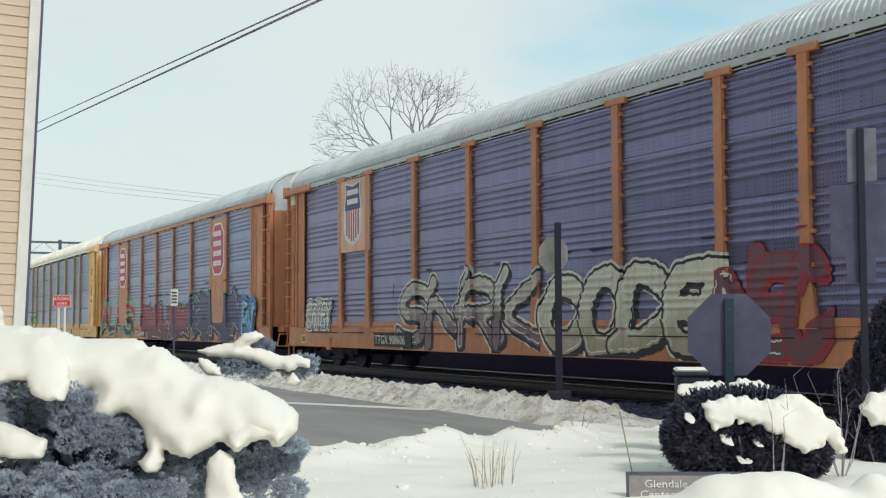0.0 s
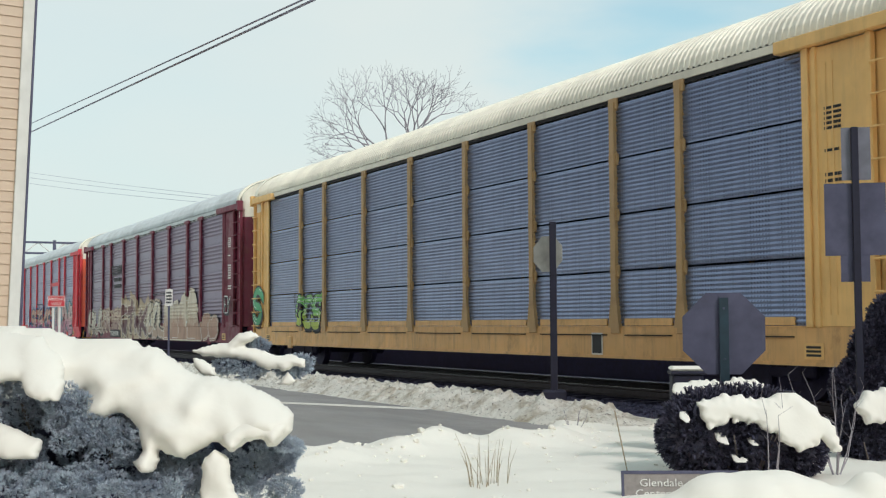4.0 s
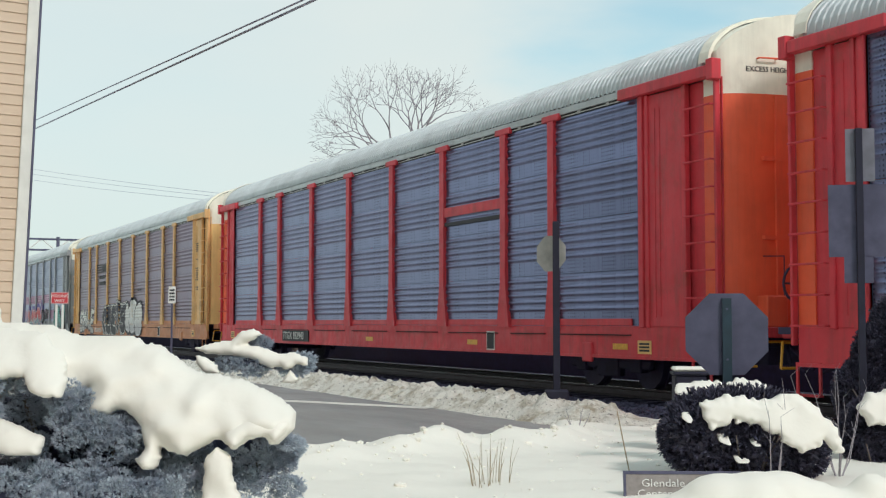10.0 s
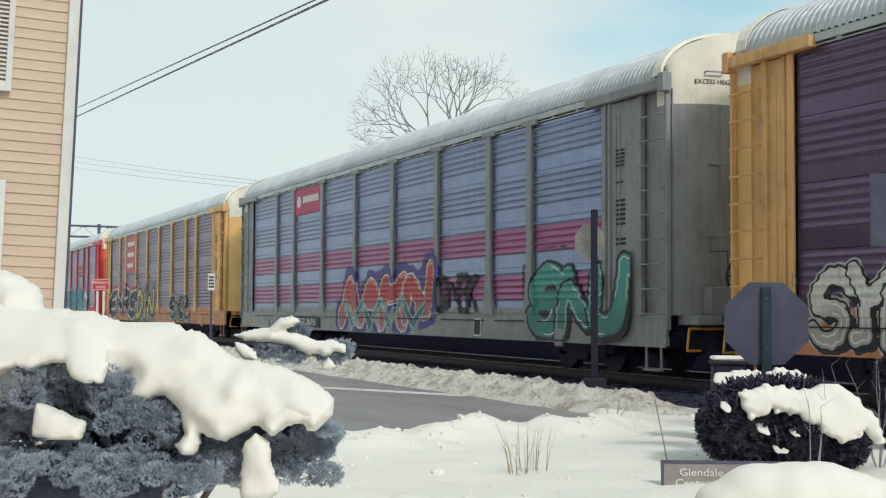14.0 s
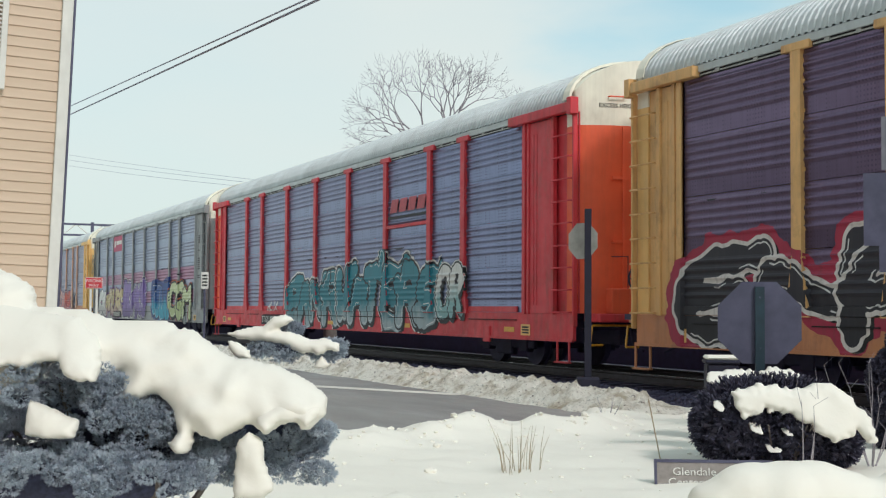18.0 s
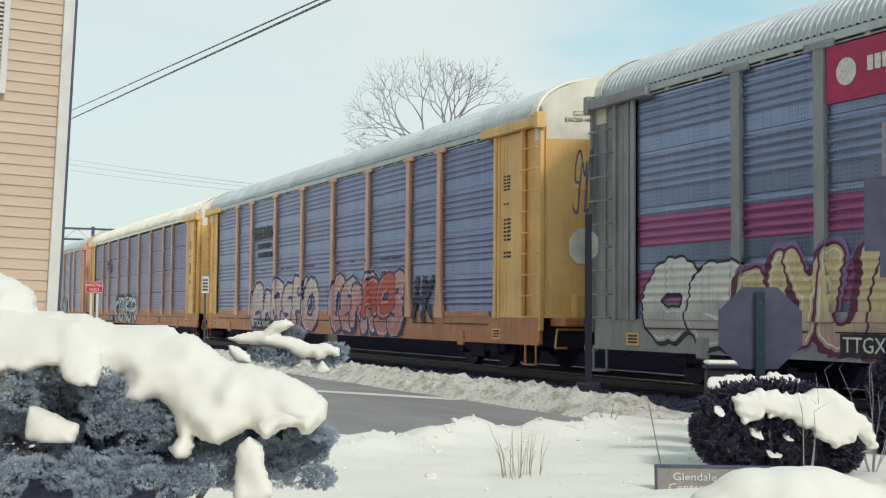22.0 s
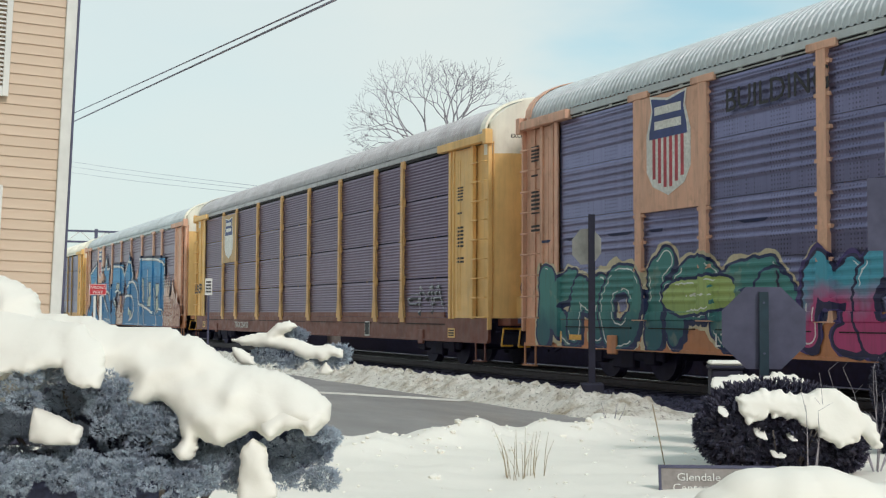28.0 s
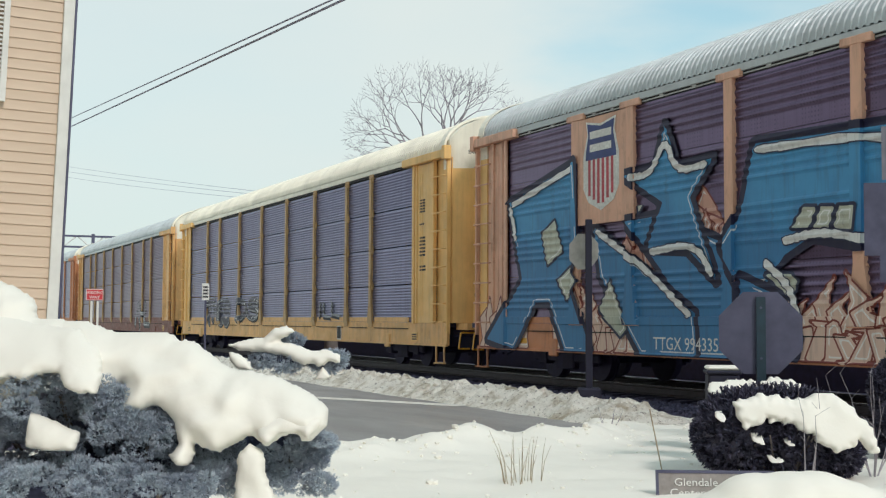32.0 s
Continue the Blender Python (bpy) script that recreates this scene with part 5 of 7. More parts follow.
mark(c, "TTGX 706758", -6.4)
notices(c, 11.9)

# 8: yellow-brown, red placard
c = add(autorack("yellow car carrier with brown screens, red placard and black graffiti", "yellow", "screen_brown", style="cap", door="amber", sill="orange"))
p = plate(c, -6.80, -4.22, 2.98, 4.87, "shield_red", "red placard with white lettering", 0.045)
for i in range(3):
    name_bar(-6.45, -FACE - 0.052, 4.36 - 0.55 * i, 1.9 - 0.2 * i, 0.22, "letter", p)
spray(c, -11.65, -4.05, 0.60, 2.2, "ENRS", K, (0.02, 0.018, 0.03), (0.66, 0.62, 0.60), (0.36, 0.02, 0.06), 0.25, 0.065, 0.16, cloud=0.14, cap=0.127, soft=2, kick=0.8, lap=0.03, seed=81, label="black graffiti letters with pale pink outline", shift=(0.08, -0.06))
spray(c, -3.75, 0.15, 0.60, 2.1, "DIN", (0.50, 0.40, 0.12), (0.55, 0.44, 0.10), K, (0.20, 0.20, 0.24), 0.16, 0.11, 0.22, cloud=0.05, cap=0.092, soft=1, seed=82, label="yellow graffiti letters with black edge on grey")
spray(c, 4.05, 7.55, 0.62, 1.75, "SMUL", K, K, (0.6, 0.6, 0.6), K, 0.17, 0.035, cap=0.127, soft=2, lap=0.04, seed=83, label="black graffiti letters")
notices(c, 11.9)

# 9: red with teal pieces
c = add(autorack("red car carrier with grey screens and teal graffiti", "red", "screen_blue", style="cap", door="brightorange"))
spray(c, -4.12, 0.38, 0.60, 2.25, "EANR", (0.34, 0.42, 0.46), (0.03, 0.21, 0.27), K, (0.66, 0.64, 0.62), 0.24, 0.055, 0.05, cap=0.127, soft=1, kick=1.0, lap=0.04, seed=91, label="teal graffiti letters with a pale edge", turn=0.24)
spray(c, 0.28, 7.18, 0.60, 2.3, "WATERS", (0.36, 0.44, 0.48), (0.03, 0.22, 0.29), K, (0.66, 0.64, 0.62), 0.25, 0.055, 0.05, cap=0.127, soft=1, kick=1.0, lap=0.05, seed=92, label="teal and pale blue graffiti letters", turn=0.26)
spray(c, 7.28, 8.68, 0.9, 2.2, "OR", (0.26, 0.46, 0.48), W, K, W, 0.12, 0.04, 0.03, cap=0.101, soft=2, seed=93, label="small pale graffiti letters")
spray(c, -6.02, -5.02, 1.0, 1.4, "ALIX", W, W, W, W, 0.025, 0.0, soft=1, seed=94, label="small white scrawl", grid=0.02, shift=(0, 0))
q = plate(c, 4.30, 6.75, 3.40, 3.46, "letter_black", "black underline of the red mark", 0.05, name="logo_bar")
for i in range(4):
    part("logo_letter", prism([(4.45 + 0.56 * i, 3.55), (4.90 + 0.56 * i, 3.55), (5.02 + 0.56 * i, 3.88), (4.57 + 0.56 * i, 3.88)], -FACE - 0.05, -FACE - 0.045), "shield_red", c)
plate(c, 4.20, 6.80, 3.16, 3.24, "red", "red cross bar", 0.06, name="cross_bar")
mark(c, "TTGX 953317", -6.7)
reflectors(c)

# 10: grey banded with purple, blue and yellow pieces
c = add(autorack("pale grey car carrier, crimson bands, purple and blue graffiti", "grey", "screen_pale", style="cap", rows_mat=BANDS, door="grey"))
plate(c, -6.75, -4.25, 4.08, 4.87, "crimson", "crimson name placard", 0.045)
name_bar(-5.95, -FACE - 0.052, 4.42, 1.5, 0.20, "letter", c)
part("logo_disc", tube((-6.35, -FACE - 0.052, 4.48), (-6.35, -FACE - 0.047, 4.48), 0.19, None, 20), "letter", c)
spray(c, -11.3, -8.7, 0.62, 2.05, "OE", (0.48, 0.46, 0.46), W, K, K, 0.30, 0.045, cap=0.169, soft=1, kick=0.2, seed=101, label="white graffiti letters", shift=(0.06, -0.05))
spray(c, -8.7, -4.2, 0.62, 2.15, "NYURO", (0.44, 0.30, 0.30), (0.62, 0.52, 0.30), (0.12, 0.02, 0.06), (0.24, 0.16, 0.36), 0.20, 0.045, 0.06, cloud=0.06, cap=0.109, soft=1, kick=0.4, lap=0.05, seed=102, label="cream graffiti letters with maroon shadow", turn=0.3, shift=(-0.14, -0.06))
spray(c, -3.9, 1.6, 0.58, 2.5, "BOAKS", (0.13, 0.085, 0.24), (0.24, 0.16, 0.42), (0.02, 0.012, 0.05), (0.68, 0.66, 0.64), 0.31, 0.05, 0.05, cap=0.144, soft=1, kick=0.0, lap=0.02, seed=103, label="purple block graffiti with white edge", turn=0.25, shift=(0, 0), lean=0.03)
spray(c, 3.1, 6.8, 0.58, 2.2, "VOUE", (0.03, 0.30, 0.44), (0.02, 0.08, 0.28), (0.02, 0.02, 0.08), (0.03, 0.06, 0.24), 0.32, 0.045, 0.16, cloud=0.1, cap=0.169, soft=2, lap=0.04, seed=104, label="blue and teal graffiti letters", turn=0.45)
spray(c, 6.9, 10.7, 0.62, 2.2, "CGM", (0.40, 0.46, 0.22), (0.55, 0.60, 0.36), K, (0.55, 0.14, 0.05), 0.20, 0.09, 0.04, cap=0.109, soft=2, lap=0.02, seed=105, label="pale green graffiti with black and orange edge")
spray(c, -13.4, -12.7, 3.0, 4.2, "SMO", INK, INK, INK, INK, 0.025, 0.0, soft=2, seed=106, label="thin blue scrawl on the end bay", grid=0.02, shift=(0, 0))
mark(c, "TTGX 707247", -6.45)
notices(c, 12.0)

# 11: orange posts, blue-grey screens, red and white pieces
c = add(autorack("orange car carrier, blue-grey screens, red and white graffiti", "amber", "screen_blue", style="cap", sill="orange", trim="salmon", door="amber"))
striped_logo(c, -6.75, 3.65, 2.2)
spray(c, -6.76, -0.16, 0.60, 2.2, "BARSHO", (0.60, 0.27, 0.28), (0.64, 0.50, 0.46), (0.018, 0.025, 0.17), (0.60, 0.56, 0.52), 0.20, 0.10, 0.03, cap=0.119, soft=1, kick=0.4, lap=0.04, blot=0.35, seed=111, label="white and orange graffiti with dark blue outline", turn=0.25)
spray(c, 1.24, 6.44, 0.60, 2.2, "CENROS", (0.52, 0.20, 0.20), (0.58, 0.32, 0.30), (0.018, 0.025, 0.15), (0.62, 0.58, 0.54), 0.21, 0.08, 0.025, cap=0.127, soft=1, kick=0.4, lap=0.04, blot=0.3, seed=112, label="red and pink graffiti with dark outline")
spray(c, 3.84, 5.84, 1.0, 2.15, "RO", (0.45, 0.06, 0.05), (0.52, 0.09, 0.06), (0.02, 0.015, 0.09), K, 0.24, 0.05, cap=0.169, soft=2, seed=114, label="red bubble letters", shift=(0, 0))
spray(c, 7.24, 8.34, 1.0, 2.1, "HK", INK, INK, INK, INK, 0.04, 0.0, seed=113, label="thin dark blue tag", grid=0.025)
mark(c, "TTGX 710107", -6.35)
notices(c, 11.9)

# 12: yellow, cream roof, small black and white piece
c = add(autorack("yellow car carrier with cream roof and small white graffiti", "amber", "screen_dark", roof="roof_cream", style="old", sill="orange", trim="salmon", chords="roof_cream"))
mark(c, "TTGX 254876", -7.1)
spray(c, -4.75, 0.7, 0.60, 1.9, "KOKER", (0.46, 0.48, 0.50), (0.64, 0.63, 0.60), K, (0.02, 0.06, 0.12), 0.095, 0.075, 0.05, cloud=0.08, cap=0.076, soft=2, kick=1.0, lap=0.09, seed=121, label="interlaced cream graffiti with black edge and blue glow")
spray(c, -7.4, -6.0, 3.3, 3.85, "FW", (0.24, 0.07, 0.13), (0.24, 0.07, 0.13), K, K, 0.05, 0.0, seed=122, label="small red tag")
notices(c, 11.9)

# 13: shield emblem, slogan, green and pink pieces
c = add(autorack("orange car carrier with shield emblem, slogan and green and pink graffiti", "salmon", "screen_dark", style="caplug", tip="salmon", sill="orange", trim="salmon", chords="roof_grey"))
plate(c, -8.85, -6.75, 2.90, 4.86, "salmon", "salmon-coloured emblem panel")
shield(c, -7.8, 4.02, 1.15, 1.65)
words(c, "BUILDING", -6.3, 4.30, 0.52, "letter_black", 0.062, "dark blue slogan lettering")
words(c, "AMERICA", -3.0, 4.30, 0.52, "letter_black", 0.062, "dark blue slogan lettering")
spray(c, -12.18, -4.58, 0.58, 2.1, "KMOIPEN", (0.015, 0.10, 0.13), (0.05, 0.21, 0.20), (0.01, 0.02, 0.09), (0.56, 0.48, 0.32), 0.24, 0.05, 0.06, cloud=0.10, cap=0.135, soft=2, lap=0.06, blot=0.15, seed=131, label="green and teal graffiti with cream edge", turn=0.35)
spray(c, -8.08, -6.38, 1.15, 1.75, "O", (0.30, 0.40, 0.12), (0.36, 0.46, 0.14), (0.01, 0.02, 0.09), K, 0.22, 0.05, cap=0.253, soft=2, seed=134, label="yellow-green bubble in the graffiti", shift=(0, 0))
spray(c, -4.68, 0.52, 0.60, 2.15, "MORPS", (0.42, 0.05, 0.17), (0.07, 0.32, 0.44), (0.015, 0.012, 0.06), (0.06, 0.04, 0.16), 0.21, 0.05, 0.05, cloud=0.08, cap=0.119, soft=1, kick=0.8, lap=0.05, blot=0.0, seed=132, label="pink and blue graffiti letters", turn=0.52)
spray(c, 0.72, 5.62, 0.60, 1.9, "CTEN", (0.32, 0.31, 0.34), (0.38, 0.37, 0.40), K, (0.60, 0.58, 0.56), 0.30, 0.04, 0.02, cap=0.206, kick=0.0, lean=0.0, jump=0.04, seed=133, label="grey block graffiti with white edge", shift=(0.1, -0.04))
mark(c, "LTTX 715166", -6.6, False)
reflectors(c)
notices(c, -12.6, 3.6)

# 14: brown screens, yellow ribs, pale shield
c = add(autorack("yellow-ribbed car carrier with brown screens and a pale shield emblem", "amber", "screen_brown", roof="roof_worn", style="old", tip="white", sill="rustred", trim="yellow", chords="roof_worn"))
plate(c, -8.85, -6.75, 3.05, 4.80, "tan", "cream-yellow emblem panel")
shield(c, -7.8, 3.96, 1.05, 1.45, True)
spray(c, 9.0, 11.2, 1.2, 1.9, "oMA", (0.35, 0.36, 0.4), (0.35, 0.36, 0.4), K, K, 0.03, 0.0, seed=141, label="thin grey tag", grid=0.025)
spray(c, -12.9, -11.75, 1.95, 2.35, "USEP", K, K, K, K, 0.028, 0.0, soft=1, seed=142, label="black scrawled tag on the end bay", grid=0.02, shift=(0, 0))
mark(c, "TTGX 254132", -6.9, False)
notices(c, 11.9)

# 15: covered by one huge blue piece with flames
c = add(autorack("orange car carrier covered by a huge blue graffiti with flames", "salmon", "screen_brown", style="cap", sill="orange", door="amber"))
plate(c, -8.85, -6.75, 2.9, 4.86, "salmon", "salmon-coloured emblem panel")
shield(c, -7.8, 3.98, 1.10, 1.6)
BLUE, SKY = (0.045, 0.19, 0.40), (0.07, 0.29, 0.54)
PEACH, CHAR = (0.68, 0.49, 0.39), (0.20, 0.04, 0.03)
spray(c, -12.6, 3.8, 0.58, 3.5, "F", PEACH, (0.58, 0.32, 0.24), CHAR, INK, edge=0.03, shift=(0, 0), grid=0.04, seed=151, label="cream and orange flames between the blue letters",
      polys=[[(-5.3, 2.1), (-5.1, 2.9), (-4.86, 3.3), (-4.5, 2.9), (-3.9, 2.1)], [(2.4, 3.1), (3.2, 3.4), (3.1, 2.8), (2.6, 2.7)]] + flames(-12.6, -10.7, 0.6, 1.9, 8, 21, 1.4) + flames(-9.5, -7.9, 0.6, 2.2, 7, 22, 1.4) + flames(-7.9, -6.8, 0.6, 1.3, 5, 26, 1.4) + flames(-5.3, -3.8, 2.1, 3.2, 7, 23, 1.3)
      + flames(-7.0, -6.1, 2.0, 2.9, 4, 25, 1.3) + flames(-3.6, -0.5, 0.6, 2.2, 11, 24, 1.5) + flames(-3.5, -0.6, 0.6, 1.3, 10, 27, 1.2) + flames(2.6, 3.7, 0.6, 1.3, 4, 28))
spray(c, -12.4, 9.6, 0.58, 4.4, "B", BLUE, SKY, (0.008, 0.008, 0.04), INK, edge=0.12, shift=(0, 0), grid=0.05, seed=152, label="huge blue graffiti letters covering the side", turn=0.6,
      polys=[[(-11.4, 3.55), (-8.74, 4.12), (-8.6, 2.5), (-9.0, 1.9), (-8.2, 0.58), (-9.14, 0.58), (-9.74, 1.5), (-10.3, 1.5), (-11.2, 0.58), (-12.3, 0.75), (-10.86, 1.94)], [(-7.0, 2.87), (-5.94, 2.9), (-4.4, 2.38), (-3.9, 1.76), (-3.8, 0.58), (-5.24, 0.58), (-5.4, 1.48)],
             [(-8.1, 2.85), (-5.06, 1.27), (-5.0, 0.58), (-6.58, 0.58), (-7.9, 1.98)], [(-5.84, 4.4), (-5.49, 3.64), (-4.55, 3.7), (-5.17, 3.14), (-4.47, 1.77), (-5.25, 2.3), (-6.37, 2.38), (-5.94, 3.12), (-7.03, 3.67), (-6.17, 3.71)],
             [(-3.53, 3.8), (-0.6, 3.7), (-0.3, 2.8), (-0.6, 2.2), (-1.4, 2.2), (-2.3, 2.35), (-2.9, 2.1), (-3.3, 1.7), (-3.9, 1.7), (-4.37, 2.28), (-3.88, 2.75)], [(-3.9, 1.8), (-3.0, 1.5), (-2.6, 0.9), (-2.7, 0.58), (-3.9, 0.58)],
             [(-0.6, 0.58), (-0.3, 1.6), (0.5, 2.3), (-0.2, 3.1), (1.2, 4.2), (2.1, 3.1), (1.9, 2.9), (3.2, 2.7), (3.8, 1.9), (3.8, 0.58)], [(3.7, 0.58), (3.7, 2.0), (3.2, 2.9), (3.8, 3.6), (4.0, 3.85), (9.5, 3.65), (9.55, 0.58)]])
spray(c, -10.4, 8.6, 0.9, 2.9, "H", (0.30, 0.36, 0.30), (0.50, 0.52, 0.42), INK, K, edge=0.05, shift=(0, 0), grid=0.035, seed=158, label="cream counters of the blue letters", turn=0.1,
      polys=[[(-10.0, 2.84), (-9.53, 3.07), (-9.2, 2.46), (-9.8, 2.22)], [(-9.4, 1.9), (-8.94, 2.14), (-8.65, 1.88), (-9.04, 1.53)], [(-7.9, 1.33), (-7.53, 1.85), (-7.0, 1.0), (-7.2, 0.87)], [(-2.7, 2.48), (-2.45, 2.76), (-2.2, 2.74), (-2.35, 2.46)], [(-2.25, 2.45), (-2.1, 2.74), (-1.85, 2.72), (-1.95, 2.43)], [(-1.85, 2.42), (-1.75, 2.72), (-1.4, 2.7), (-1.45, 2.38)],
             [(-6.72, 3.41), (-6.25, 3.7), (-6.2, 3.45), (-6.63, 3.0)], [(-3.3, 1.84), (-2.72, 1.82), (-2.6, 1.7), (-2.72, 1.45)], [(6.0, 2.6), (6.5, 2.6), (6.5, 2.2), (6.1, 2.0)], [(6.0, 1.9), (6.55, 2.1), (6.6, 1.5), (5.8, 1.5)], [(7.6, 2.5), (8.4, 2.5), (8.1, 2.0), (7.7, 1.9)], [(7.7, 1.8), (8.1, 1.9), (8.3, 1.5), (7.8, 1.2)],
             [(1.0, 1.3), (1.3, 1.5), (2.1, 1.0), (1.4, 0.9)], [(4.5, 2.8), (4.8, 2.8), (4.9, 1.9), (4.6, 1.7)]])
spray(c, -11.8, 9.7, 0.58, 4.4, "L", W, W, INK, INK, 0.055, 0.02, shift=(0, 0), grid=0.03, seed=153, label="white brush lines along the blue letters",
      strokes=[[(-11.2, 3.5), (-8.9, 4.0)], [(-11.3, 3.4), (-11.1, 2.8)], [(-7.95, 2.75), (-6.34, 2.0), (-5.2, 1.25)], [(-6.8, 3.62), (-6.2, 3.62), (-5.84, 4.22), (-5.5, 3.58), (-4.75, 3.62)], [(-6.25, 2.3), (-5.04, 2.4), (-4.6, 1.9)], [(-3.45, 3.7), (-0.7, 3.6), (-0.4, 3.2)], [(-2.85, 2.3), (-2.16, 2.4), (-1.3, 2.25)], [(-3.28, 2.0), (-2.75, 1.65), (-2.6, 1.2)],
               [(-0.3, 3.1), (1.2, 4.1), (2.1, 3.1), (1.8, 2.8)], [(0.6, 2.5), (1.6, 2.8), (2.6, 2.7), (3.5, 2.1), (3.7, 0.8), (3.7, 0.6)], [(0.0, 2.0), (0.8, 2.1), (2.1, 2.0), (2.4, 1.5), (2.2, 1.0), (1.2, 0.8)], [(4.0, 3.8), (9.4, 3.6), (9.5, 2.9), (9.5, 0.9)], [(3.6, 1.7), (5.5, 1.4), (7.1, 1.2)]])
spray(c, 4.0, 9.7, 0.58, 3.3, "l", W, W, INK, INK, 0.045, 0.02, shift=(0, 0), grid=0.03, seed=154, label="thin white brush lines in the blue letters",
      strokes=[[(5.7, 3.2), (5.8, 1.6)], [(4.2, 1.6), (4.9, 1.4), (5.0, 0.6)], [(7.2, 2.4), (7.7, 1.1), (8.0, 0.7), (7.8, 0.6)], [(8.1, 1.2), (8.5, 1.4), (9.2, 1.3), (9.5, 0.8)], [(4.5, 2.9), (4.6, 1.9), (5.0, 1.7)]])
spray(c, 9.6, 12.9, 0.60, 3.1, "W", (0.52, 0.31, 0.23), PEACH, CHAR, K, edge=0.03, shift=(0, 0), seed=157, label="cream and orange painted flames", polys=flames(9.6, 12.9, 0.60, 3.3, 9, 5, 1.7) + flames(9.7, 12.8, 0.60, 2.3, 11, 9, 1.3) + flames(9.7, 12.8, 0.60, 1.4, 12, 13, 1.2), grid=0.03)
mark(c, "TTGX 994335", -6.2)
reflectors(c)

# 16: yellow, cream roof
c = add(autorack("yellow car carrier with cream roof, dark screens and faint tags", "amber", "screen_dark", roof="roof_cream", style="old", tip="white", sill="yellow", trim="tan", chords="roof_cream"))
spray(c, -8.8, -5.5, 0.9, 1.9, "TAGS", (0.06, 0.06, 0.08), (0.09, 0.09, 0.11), (0.3, 0.3, 0.3), K, 0.12, 0.03, soft=2, cap=0.12, seed=161, label="faded dark tag")
spray(c, -4.5, -1.6, 1.1, 1.9, "DS", (0.06, 0.06, 0.08), (0.09, 0.09, 0.11), (0.3, 0.3, 0.3), K, 0.09, 0.03, soft=2, seed=162, label="faded dark tag")
spray(c, 4.3, 6.3, 1.2, 1.7, "ILL", (0.3, 0.31, 0.34), (0.3, 0.31, 0.34), K, K, 0.03, 0.0, seed=163, label="thin pale tag", grid=0.025)
notices(c, 11.9)

# 17, 18: brown and dull, far behind
c = add(autorack("brown car carrier with tan posts and dusty screens", "yellow", "screen_brown", style="old", sill="rustred", trim="tan"))
spray(c, 5.0, 8.5, 0.8, 2.0, "AHL", (0.25, 0.26, 0.28), (0.3, 0.3, 0.32), K, K, 0.09, 0.03, seed=171, label="faded grey tag")
c = add(autorack("dull orange car carrier with grey screens", "orange", "screen_dark", style="cap"))


# ---- the clapboard building ----
def building():
    """Corner block that leans a little; its wall faces the street, +x."""
    b_ = thing("clapboard_house", "tan clapboard house with white corner boards and louvred shutters", "house", pose(-13.4, 1.72, -0.3, 0, 0, 0) @ pose(0, 0, 0, -1.9, 0, 0))
    part("wall", box((-9.0, -11.0, 0.0), (-0.05, -0.02, 9.5)), "siding", b_, "tan clapboard wall")
    for i in range(86):
        z = 0.25 + 0.107 * i
        me = cached("board", lambda: raw([(-0.05, -11.0, 0.0), (-0.018, -11.0, 0.0), (-0.030, -11.0, 0.112), (-0.05, -11.0, 0.112), (-0.05, -0.09, 0.0), (-0.018, -0.09, 0.0), (-0.030, -0.09, 0.112), (-0.05, -0.09, 0.112)],
                                         [(0, 1, 5, 4), (1, 2, 6, 5), (2, 3, 7, 6), (0, 3, 2, 1), (4, 5, 6, 7)]))
        part("clapboard", me, "siding", b_, at=pose(0, 0, z))
    part("corner_board", box((-0.06, -0.09, 0.2), (0.022, 0.02, 9.5), 0.006), "trim_white", b_, "white corner board")
    part("corner_return", box((-0.16, 0.02, 0.2), (0.022, 0.045, 9.5), 0.004), "sign_back", b_, "grey edge of the corner trim")
    part("foundation", box((-9.0, -11.0, -0.6), (-0.02, -0.01, 0.25)), "stone", b_, "grey foundation")
    part("roof", prism([(-9.6, 9.45), (0.5, 9.45), (0.5, 9.6), (-4.5, 12.2), (-9.6, 9.6)], -11.5, 0.5), "roof_worn", b_, "grey shingled roof")
    for z0, z1 in ((3.63, 5.45), (1.1, 2.72)):
        for y in (-1.17, -2.92):
            bm = bmesh.new()
            for a in (y, y + 0.49):
                add_box(bm, (0.012, a, z0), (0.05, a + 0.06, z1), 0.004)
            for b, hh in ((z0, 0.09), ((z0 + z1) / 2 + 0.2, 0.08), (z1 - 0.07, 0.07)):
                add_box(bm, (0.014, y + 0.06, b), (0.046, y + 0.49, b + hh))
            sh = part("shutter", bm, "trim_white", b_, "white louvred shutter")
            k = int((z1 - z0 - 0.16) / 0.045)
            for i in range(k):
                z = z0 + 0.1 + 0.045 * i
                part("louvre", cached(("louvre", y), lambda: raw([(0.012, y + 0.06, 0.0), (0.044, y + 0.06, -0.02), (0.012, y + 0.49, 0.0), (0.044, y + 0.49, -0.02), (0.012, y + 0.06, 0.012), (0.044, y + 0.06, -0.008), (0.012, y + 0.49, 0.012), (0.044, y + 0.49, -0.008)],
                                                                 [(0, 2, 3, 1), (4, 5, 7, 6), (1, 3, 7, 5), (0, 1, 5, 4), (2, 6, 7, 3)])), "trim_white", sh, at=pose(0, 0, z))
        w = part("window", mesh_of(add_box(add_box(add_box(bmesh.new(), (-0.02, -2.37, z0 - 0.06), (0.06, -1.17, z0)), (-0.02, -2.37, z1), (0.04, -1.17, z1 + 0.08)), (-0.02, -1.80, z0), (0.03, -1.74, z1))), "trim_white", b_, "white sash window")
        part("pane", box((-0.03, -2.37, z0), (-0.01, -1.17, z1)), "glass_dark", w)
    return b_


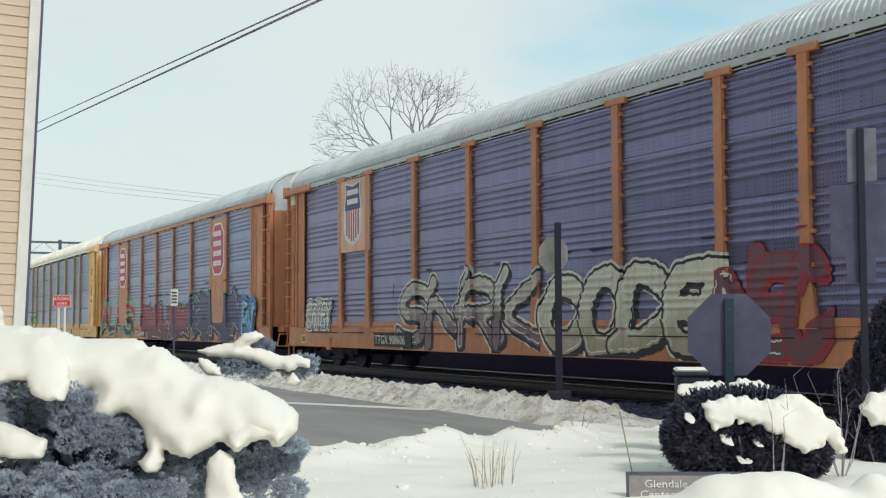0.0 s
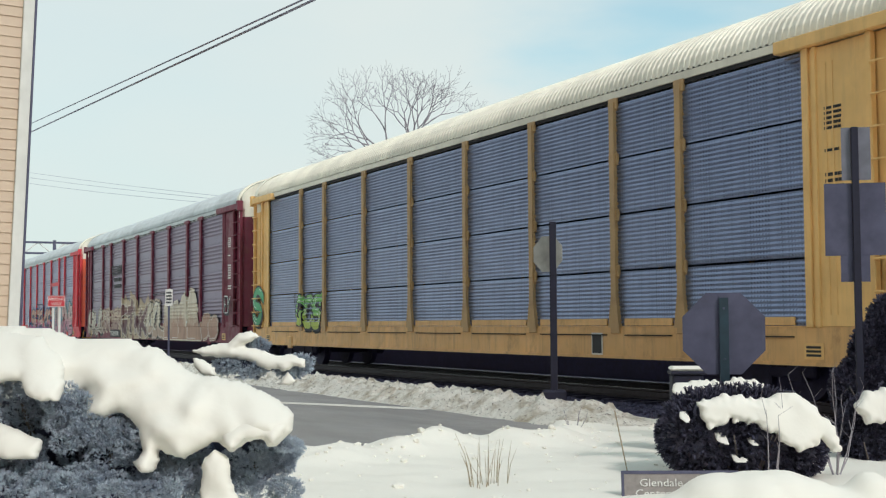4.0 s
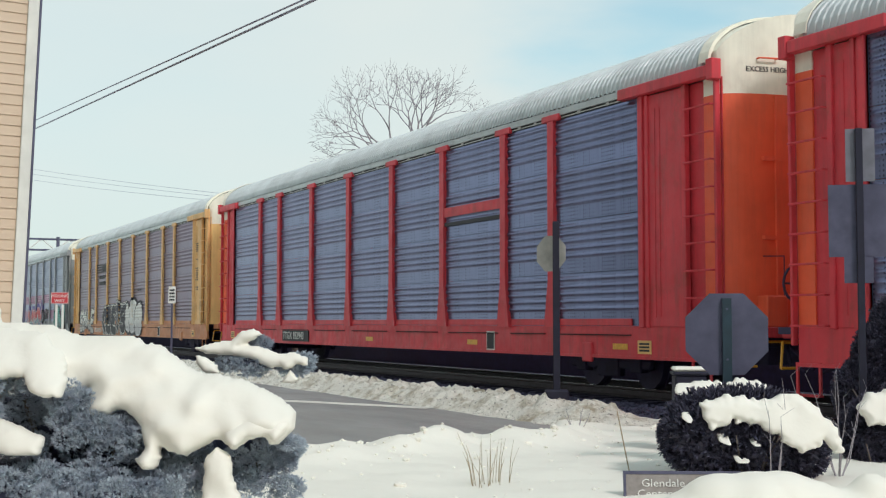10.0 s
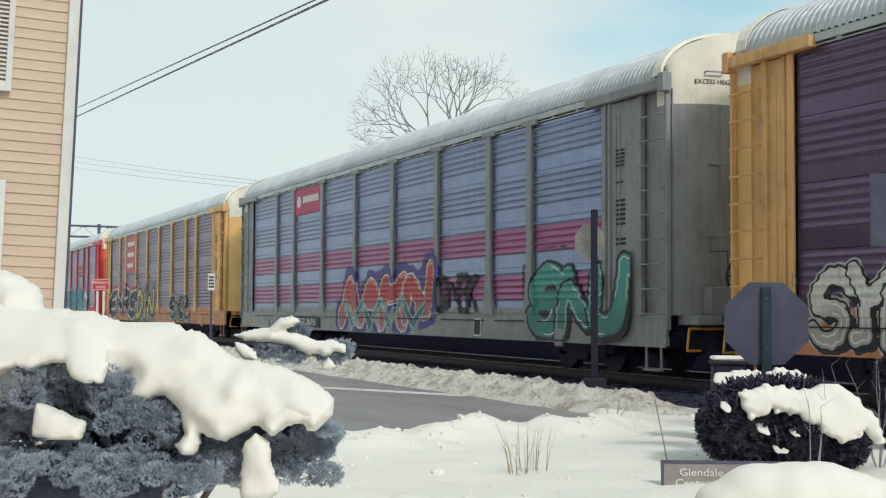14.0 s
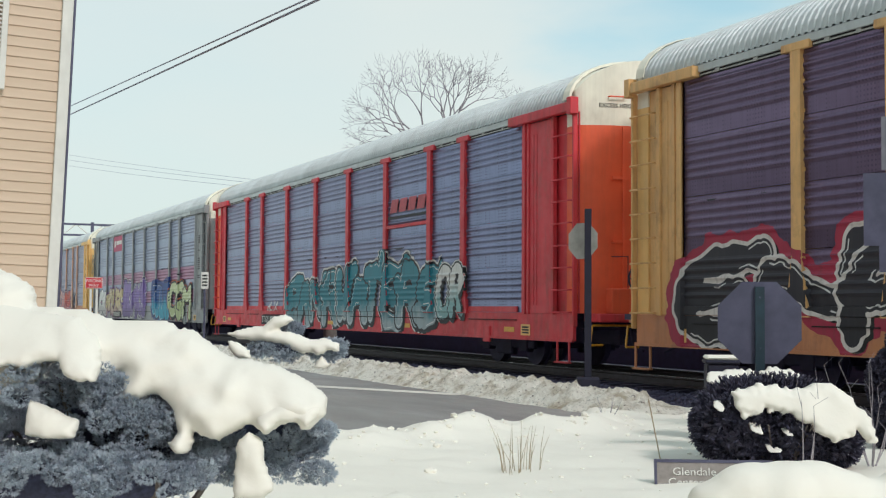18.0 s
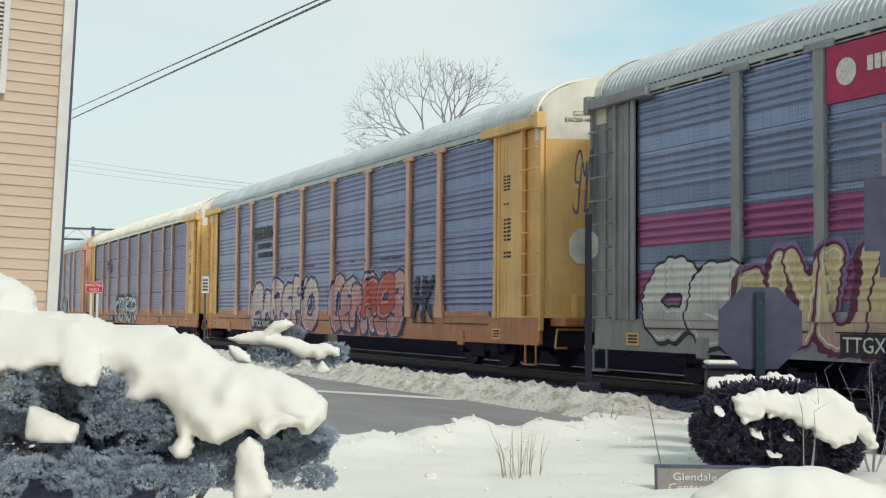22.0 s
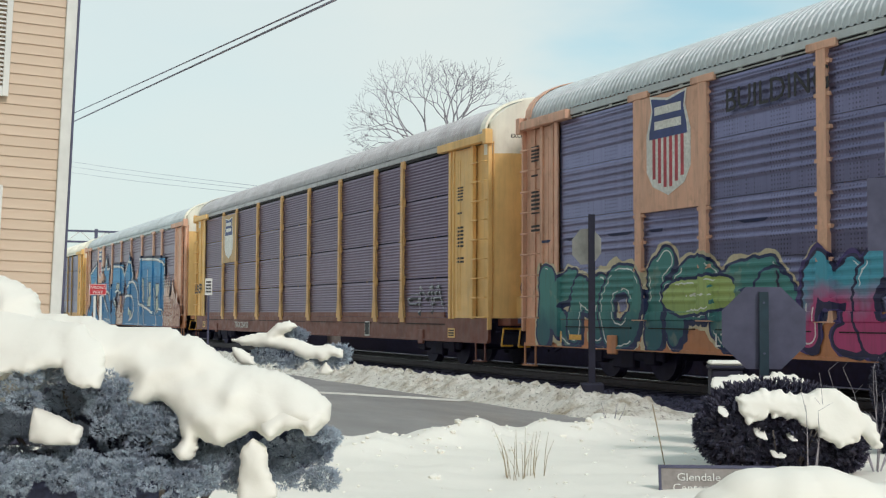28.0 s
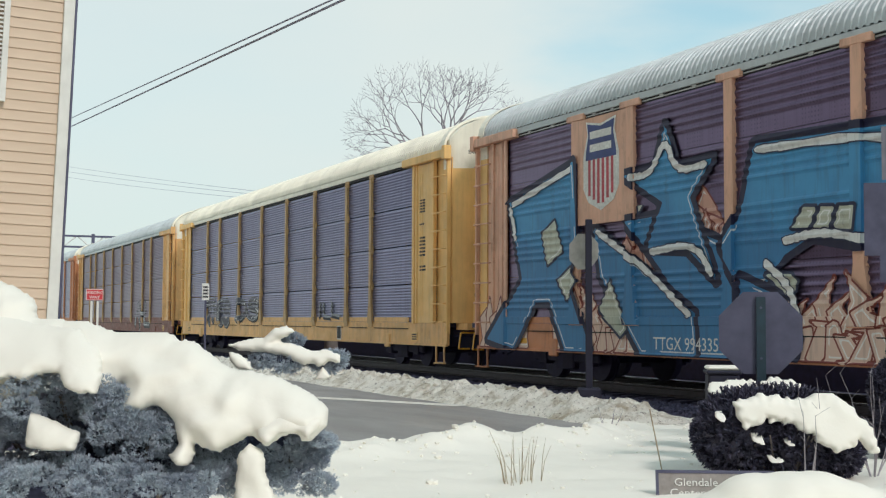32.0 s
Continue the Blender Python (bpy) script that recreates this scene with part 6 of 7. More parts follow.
def dark_glass():
    n = Nodes("dark_window_glass")
    return n.done(n.mix(n.noise(1.0), (0.02, 0.025, 0.03), (0.04, 0.045, 0.05)), 0.06, 0, 0.6)


MAT["glass_dark"] = dark_glass()
building()


# ---- signs ----
def octagon(r):
    return [(r * math.cos(math.pi / 8 + i * math.pi / 4), r * math.sin(math.pi / 8 + i * math.pi / 4)) for i in range(8)]


def sign_posts():
    # back of a stop sign over the shrub
    s = thing("stop_sign", "back of an octagonal stop sign on a dark channel post", "road sign", pose(-9.35, 7.55, -0.35, 0, 0, 58))
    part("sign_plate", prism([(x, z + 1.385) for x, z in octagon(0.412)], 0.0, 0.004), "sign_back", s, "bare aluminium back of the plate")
    bm = bmesh.new()
    add_box(bm, (-0.042, -0.040, 0), (0.042, -0.026, 1.72))
    add_box(bm, (-0.042, -0.026, 0), (-0.034, -0.002, 1.72))
    add_box(bm, (0.034, -0.026, 0), (0.042, -0.002, 1.72))
    part("channel_post", bm, "post_teal", s, "dark green steel channel post")
    for z in (1.15, 1.62):
        part("bolt", tube((0, -0.04, z), (0, -0.025, z), 0.012), "sign_back", s)
    # black post beside the track, a small octagon seen from behind
    s = thing("street_sign", "small octagonal sign on a tall black square post", "road sign", pose(-17.16, 10.45, -0.22, 0, 0, 60))
    part("square_post", box((-0.055, -0.055, 0), (0.055, 0.055, 2.98), 0.008), "post_black", s)
    part("post_footing", box((-0.19, -0.16, -0.1), (0.19, 0.16, 0.30), 0.03), "post_black", s)
    part("sign_plate", prism([(x, z + 2.47) for x, z in octagon(0.31)], 0.062, 0.068), "pale_sheet", s, at=pose(-0.12, 0, 0, 0, 0, -38))
    # three plates on one post
    s = thing("sign_post", "black post carrying three blank plates seen from behind", "road sign", pose(-9.65, 9.53, -0.35, 0, 0, 52))
    part("square_post", box((-0.036, -0.05, 0), (0.036, 0.0, 3.50), 0.006), "post_black", s)
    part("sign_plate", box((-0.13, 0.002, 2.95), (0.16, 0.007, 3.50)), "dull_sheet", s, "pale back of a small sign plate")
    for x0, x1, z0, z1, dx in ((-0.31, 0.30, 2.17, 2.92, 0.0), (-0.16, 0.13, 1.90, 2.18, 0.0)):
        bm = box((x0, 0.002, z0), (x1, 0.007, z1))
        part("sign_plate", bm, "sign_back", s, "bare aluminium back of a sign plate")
    # wrong way
    s = thing("wrong_way_sign", "red wrong way sign with white lettering on two posts", "road sign", pose(-59.64, 9.6, -0.3, 0, 0, 76))
    part("sign_plate", prism([(-0.39, 2.30), (0.39, 2.30), (0.39, 2.82), (-0.39, 2.82)], 0.0, 0.02), "sign_red", s, "red plate with white border")
    part("border", mesh_of(add_box(add_box(add_box(add_box(bmesh.new(), (-0.38, -0.006, 2.31), (0.38, -0.002, 2.33)), (-0.38, -0.006, 2.79), (0.38, -0.002, 2.81)), (-0.38, -0.006, 2.33), (-0.36, -0.002, 2.79)), (0.36, -0.006, 2.33), (0.38, -0.002, 2.79))), "letter", s)
    for text, z in (("WRONG", 2.585), ("WAY", 2.37)):
        part("lettering", lettering(text, 0.205, 0.003, "CENTER"), "letter", s, at=pose(0, -0.006, z))
    for x in (-0.14, 0.14):
        part("post", box((x - 0.05, 0.02, 0), (x + 0.05, 0.07, 2.26)), "trim_white", s)
    # small plate on a thin post
    s = thing("parking_sign", "small white sign on a thin steel post", "road sign", pose(-38.43, 9.55, -0.25, 0, 0, 74))
    part("post", box((-0.03, 0.0, 0), (0.03, 0.03, 2.45)), "sign_back", s)
    part("sign_plate", prism([(-0.11, 1.98), (0.11, 1.98), (0.11, 2.5), (-0.11, 2.5)], -0.008, 0.0), "letter", s)
    part("lettering", bars(4, 0.16, 0.4, 8), "letter_black", s, at=pose(-0.08, -0.012, 2.04))
    # bronze place sign half under snow
    s = thing("plaque_sign", "low bronze-grey plaque half buried in snow, white lettering", "plaque", pose(-7.93, 5.78, -0.42, -12, 0, 62))
    part("plate", box((-0.30, -0.015, 0.0), (0.60, 0.015, 0.42), 0.006), "bronze", s)
    part("rim", mesh_of(add_box(add_box(bmesh.new(), (-0.30, -0.02, 0.40), (0.60, 0.018, 0.425)), (-0.30, -0.02, 0.0), (-0.28, 0.018, 0.40))), "sign_back", s)
    part("lettering", lettering("Glendale", 0.084, 0.003), "letter", s, at=pose(-0.165, -0.02, 0.305) @ Matrix.Diagonal((1.12, 1, 1, 1)))
    part("lettering", lettering("Centennial", 0.084, 0.003), "letter", s, at=pose(-0.20, -0.02, 0.225) @ Matrix.Diagonal((1.12, 1, 1, 1)))


sign_posts()


# ---- snow and shrubs ----
# Plants by the viewer are laid out in their own frame: x to the side, y away from the street's corner, z up.
FACING = 63.7


def stand(depth):
    a = radians(FACING)
    return pose(-math.sin(a) * depth, math.cos(a) * depth, 0, 0, 0, FACING)


def snow_blob(name, balls, label, parent, voxel=0.03, rough=0.02, scale=0.16, soften=18):
    """Soft snow: overlapping rounded lumps fused into one skin."""
    bm = bmesh.new()
    for (x, y, z), (a, b, c) in balls:
        bmesh.ops.create_icosphere(bm, subdivisions=3, radius=1, matrix=Matrix.Translation((x, y, z)) @ Matrix.Diagonal((a, b, c, 1)))
    ob = part(name, mesh_of(bm, name, True), "snow", parent, label)
    r = ob.modifiers.new("fuse", "REMESH")
    r.mode, r.voxel_size, r.use_smooth_shade = "VOXEL", voxel, True
    s = ob.modifiers.new("soften", "SMOOTH")
    s.factor, s.iterations = 0.5, soften
    tx = bpy.data.textures.new("snow_lumps", "CLOUDS")
    tx.noise_scale = scale
    d = ob.modifiers.new("lumps", "DISPLACE")
    d.texture, d.strength, d.texture_coords = tx, rough, "LOCAL"
    return ob


def lumps_of(rows, k, x0, z0):
    """Rows of (side, down, half width, half height, depth) in a unit of k metres, as balls."""
    return [((x0 + k * a, e, z0 - k * b), (k * c * 1.06, k * c, k * d * 1.04)) for a, b, c, d, e in rows]


def drape(name, outline, k, x0, z0, back, front, swell, label, parent, cell=4.0, seed=1, soften=7, rag=1.0):
    """A sheet of snow lying over a bush: thick in the middle, rounded to a ragged hem; its top lies back, its foot hangs forward."""
    pts = [np.array(p, float) for p in outline]
    lo, hi = np.min(pts, 0) - cell, np.max(pts, 0) + cell
    a, b = np.meshgrid(np.arange(lo[0], hi[0], cell), np.arange(lo[1], hi[1], cell), indexing="ij")
    wob = rag * (4.0 * lumps(a, b, 26.0, seed) + 3.5 * lumps(a, b, 11.0, seed + 1))      # uneven hem
    dist, inside = np.full(a.shape, 1e3), np.zeros(a.shape, bool)
    for p, q in zip(pts, pts[1:] + pts[:1]):
        u = q - p
        t = np.clip(((a - p[0]) * u[0] + (b - p[1]) * u[1]) / (u @ u), 0, 1)
        dist = np.minimum(dist, np.hypot(a - p[0] - t * u[0], b - p[1] - t * u[1]))
        inside ^= ((p[1] > b) != (q[1] > b)) & (a < u[0] * (b - p[1]) / (u[1] + 1e-9) + p[0])
    d = np.where(inside, dist, -dist) + wob * min(1.0, cell / 4) + 1.6 * cell
    ok = d > 0
    r = swell / k
    h = swell * np.sqrt(np.clip(1 - (1 - np.clip(d / r, 0, 1)) ** 2, 0, 1)) * (1 + 0.30 * lumps(a, b, 38.0, seed + 2)) + 0.004
    y0 = back + (front - back) * (b - lo[1]) / (hi[1] - lo[1])
    n = a.size
    v = np.concatenate([np.stack([x0 + k * a, y0 - h, z0 - k * b], -1).reshape(-1, 3), np.stack([x0 + k * a, y0 + h * 0.6, z0 - k * b], -1).reshape(-1, 3)])
    i = np.arange(n).reshape(a.shape)
    full = ok[:-1, :-1] & ok[1:, :-1] & ok[1:, 1:] & ok[:-1, 1:]
    q = np.stack([i[:-1, :-1], i[:-1, 1:], i[1:, 1:], i[1:, :-1]], -1)[full]
    faces = [q, q[:, ::-1] + n]
    pad = np.pad(full, 1)
    for di, dj, e0, e1 in ((-1, 0, (0, 0), (0, 1)), (1, 0, (1, 1), (1, 0)), (0, -1, (1, 0), (0, 0)), (0, 1, (0, 1), (1, 1))):
        rim = full & ~pad[1 + di:pad.shape[0] - 1 + di, 1 + dj:pad.shape[1] - 1 + dj]
        I, J = np.nonzero(rim)
        p, w = i[I + e0[0], J + e0[1]], i[I + e1[0], J + e1[1]]
        faces.append(np.stack([w, p, p + n, w + n], -1))
    f = np.concatenate(faces)
    used, f = np.unique(f, return_inverse=True)
    bm = bmesh.new()
    bm.from_mesh(raw(v[used], f.reshape(-1, 4)))
    bmesh.ops.recalc_face_normals(bm, faces=bm.faces)
    ob = part(name, mesh_of(bm, name, True), "snow", parent, label)
    m = ob.modifiers.new("soften", "SMOOTH")
    m.factor, m.iterations = 0.5, soften
    return ob


def crumb(a, b, w, h):
    """Outline of a small uneven clump."""
    return [(a + w * (1 + 0.25 * math.sin(3 * i + a)) * math.cos(i * 0.698), b + h * (1 + 0.25 * math.cos(2 * i + b)) * math.sin(i * 0.698)) for i in range(9)]


def ragged(rows, seed, n=7):
    """Breaks the rim of each lump into small drips and crumbs."""
    rnd = random.Random(seed)
    got = []
    for a, b, c, d, e in rows:
        got.append((a, b, c * 0.93, d * 0.86, e))
        for i in range(n):
            q = rnd.uniform(-0.3, 3.44)
            r = rnd.uniform(0.14, 0.36) * min(c, d) + 2
            got.append((a + c * rnd.uniform(0.75, 1.0) * math.cos(q), b + d * rnd.uniform(0.7, 1.0) * math.sin(q), r * rnd.uniform(0.8, 1.5), r, e - 0.02))
    return got


def sprigs(regions, size, count, seed, blades=9, width=0.10, up=0.15):
    """Puffs of needles: short blades round many twig ends on the skins of the regions."""
    rnd = np.random.RandomState(seed)
    area = np.array([a * c for (_, (a, b, c)) in regions])
    pick = rnd.choice(len(regions), count, p=area / area.sum())
    v, f = np.zeros((count * blades * 4, 3)), np.arange(count * blades * 4).reshape(-1, 4)
    n = 0
    for i in pick:
        p, r = np.array(regions[i][0]), np.array(regions[i][1])
        u = rnd.normal(0, 1, 3)
        u /= np.linalg.norm(u)
        c = p + u * r * rnd.uniform(0.80, 1.05)
        out = u + np.array((0, -0.2, up))
        L = size * rnd.uniform(0.6, 1.4)
        for k in range(blades):
            d = out * 1.0 + rnd.normal(0, 0.45, 3)
            d /= np.linalg.norm(d)
            s = np.cross(d, rnd.normal(0, 1, 3))
            s *= L * width / (np.linalg.norm(s) + 1e-6)
            v[n:n + 4] = c - s, c + s, c + d * L + s * 0.4, c + d * L - s * 0.4
            n += 4
    return raw(v, f)


def puffs(rows, k, x0, z0, seed, per=9, spread=0.5):
    """Breaks large foliage shelves into small overlapping puffs."""
    rnd = random.Random(seed)
    got = []
    for a, b, c, d, e in rows:
        for i in range(int(per * c * d / 1200) + 4):
            u, w = rnd.uniform(-1, 1), rnd.uniform(-1, 1)
            r = rnd.uniform(13, 25)
            got.append(((x0 + k * (a + u * c * 0.9), e + k * c * rnd.uniform(-0.5, 0.3), z0 - k * (b + w * d * 0.9)), (k * r * 1.25, k * r, k * r * 0.8)))
    return got


def boughs(t, regions, material):
    for (x, y, z), (a, b, c) in regions:
        bm = bmesh.new()
        bmesh.ops.create_icosphere(bm, subdivisions=2, radius=1, matrix=Matrix.Translation((x, y, z)) @ Matrix.Diagonal((a, b, c, 1)))
        part("inner_bough", mesh_of(bm, "bough", True), material, t)


def evergreen():
    """Spreading blue-green evergreen, its shelves of foliage under deep snow."""
    t = thing("snowy_evergreen", "spreading blue-green evergreen shrub under deep snow", "shrub", stand(5.5))
    k, x0, z0 = 0.002484, -0.002484 * 784, 1.14 + 0.002484 * 575
    shelves = [(40, 712, 130, 36, 0.02), (205, 768, 85, 44, 0.0), (-60, 800, 150, 80, 0.15), (40, 858, 170, 40, -0.12), (235, 862, 110, 34, -0.08), (335, 838, 70, 46, 0.05), (455, 830, 60, 52, 0.10), (480, 800, 34, 36, 0.15), (150, 800, 130, 40, 0.25)]
    arm = [(420, 662, 90, 12, 0.74), (402, 615, 18, 8, 0.74), (492, 660, 16, 14, 0.74)]
    regions = puffs(shelves, k, x0, z0, 3, 6) + [(p, tuple(0.62 * q for q in r)) for p, r in puffs(arm, k, x0, z0, 4, 30)]
    tagged(part("foliage", sprigs(regions, 0.015, 60000, 7, 6, 0.09, 0.35), "needles", t, "blue-green needle clumps"), kind="stuff")
    # solid dark cores, coloured like the shade in the gaps between puffs
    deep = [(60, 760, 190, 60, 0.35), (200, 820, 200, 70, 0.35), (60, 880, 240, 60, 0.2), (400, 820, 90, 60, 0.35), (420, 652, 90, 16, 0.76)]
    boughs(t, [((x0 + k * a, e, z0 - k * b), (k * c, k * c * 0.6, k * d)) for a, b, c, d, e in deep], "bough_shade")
    for a, b, c, d, e in shelves:
        part("stem", tube((x0 + k * 120, 0.45, -0.25), (x0 + k * a, e, z0 - k * b), 0.03, 0.012, 6), "bark", t)
    hem = [(-190, 508), (-125, 506), (-92, 518), (-54, 542), (-38, 578), (57, 582), (115, 602), (221, 604), (230, 615), (270, 621), (305, 646), (345, 671), (379, 671), (437, 684), (489, 707), (520, 738), (517, 758), (497, 781), (483, 781), (474, 770), (443, 773), (422, 793), (397, 773), (368, 784), (339, 801), (293, 787), (290, 819), (273, 826), (256, 810), (276, 793), (261, 767), (241, 738), (213, 724), (198, 735), (164, 735), (158, 689), (135, 689), (132, 707), (115, 707), (69, 695), (60, 666), (34, 669), (6, 681), (-4, 716), (-60, 730), (-170, 765)]
    drape("snow_cover", hem, k, x0, z0, 0.36, -0.16, 0.15, "thick soft snow draped over the boughs", t, 4.0, 61)
    drape("snow_lobe", [(-120, 560), (-30, 585), (62, 596), (112, 636), (132, 680), (126, 700), (108, 703), (72, 690), (58, 664), (30, 668), (2, 680), (-30, 676), (-110, 700)], k, x0, z0, 0.20, -0.20, 0.10, "rounded lobe of snow on the boughs", t, 3.0, 67)
    drape("snow_lobe", [(402, 700), (440, 690), (489, 712), (516, 740), (513, 756), (496, 776), (478, 766), (446, 768), (424, 786), (408, 772), (398, 736)], k, x0, z0, 0.08, -0.18, 0.08, "rounded lobe of snow at the tip of the boughs", t, 3.0, 68)
    drape("snow_lump", [(11, 738), (63, 758), (99, 773), (95, 798), (50, 800), (14, 793)], k, x0, z0, -0.12, -0.20, 0.06, "clump of snow caught in the boughs", t, 2.5, 62)
    drape("snow_lump", [(372, 806), (392, 790), (412, 800), (418, 815), (416, 835), (424, 853), (437, 885), (420, 900), (370, 900), (372, 860), (374, 832)], k, x0, z0, -0.14, -0.16, 0.05, "clump of snow at the foot of the boughs", t, 2.5, 63)
    drape("snow_cover", [(290, 626), (322, 617), (359, 613), (379, 594), (402, 588), (417, 599), (402, 609), (384, 613), (374, 621), (414, 624), (454, 638), (489, 637), (511, 647), (512, 660), (489, 656), (471, 668), (460, 658), (437, 662), (402, 645), (356, 638), (313, 636)], k, x0, z0, 0.70, 0.64, 0.05, "snow on a low outer branch", t, 2.5, 64)
    drape("snow_lump", [(305, 640), (320, 642), (345, 658), (348, 672), (325, 668), (310, 655)], k, x0, z0, 0.50, 0.46, 0.04, "clump of snow behind the drape", t, 2.5, 66)
    drape("snow_lump", [(478, 669), (493, 686), (480, 692), (464, 691)], k, x0, z0, 0.64, 0.62, 0.02, "crumb of snow on the outer branch", t, 1.6, 65, 4)


def shrub(depth, mid, low, rows, snow, seed, name="round_shrub", label="dark clipped shrub capped with snow"):
    """rows: leafy regions, snow: groups of lumps; both in units of one part in 2214 of the depth."""
    t = thing(name, label, "shrub", stand(depth), "shrubs by the lane")
    k = depth / 2214
    x0, z0 = -k * 784, 1.14 + k * 575
    regions = [((x0 + k * a, e, z0 - k * b), (k * c, k * c * 0.9, k * d)) for a, b, c, d, e in rows]
    tagged(part("leaves", sprigs(regions, 0.046, 7500, seed, 6, 0.17), "boxwood", t, "small dark leaves"), kind="stuff")
    boughs(t, [(p, tuple(0.86 * q for q in r)) for p, r in regions], "boxwood")
    rnd = random.Random(seed)
    for i in range(9):
        a = rnd.uniform(0, 6.28)
        part("stem", tube((x0 + k * mid + 0.1 * math.cos(a), 0.1 * math.sin(a), z0 - k * (low + 30)), (x0 + k * mid + 0.5 * math.cos(a), 0.5 * math.sin(a), z0 - k * (low - 70)), 0.012, 0.006, 5), "bark", t)
    for i, (y, swell, g) in enumerate(snow):
        drape("snow_cap", g, k, x0, z0, y + 0.12, y - 0.06, swell * 0.62, "ragged snow lying on the shrub", t, 1.8, seed + i, 2, 4.5)


evergreen()
shrub(11.0, 1310, 835, [(1250, 770, 88, 75, 0.0), (1330, 775, 95, 75, 0.0), (1395, 790, 58, 60, 0.0), (1310, 735, 110, 45, 0.25)],
      [(0.25, 0.08, [(1198, 700), (1212, 688), (1252, 680), (1284, 684), (1278, 697), (1232, 704)]), (0.28, 0.08, [(1294, 683), (1332, 676), (1364, 688), (1360, 701), (1322, 699)]),
       (-0.40, 0.14, [(1219, 712), (1262, 702), (1302, 705), (1342, 708), (1362, 698), (1394, 702), (1424, 730), (1440, 752), (1452, 786), (1438, 792), (1422, 766), (1404, 786), (1384, 792), (1358, 780), (1346, 760), (1332, 764), (1312, 748), (1286, 746), (1270, 742), (1252, 750), (1238, 752), (1226, 732)]),
       (-0.44, 0.04, crumb(1254, 772, 8, 7)), (-0.36, 0.04, crumb(1195, 736, 6, 6)), (-0.46, 0.03, crumb(1283, 805, 9, 4)), (-0.45, 0.03, crumb(1307, 777, 6, 5))], 21)
shrub(12.4, 1550, 850, [(1545, 775, 62, 72, 0.0), (1610, 770, 70, 80, 0.0)], [(-0.36, 0.14, [(1490, 722), (1510, 700), (1545, 690), (1600, 690), (1620, 740), (1590, 770), (1560, 748), (1530, 742), (1508, 748)])], 22)
shrub(13.6, 1575, 760, [(1560, 640, 40, 60, 0.3), (1545, 700, 60, 60, 0.3), (1590, 600, 40, 70, 0.3)], [], 23, "dark_evergreen", "dark narrow evergreen behind the sign post")

mound = thing("snow_mound", "smooth mound of shovelled snow", "snow", stand(8.6))
kk = 8.6 / 2214
snow_blob("mound_body", lumps_of([(1215, 905, 60, 38, 0.0), (1262, 900, 70, 62, 0.0), (1320, 905, 80, 68, 0.0), (1375, 905, 70, 70, 0.0), (1420, 915, 70, 66, 0.0), (1470, 925, 70, 60, 0.0), (1530, 915, 50, 78, 0.0), (1590, 915, 60, 60, 0.0)], kk, -kk * 784, 1.14 + kk * 575), "rounded heap of snow", mound, 0.03, 0.03, 0.25)


def twigs(x, y, h, spread, seed, name="bare_twigs", label="thin leafless twigs rising from the snow", n=7):
    rnd = random.Random(seed)
    t = thing(name, label, "shrub", pose(x, y, -0.22))
    for i in range(n):
        bm = bmesh.new()
        a = rnd.uniform(0, 6.28)
        p = Vector((0.03 * math.cos(a), 0.03 * math.sin(a), 0))
        d = Vector((math.cos(a) * spread, math.sin(a) * spread, h)) * rnd.uniform(0.7, 1.1) / 4
        r = 0.008
        for k in range(4):
            q = p + d + Vector((rnd.uniform(-1, 1), rnd.uniform(-1, 1), 0)) * h * 0.04
            add_tube(bm, p, q, r, r * 0.7, 5)
            if k > 0:
                add_tube(bm, q, q + Vector((rnd.uniform(-1, 1), rnd.uniform(-1, 1), 0.8)) * h * 0.13, r * 0.6, r * 0.3, 4)
            p, r = q, r * 0.7
        part("twig", bm, "twig", t)


twigs(-8.45, 8.05, 0.85, 0.35, 3)
twigs(-8.6, 7.65, 0.6, 0.3, 4)
twigs(-8.2, 7.1, 0.75, 0.12, 5, n=3)
twigs(-13.0, 8.2, 0.3, 0.15, 6, "dry_weed", "few dry weed stalks in the snow", 5)


def grass_clump(x, y, n, h, seed):
    rnd = random.Random(seed)
    t = thing("dry_grass", "tuft of dry tan ornamental grass in the snow", "grass", pose(x, y, -0.24))
    bm = bmesh.new()
    for i in range(n):
        a, s = rnd.uniform(0, 6.28), rnd.uniform(0.02, 0.13)
        p = Vector((rnd.uniform(-0.17, 0.17), rnd.uniform(-0.17, 0.17), 0))
        a = math.atan2(p.y, p.x) + rnd.uniform(-0.7, 0.7)
        hh = h * rnd.uniform(0.45, 1.0)
        m = p + Vector((math.cos(a) * s * 0.4, math.sin(a) * s * 0.4, hh * 0.6))
        e = m + Vector((math.cos(a) * s * 0.7, math.sin(a) * s * 0.7, hh * 0.4))
        add_tube(bm, p, m, 0.0035, 0.003, 4)
        add_tube(bm, m, e, 0.003, 0.001, 4)
    tagged(part("blades", bm, "straw", t), kind="stuff")


grass_clump(-9.34, 5.02, 24, 0.46, 8)
grass_clump(-12.2, 6.95, 16, 0.2, 9)

stake = thing("marker_stake", "thin tan marker stake leaning in the snow", "stake", pose(-9.47, 6.55, -0.3, 0, 0, 62) @ pose(0, 0, 0, 0, -11, 0))
part("rod", tube((0, 0, 0), (0, 0, 0.66), 0.006), "straw", stake)

bin_ = thing("litter_bin", "dark square litter bin with snow on its lid", "bin", pose(-10.6, 8.06, -0.3, 0, 0, 60))
part("body", box((-0.16, -0.16, 0), (0.16, 0.16, 0.90), 0.02), "post_black", bin_)
part("lid", box((-0.18, -0.18, 0.90), (0.18, 0.18, 0.94), 0.015), "post_black", bin_)
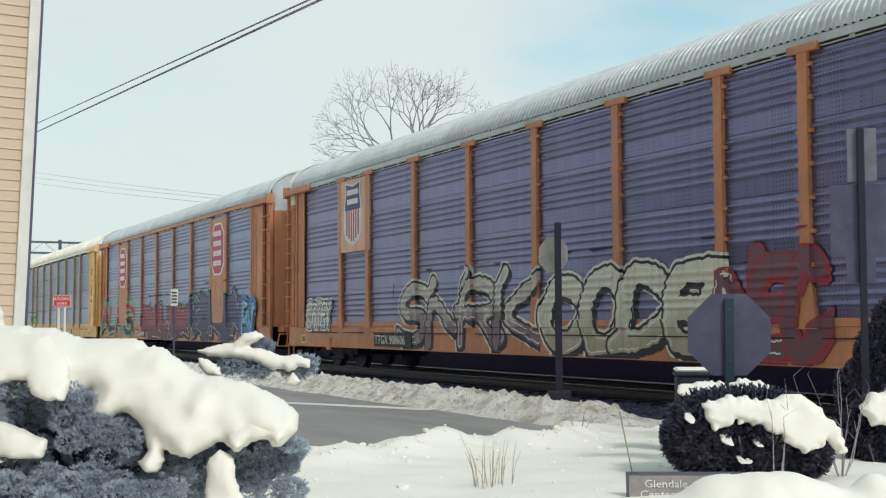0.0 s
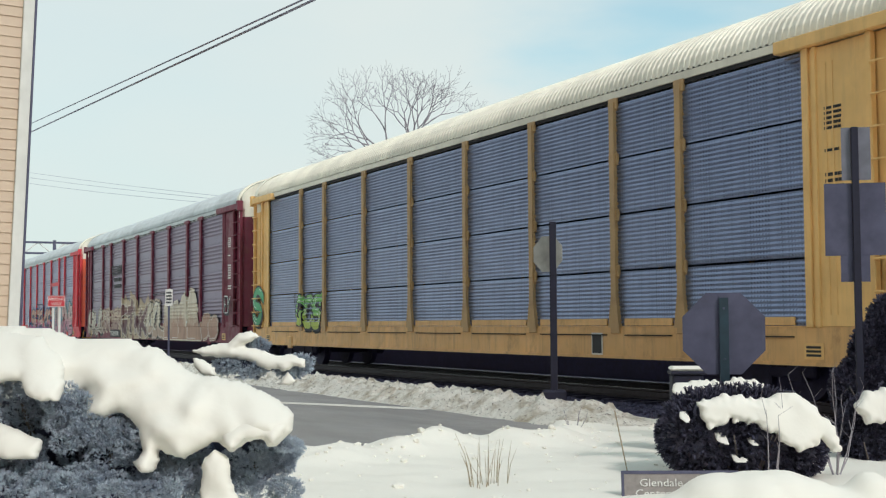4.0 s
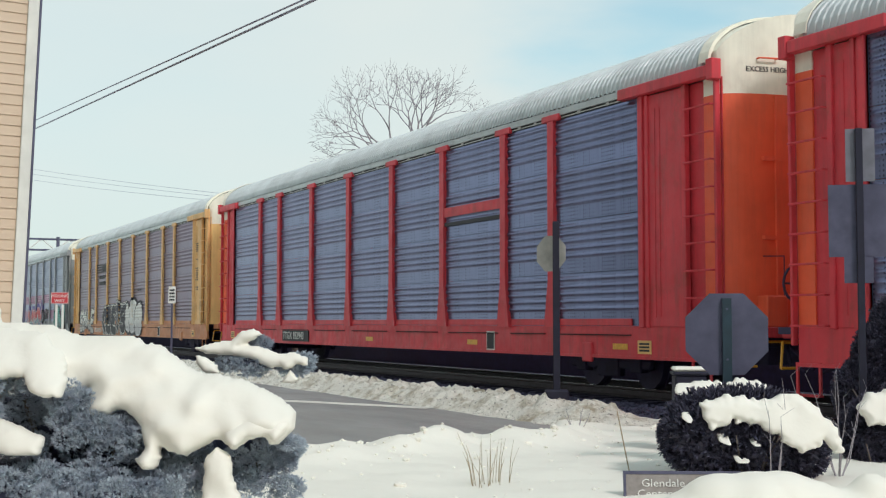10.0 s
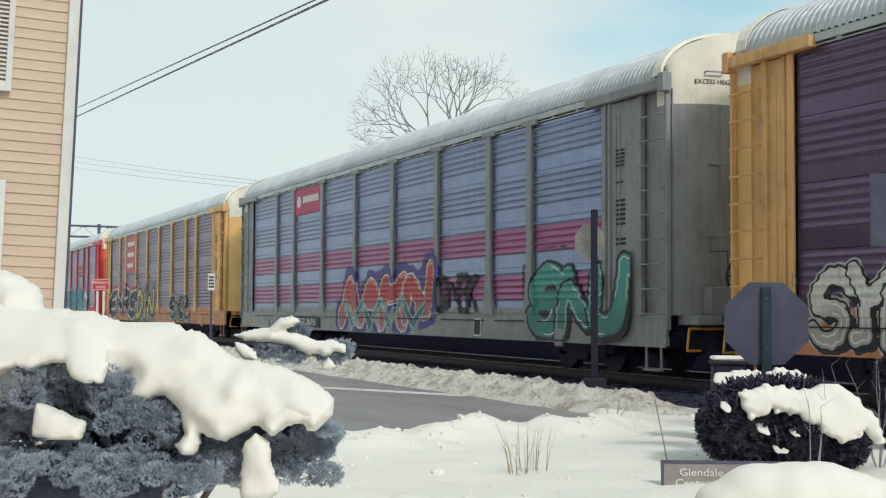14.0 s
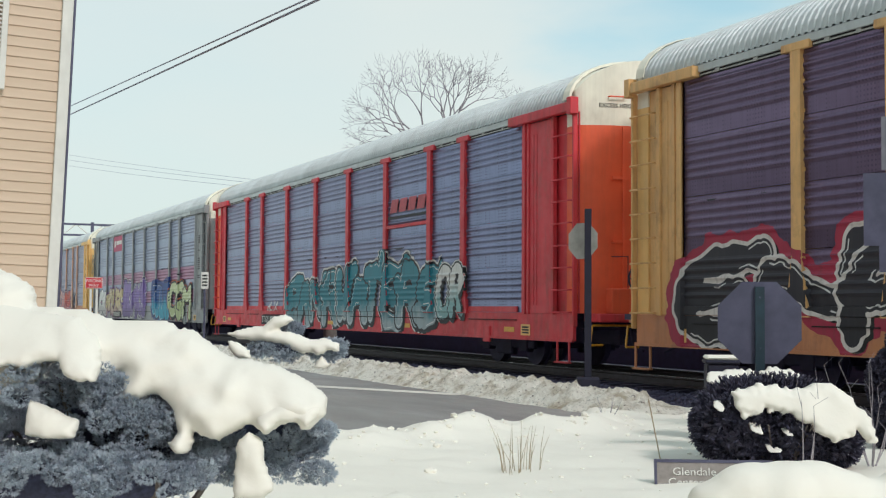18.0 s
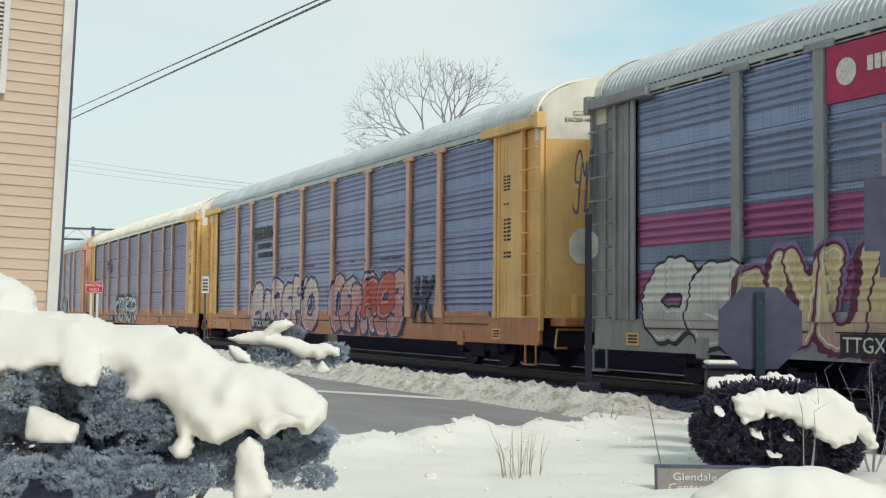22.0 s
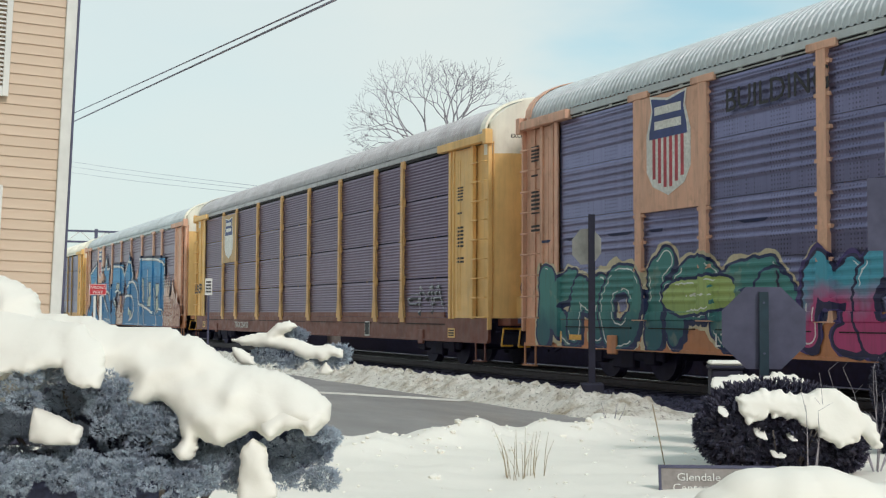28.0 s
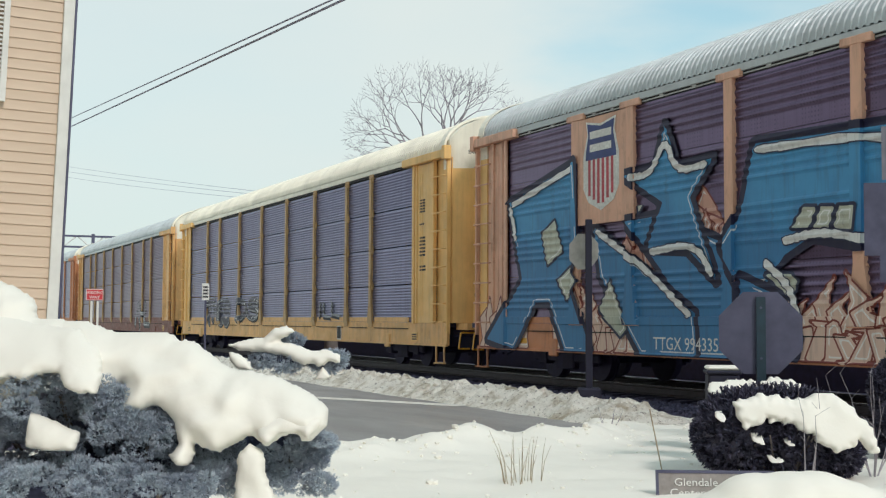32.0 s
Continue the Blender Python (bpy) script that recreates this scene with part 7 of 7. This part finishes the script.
part("snow_layer", mesh_of(box((-0.17, -0.17, 0.94), (0.17, 0.17, 0.985), 0.02)), "snow", bin_, "snow on the lid")


# ---- bare tree, wires, far gantry ----
def bare_tree(x, y, forks, seed, trunk_h):
    """Trunk behind the train, from whose forks long limbs fan out and arch upwards."""
    rnd = random.Random(seed)
    t = thing("bare_tree", "leafless winter tree with long fanned limbs and fine twigs", "tree", pose(x, y, -0.3, 0, 0, 64.5))
    rings, faces = [], []

    def limb(p, d, length, r, n, lift=0.05, wild=0.15, thin_=0.7):
        """A tapered, slightly crooked limb of n pieces."""
        made = []
        for i in range(n + 1):
            u = d.orthogonal().normalized()
            w = d.cross(u).normalized()
            rr = r * (1 - thin_ * i / n)
            base = len(rings)
            rings.extend(p + (u * math.cos(a * 1.2566) + w * math.sin(a * 1.2566)) * rr for a in range(5))
            if i:
                faces.extend((base - 5 + a, base - 5 + (a + 1) % 5, base + (a + 1) % 5, base + a) for a in range(5))
            made.append((p.copy(), d.copy(), rr))
            d = (d + Vector((rnd.uniform(-1, 1), rnd.uniform(-1, 1), rnd.uniform(-1, 1))) * wild + Vector((0, 0, lift))).normalized()
            p = p + d * length / n
        return made

    def grow(p, d, length, r, depth):
        """Limbs fork again and again at shallow angles, each fork shorter and thinner, with odd side twigs."""
        made = limb(p, d, length, r, 4 if depth < 3 else 3, 0.03, 0.19, 0.36)
        if depth == 5:
            return
        q, dd, rr = made[-1]
        for sgn in (-1, 1) if rnd.random() < 0.9 else (-1, 0.2, 1):
            turn_ = radians(sgn * rnd.uniform(9, 36))
            fork = Vector((dd.x * math.cos(turn_) + dd.z * math.sin(turn_), dd.y + rnd.uniform(-0.3, 0.3), dd.z * math.cos(turn_) - dd.x * math.sin(turn_))).normalized()
            grow(q, fork, length * rnd.uniform(0.66, 0.90), max(rr * 0.95, 0.0065), depth + 1)
        if depth > 1 and rnd.random() < 0.7:
            q, dd, rr = made[1]
            side = Vector((rnd.uniform(-1, 1), rnd.uniform(-0.7, 0.7), rnd.uniform(-0.3, 0.8))).normalized()
            limb(q, (dd * 0.8 + side * 0.7).normalized(), length * 0.75, 0.0065, 3, 0.05, 0.12)

    limb(Vector((0, 0, 0)), Vector((0, 0, 1)), trunk_h, 0.30, 8, 0.1, 0.03)
    for off, z, a0, a1, length, n in forks:
        limb(Vector((0, 0, trunk_h - 2.5)), Vector((off, 0, z - trunk_h + 2.5)).normalized(), math.hypot(off, z - trunk_h + 2.5), 0.14, 4, 0, 0.0)
    part("trunk", raw(list(rings), list(faces), "trunk", True), "bark", t)
    rings.clear(), faces.clear()
    for off, z, a0, a1, length, n in forks:
        for i in range(n):
            a = radians(a0 + (a1 - a0) * (i + rnd.uniform(0.2, 0.8)) / n)
            grow(Vector((off, 0, z)), Vector((math.sin(a), rnd.uniform(-0.35, 0.35), math.cos(a))).normalized(), length * rnd.uniform(0.85, 1.1), 0.050, 0)
    tagged(part("crown", raw(list(rings), list(faces), "crown"), "twig", t, "bare limbs and fine twigs"), kind="stuff")


bare_tree(-44.25, 20.3, ((0.30, 8.30, -30, 30, 0.92, 5), (-0.60, 7.95, -94, -24, 1.02, 5), (2.05, 8.5, 24, 40, 0.72, 1)), 12, 7.3)
bare_tree(-46.0, 16.4, ((0.0, 6.5, -60, 60, 0.22, 3),), 5, 6.1)


def wire(a, b, sag, r, label):
    """One cable: a thin tube that hangs between two ends."""
    a, b = Vector(a), Vector(b)
    v, f = [], []
    for i in range(25):
        k = i / 24
        q = a.lerp(b, k) - Vector((0, 0, 4 * sag * k * (1 - k)))
        d = (b - a).normalized()
        u = d.cross(Vector((0, 0, 1))).normalized()
        w = u.cross(d)
        v += [q + (u * math.cos(t * 1.2566) + w * math.sin(t * 1.2566)) * r for t in range(5)]
        if i:
            f += [(5 * i - 5 + t, 5 * i - 5 + (t + 1) % 5, 5 * i + (t + 1) % 5, 5 * i + t) for t in range(5)]
    tagged(part("overhead_wire", raw(v, f), "cable"), label, "wire", "overhead wires")


def utility_pole(x, y, top):
    p = thing("utility_pole", "weathered wooden utility pole carrying wires", "pole", pose(x, y, -0.3), "utility poles")
    part("shaft", tube((0, 0, 0), (0, 0, top + 0.5), 0.14, 0.10, 12), "bark", p)
    part("cross_arm", box((-0.06, -0.8, top + 0.05), (0.06, 0.8, top + 0.2)), "bark", p)


for a, b, r in (((-45.95, 4.5, 7.237), (-1.70, 4.5, 3.743), 0.011), ((-45.9, 4.5, 6.911), (-1.70, 4.5, 3.772), 0.015)):
    wire(a, b, 0.0, r, "thick black overhead cable")
for a, b in (((-119.45, 10.44, 15.98), (-46.72, 21.3, 5.67)), ((-119.4, 10.61, 15.45), (-46.92, 20.9, 5.64)), ((-117.62, 11.61, 14.6), (-50.66, 20.06, 5.98))):
    wire(a, b, 0.3, 0.010, "thin overhead wire far off")
for x, y, top in ((-45.8, 4.48, 7.2), (-1.7, 4.57, 3.8), (-119.2, 10.8, 15.8), (-48.0, 20.75, 5.8)):
    utility_pole(x, y, top)



def gantry():
    g = thing("signal_gantry", "slim steel signal gantry over the track far off", "gantry", pose(-107, 0, 0))
    for y in (10.2, 17.0):
        part("mast", box((-0.12, y - 0.12, -0.3), (0.12, y + 0.12, 8.2)), "sign_back", g)
    for z in (7.1, 8.0):
        part("beam", box((-0.1, 9.6, z - 0.08), (0.1, 19.5, z + 0.08)), "sign_back", g)
    for i in range(8):
        part("brace", tube((0, 10.2 + i * 1.1, 7.1 + 0.9 * (i % 2)), (0, 11.3 + i * 1.1, 8.0 - 0.9 * (i % 2)), 0.05), "trim_white", g)


gantry()


# ---- what moves ----
def motions():
    """The whole train runs past at about 50 km/h."""
    way = [(0, -21.9), (1, -8.64), (2, 4.27), (3, 18.23), (4, 31.11), (5, 44.39), (6, 57.7), (7, 71.24), (8, 84.42), (9, 98.03), (10, 111.28), (11, 124.9), (12, 138.08), (13, 151.79), (14, 165.34), (15, 178.91), (16, 192.5), (17, 206.11), (18, 219.73), (19, 233.36), (20, 247.31), (21, 260.28), (22, 274.58), (23, 288.32), (24, 301.33), (25, 315.4), (26, 329.1), (27, 342.8), (28, 356.45), (29, 370.33), (30, 383.74), (31, 397.48), (32, 410.83)]
    slack = (0.0, 0.05, 0.5, 0.7, 0.62, 0.65, 0.55, 0.45, -0.22, -0.55, -0.25, -0.5, -0.4, -0.57, -0.47, -0.75, -0.6, -0.7)          # couplings that stand a little open or shut
    for i, car in enumerate(TRAIN):
        walk(car, [(t, pose(x - PITCH * i + slack[min(i, len(slack) - 1)], TRACK_Y, 0)) for t, x in way])


motions()
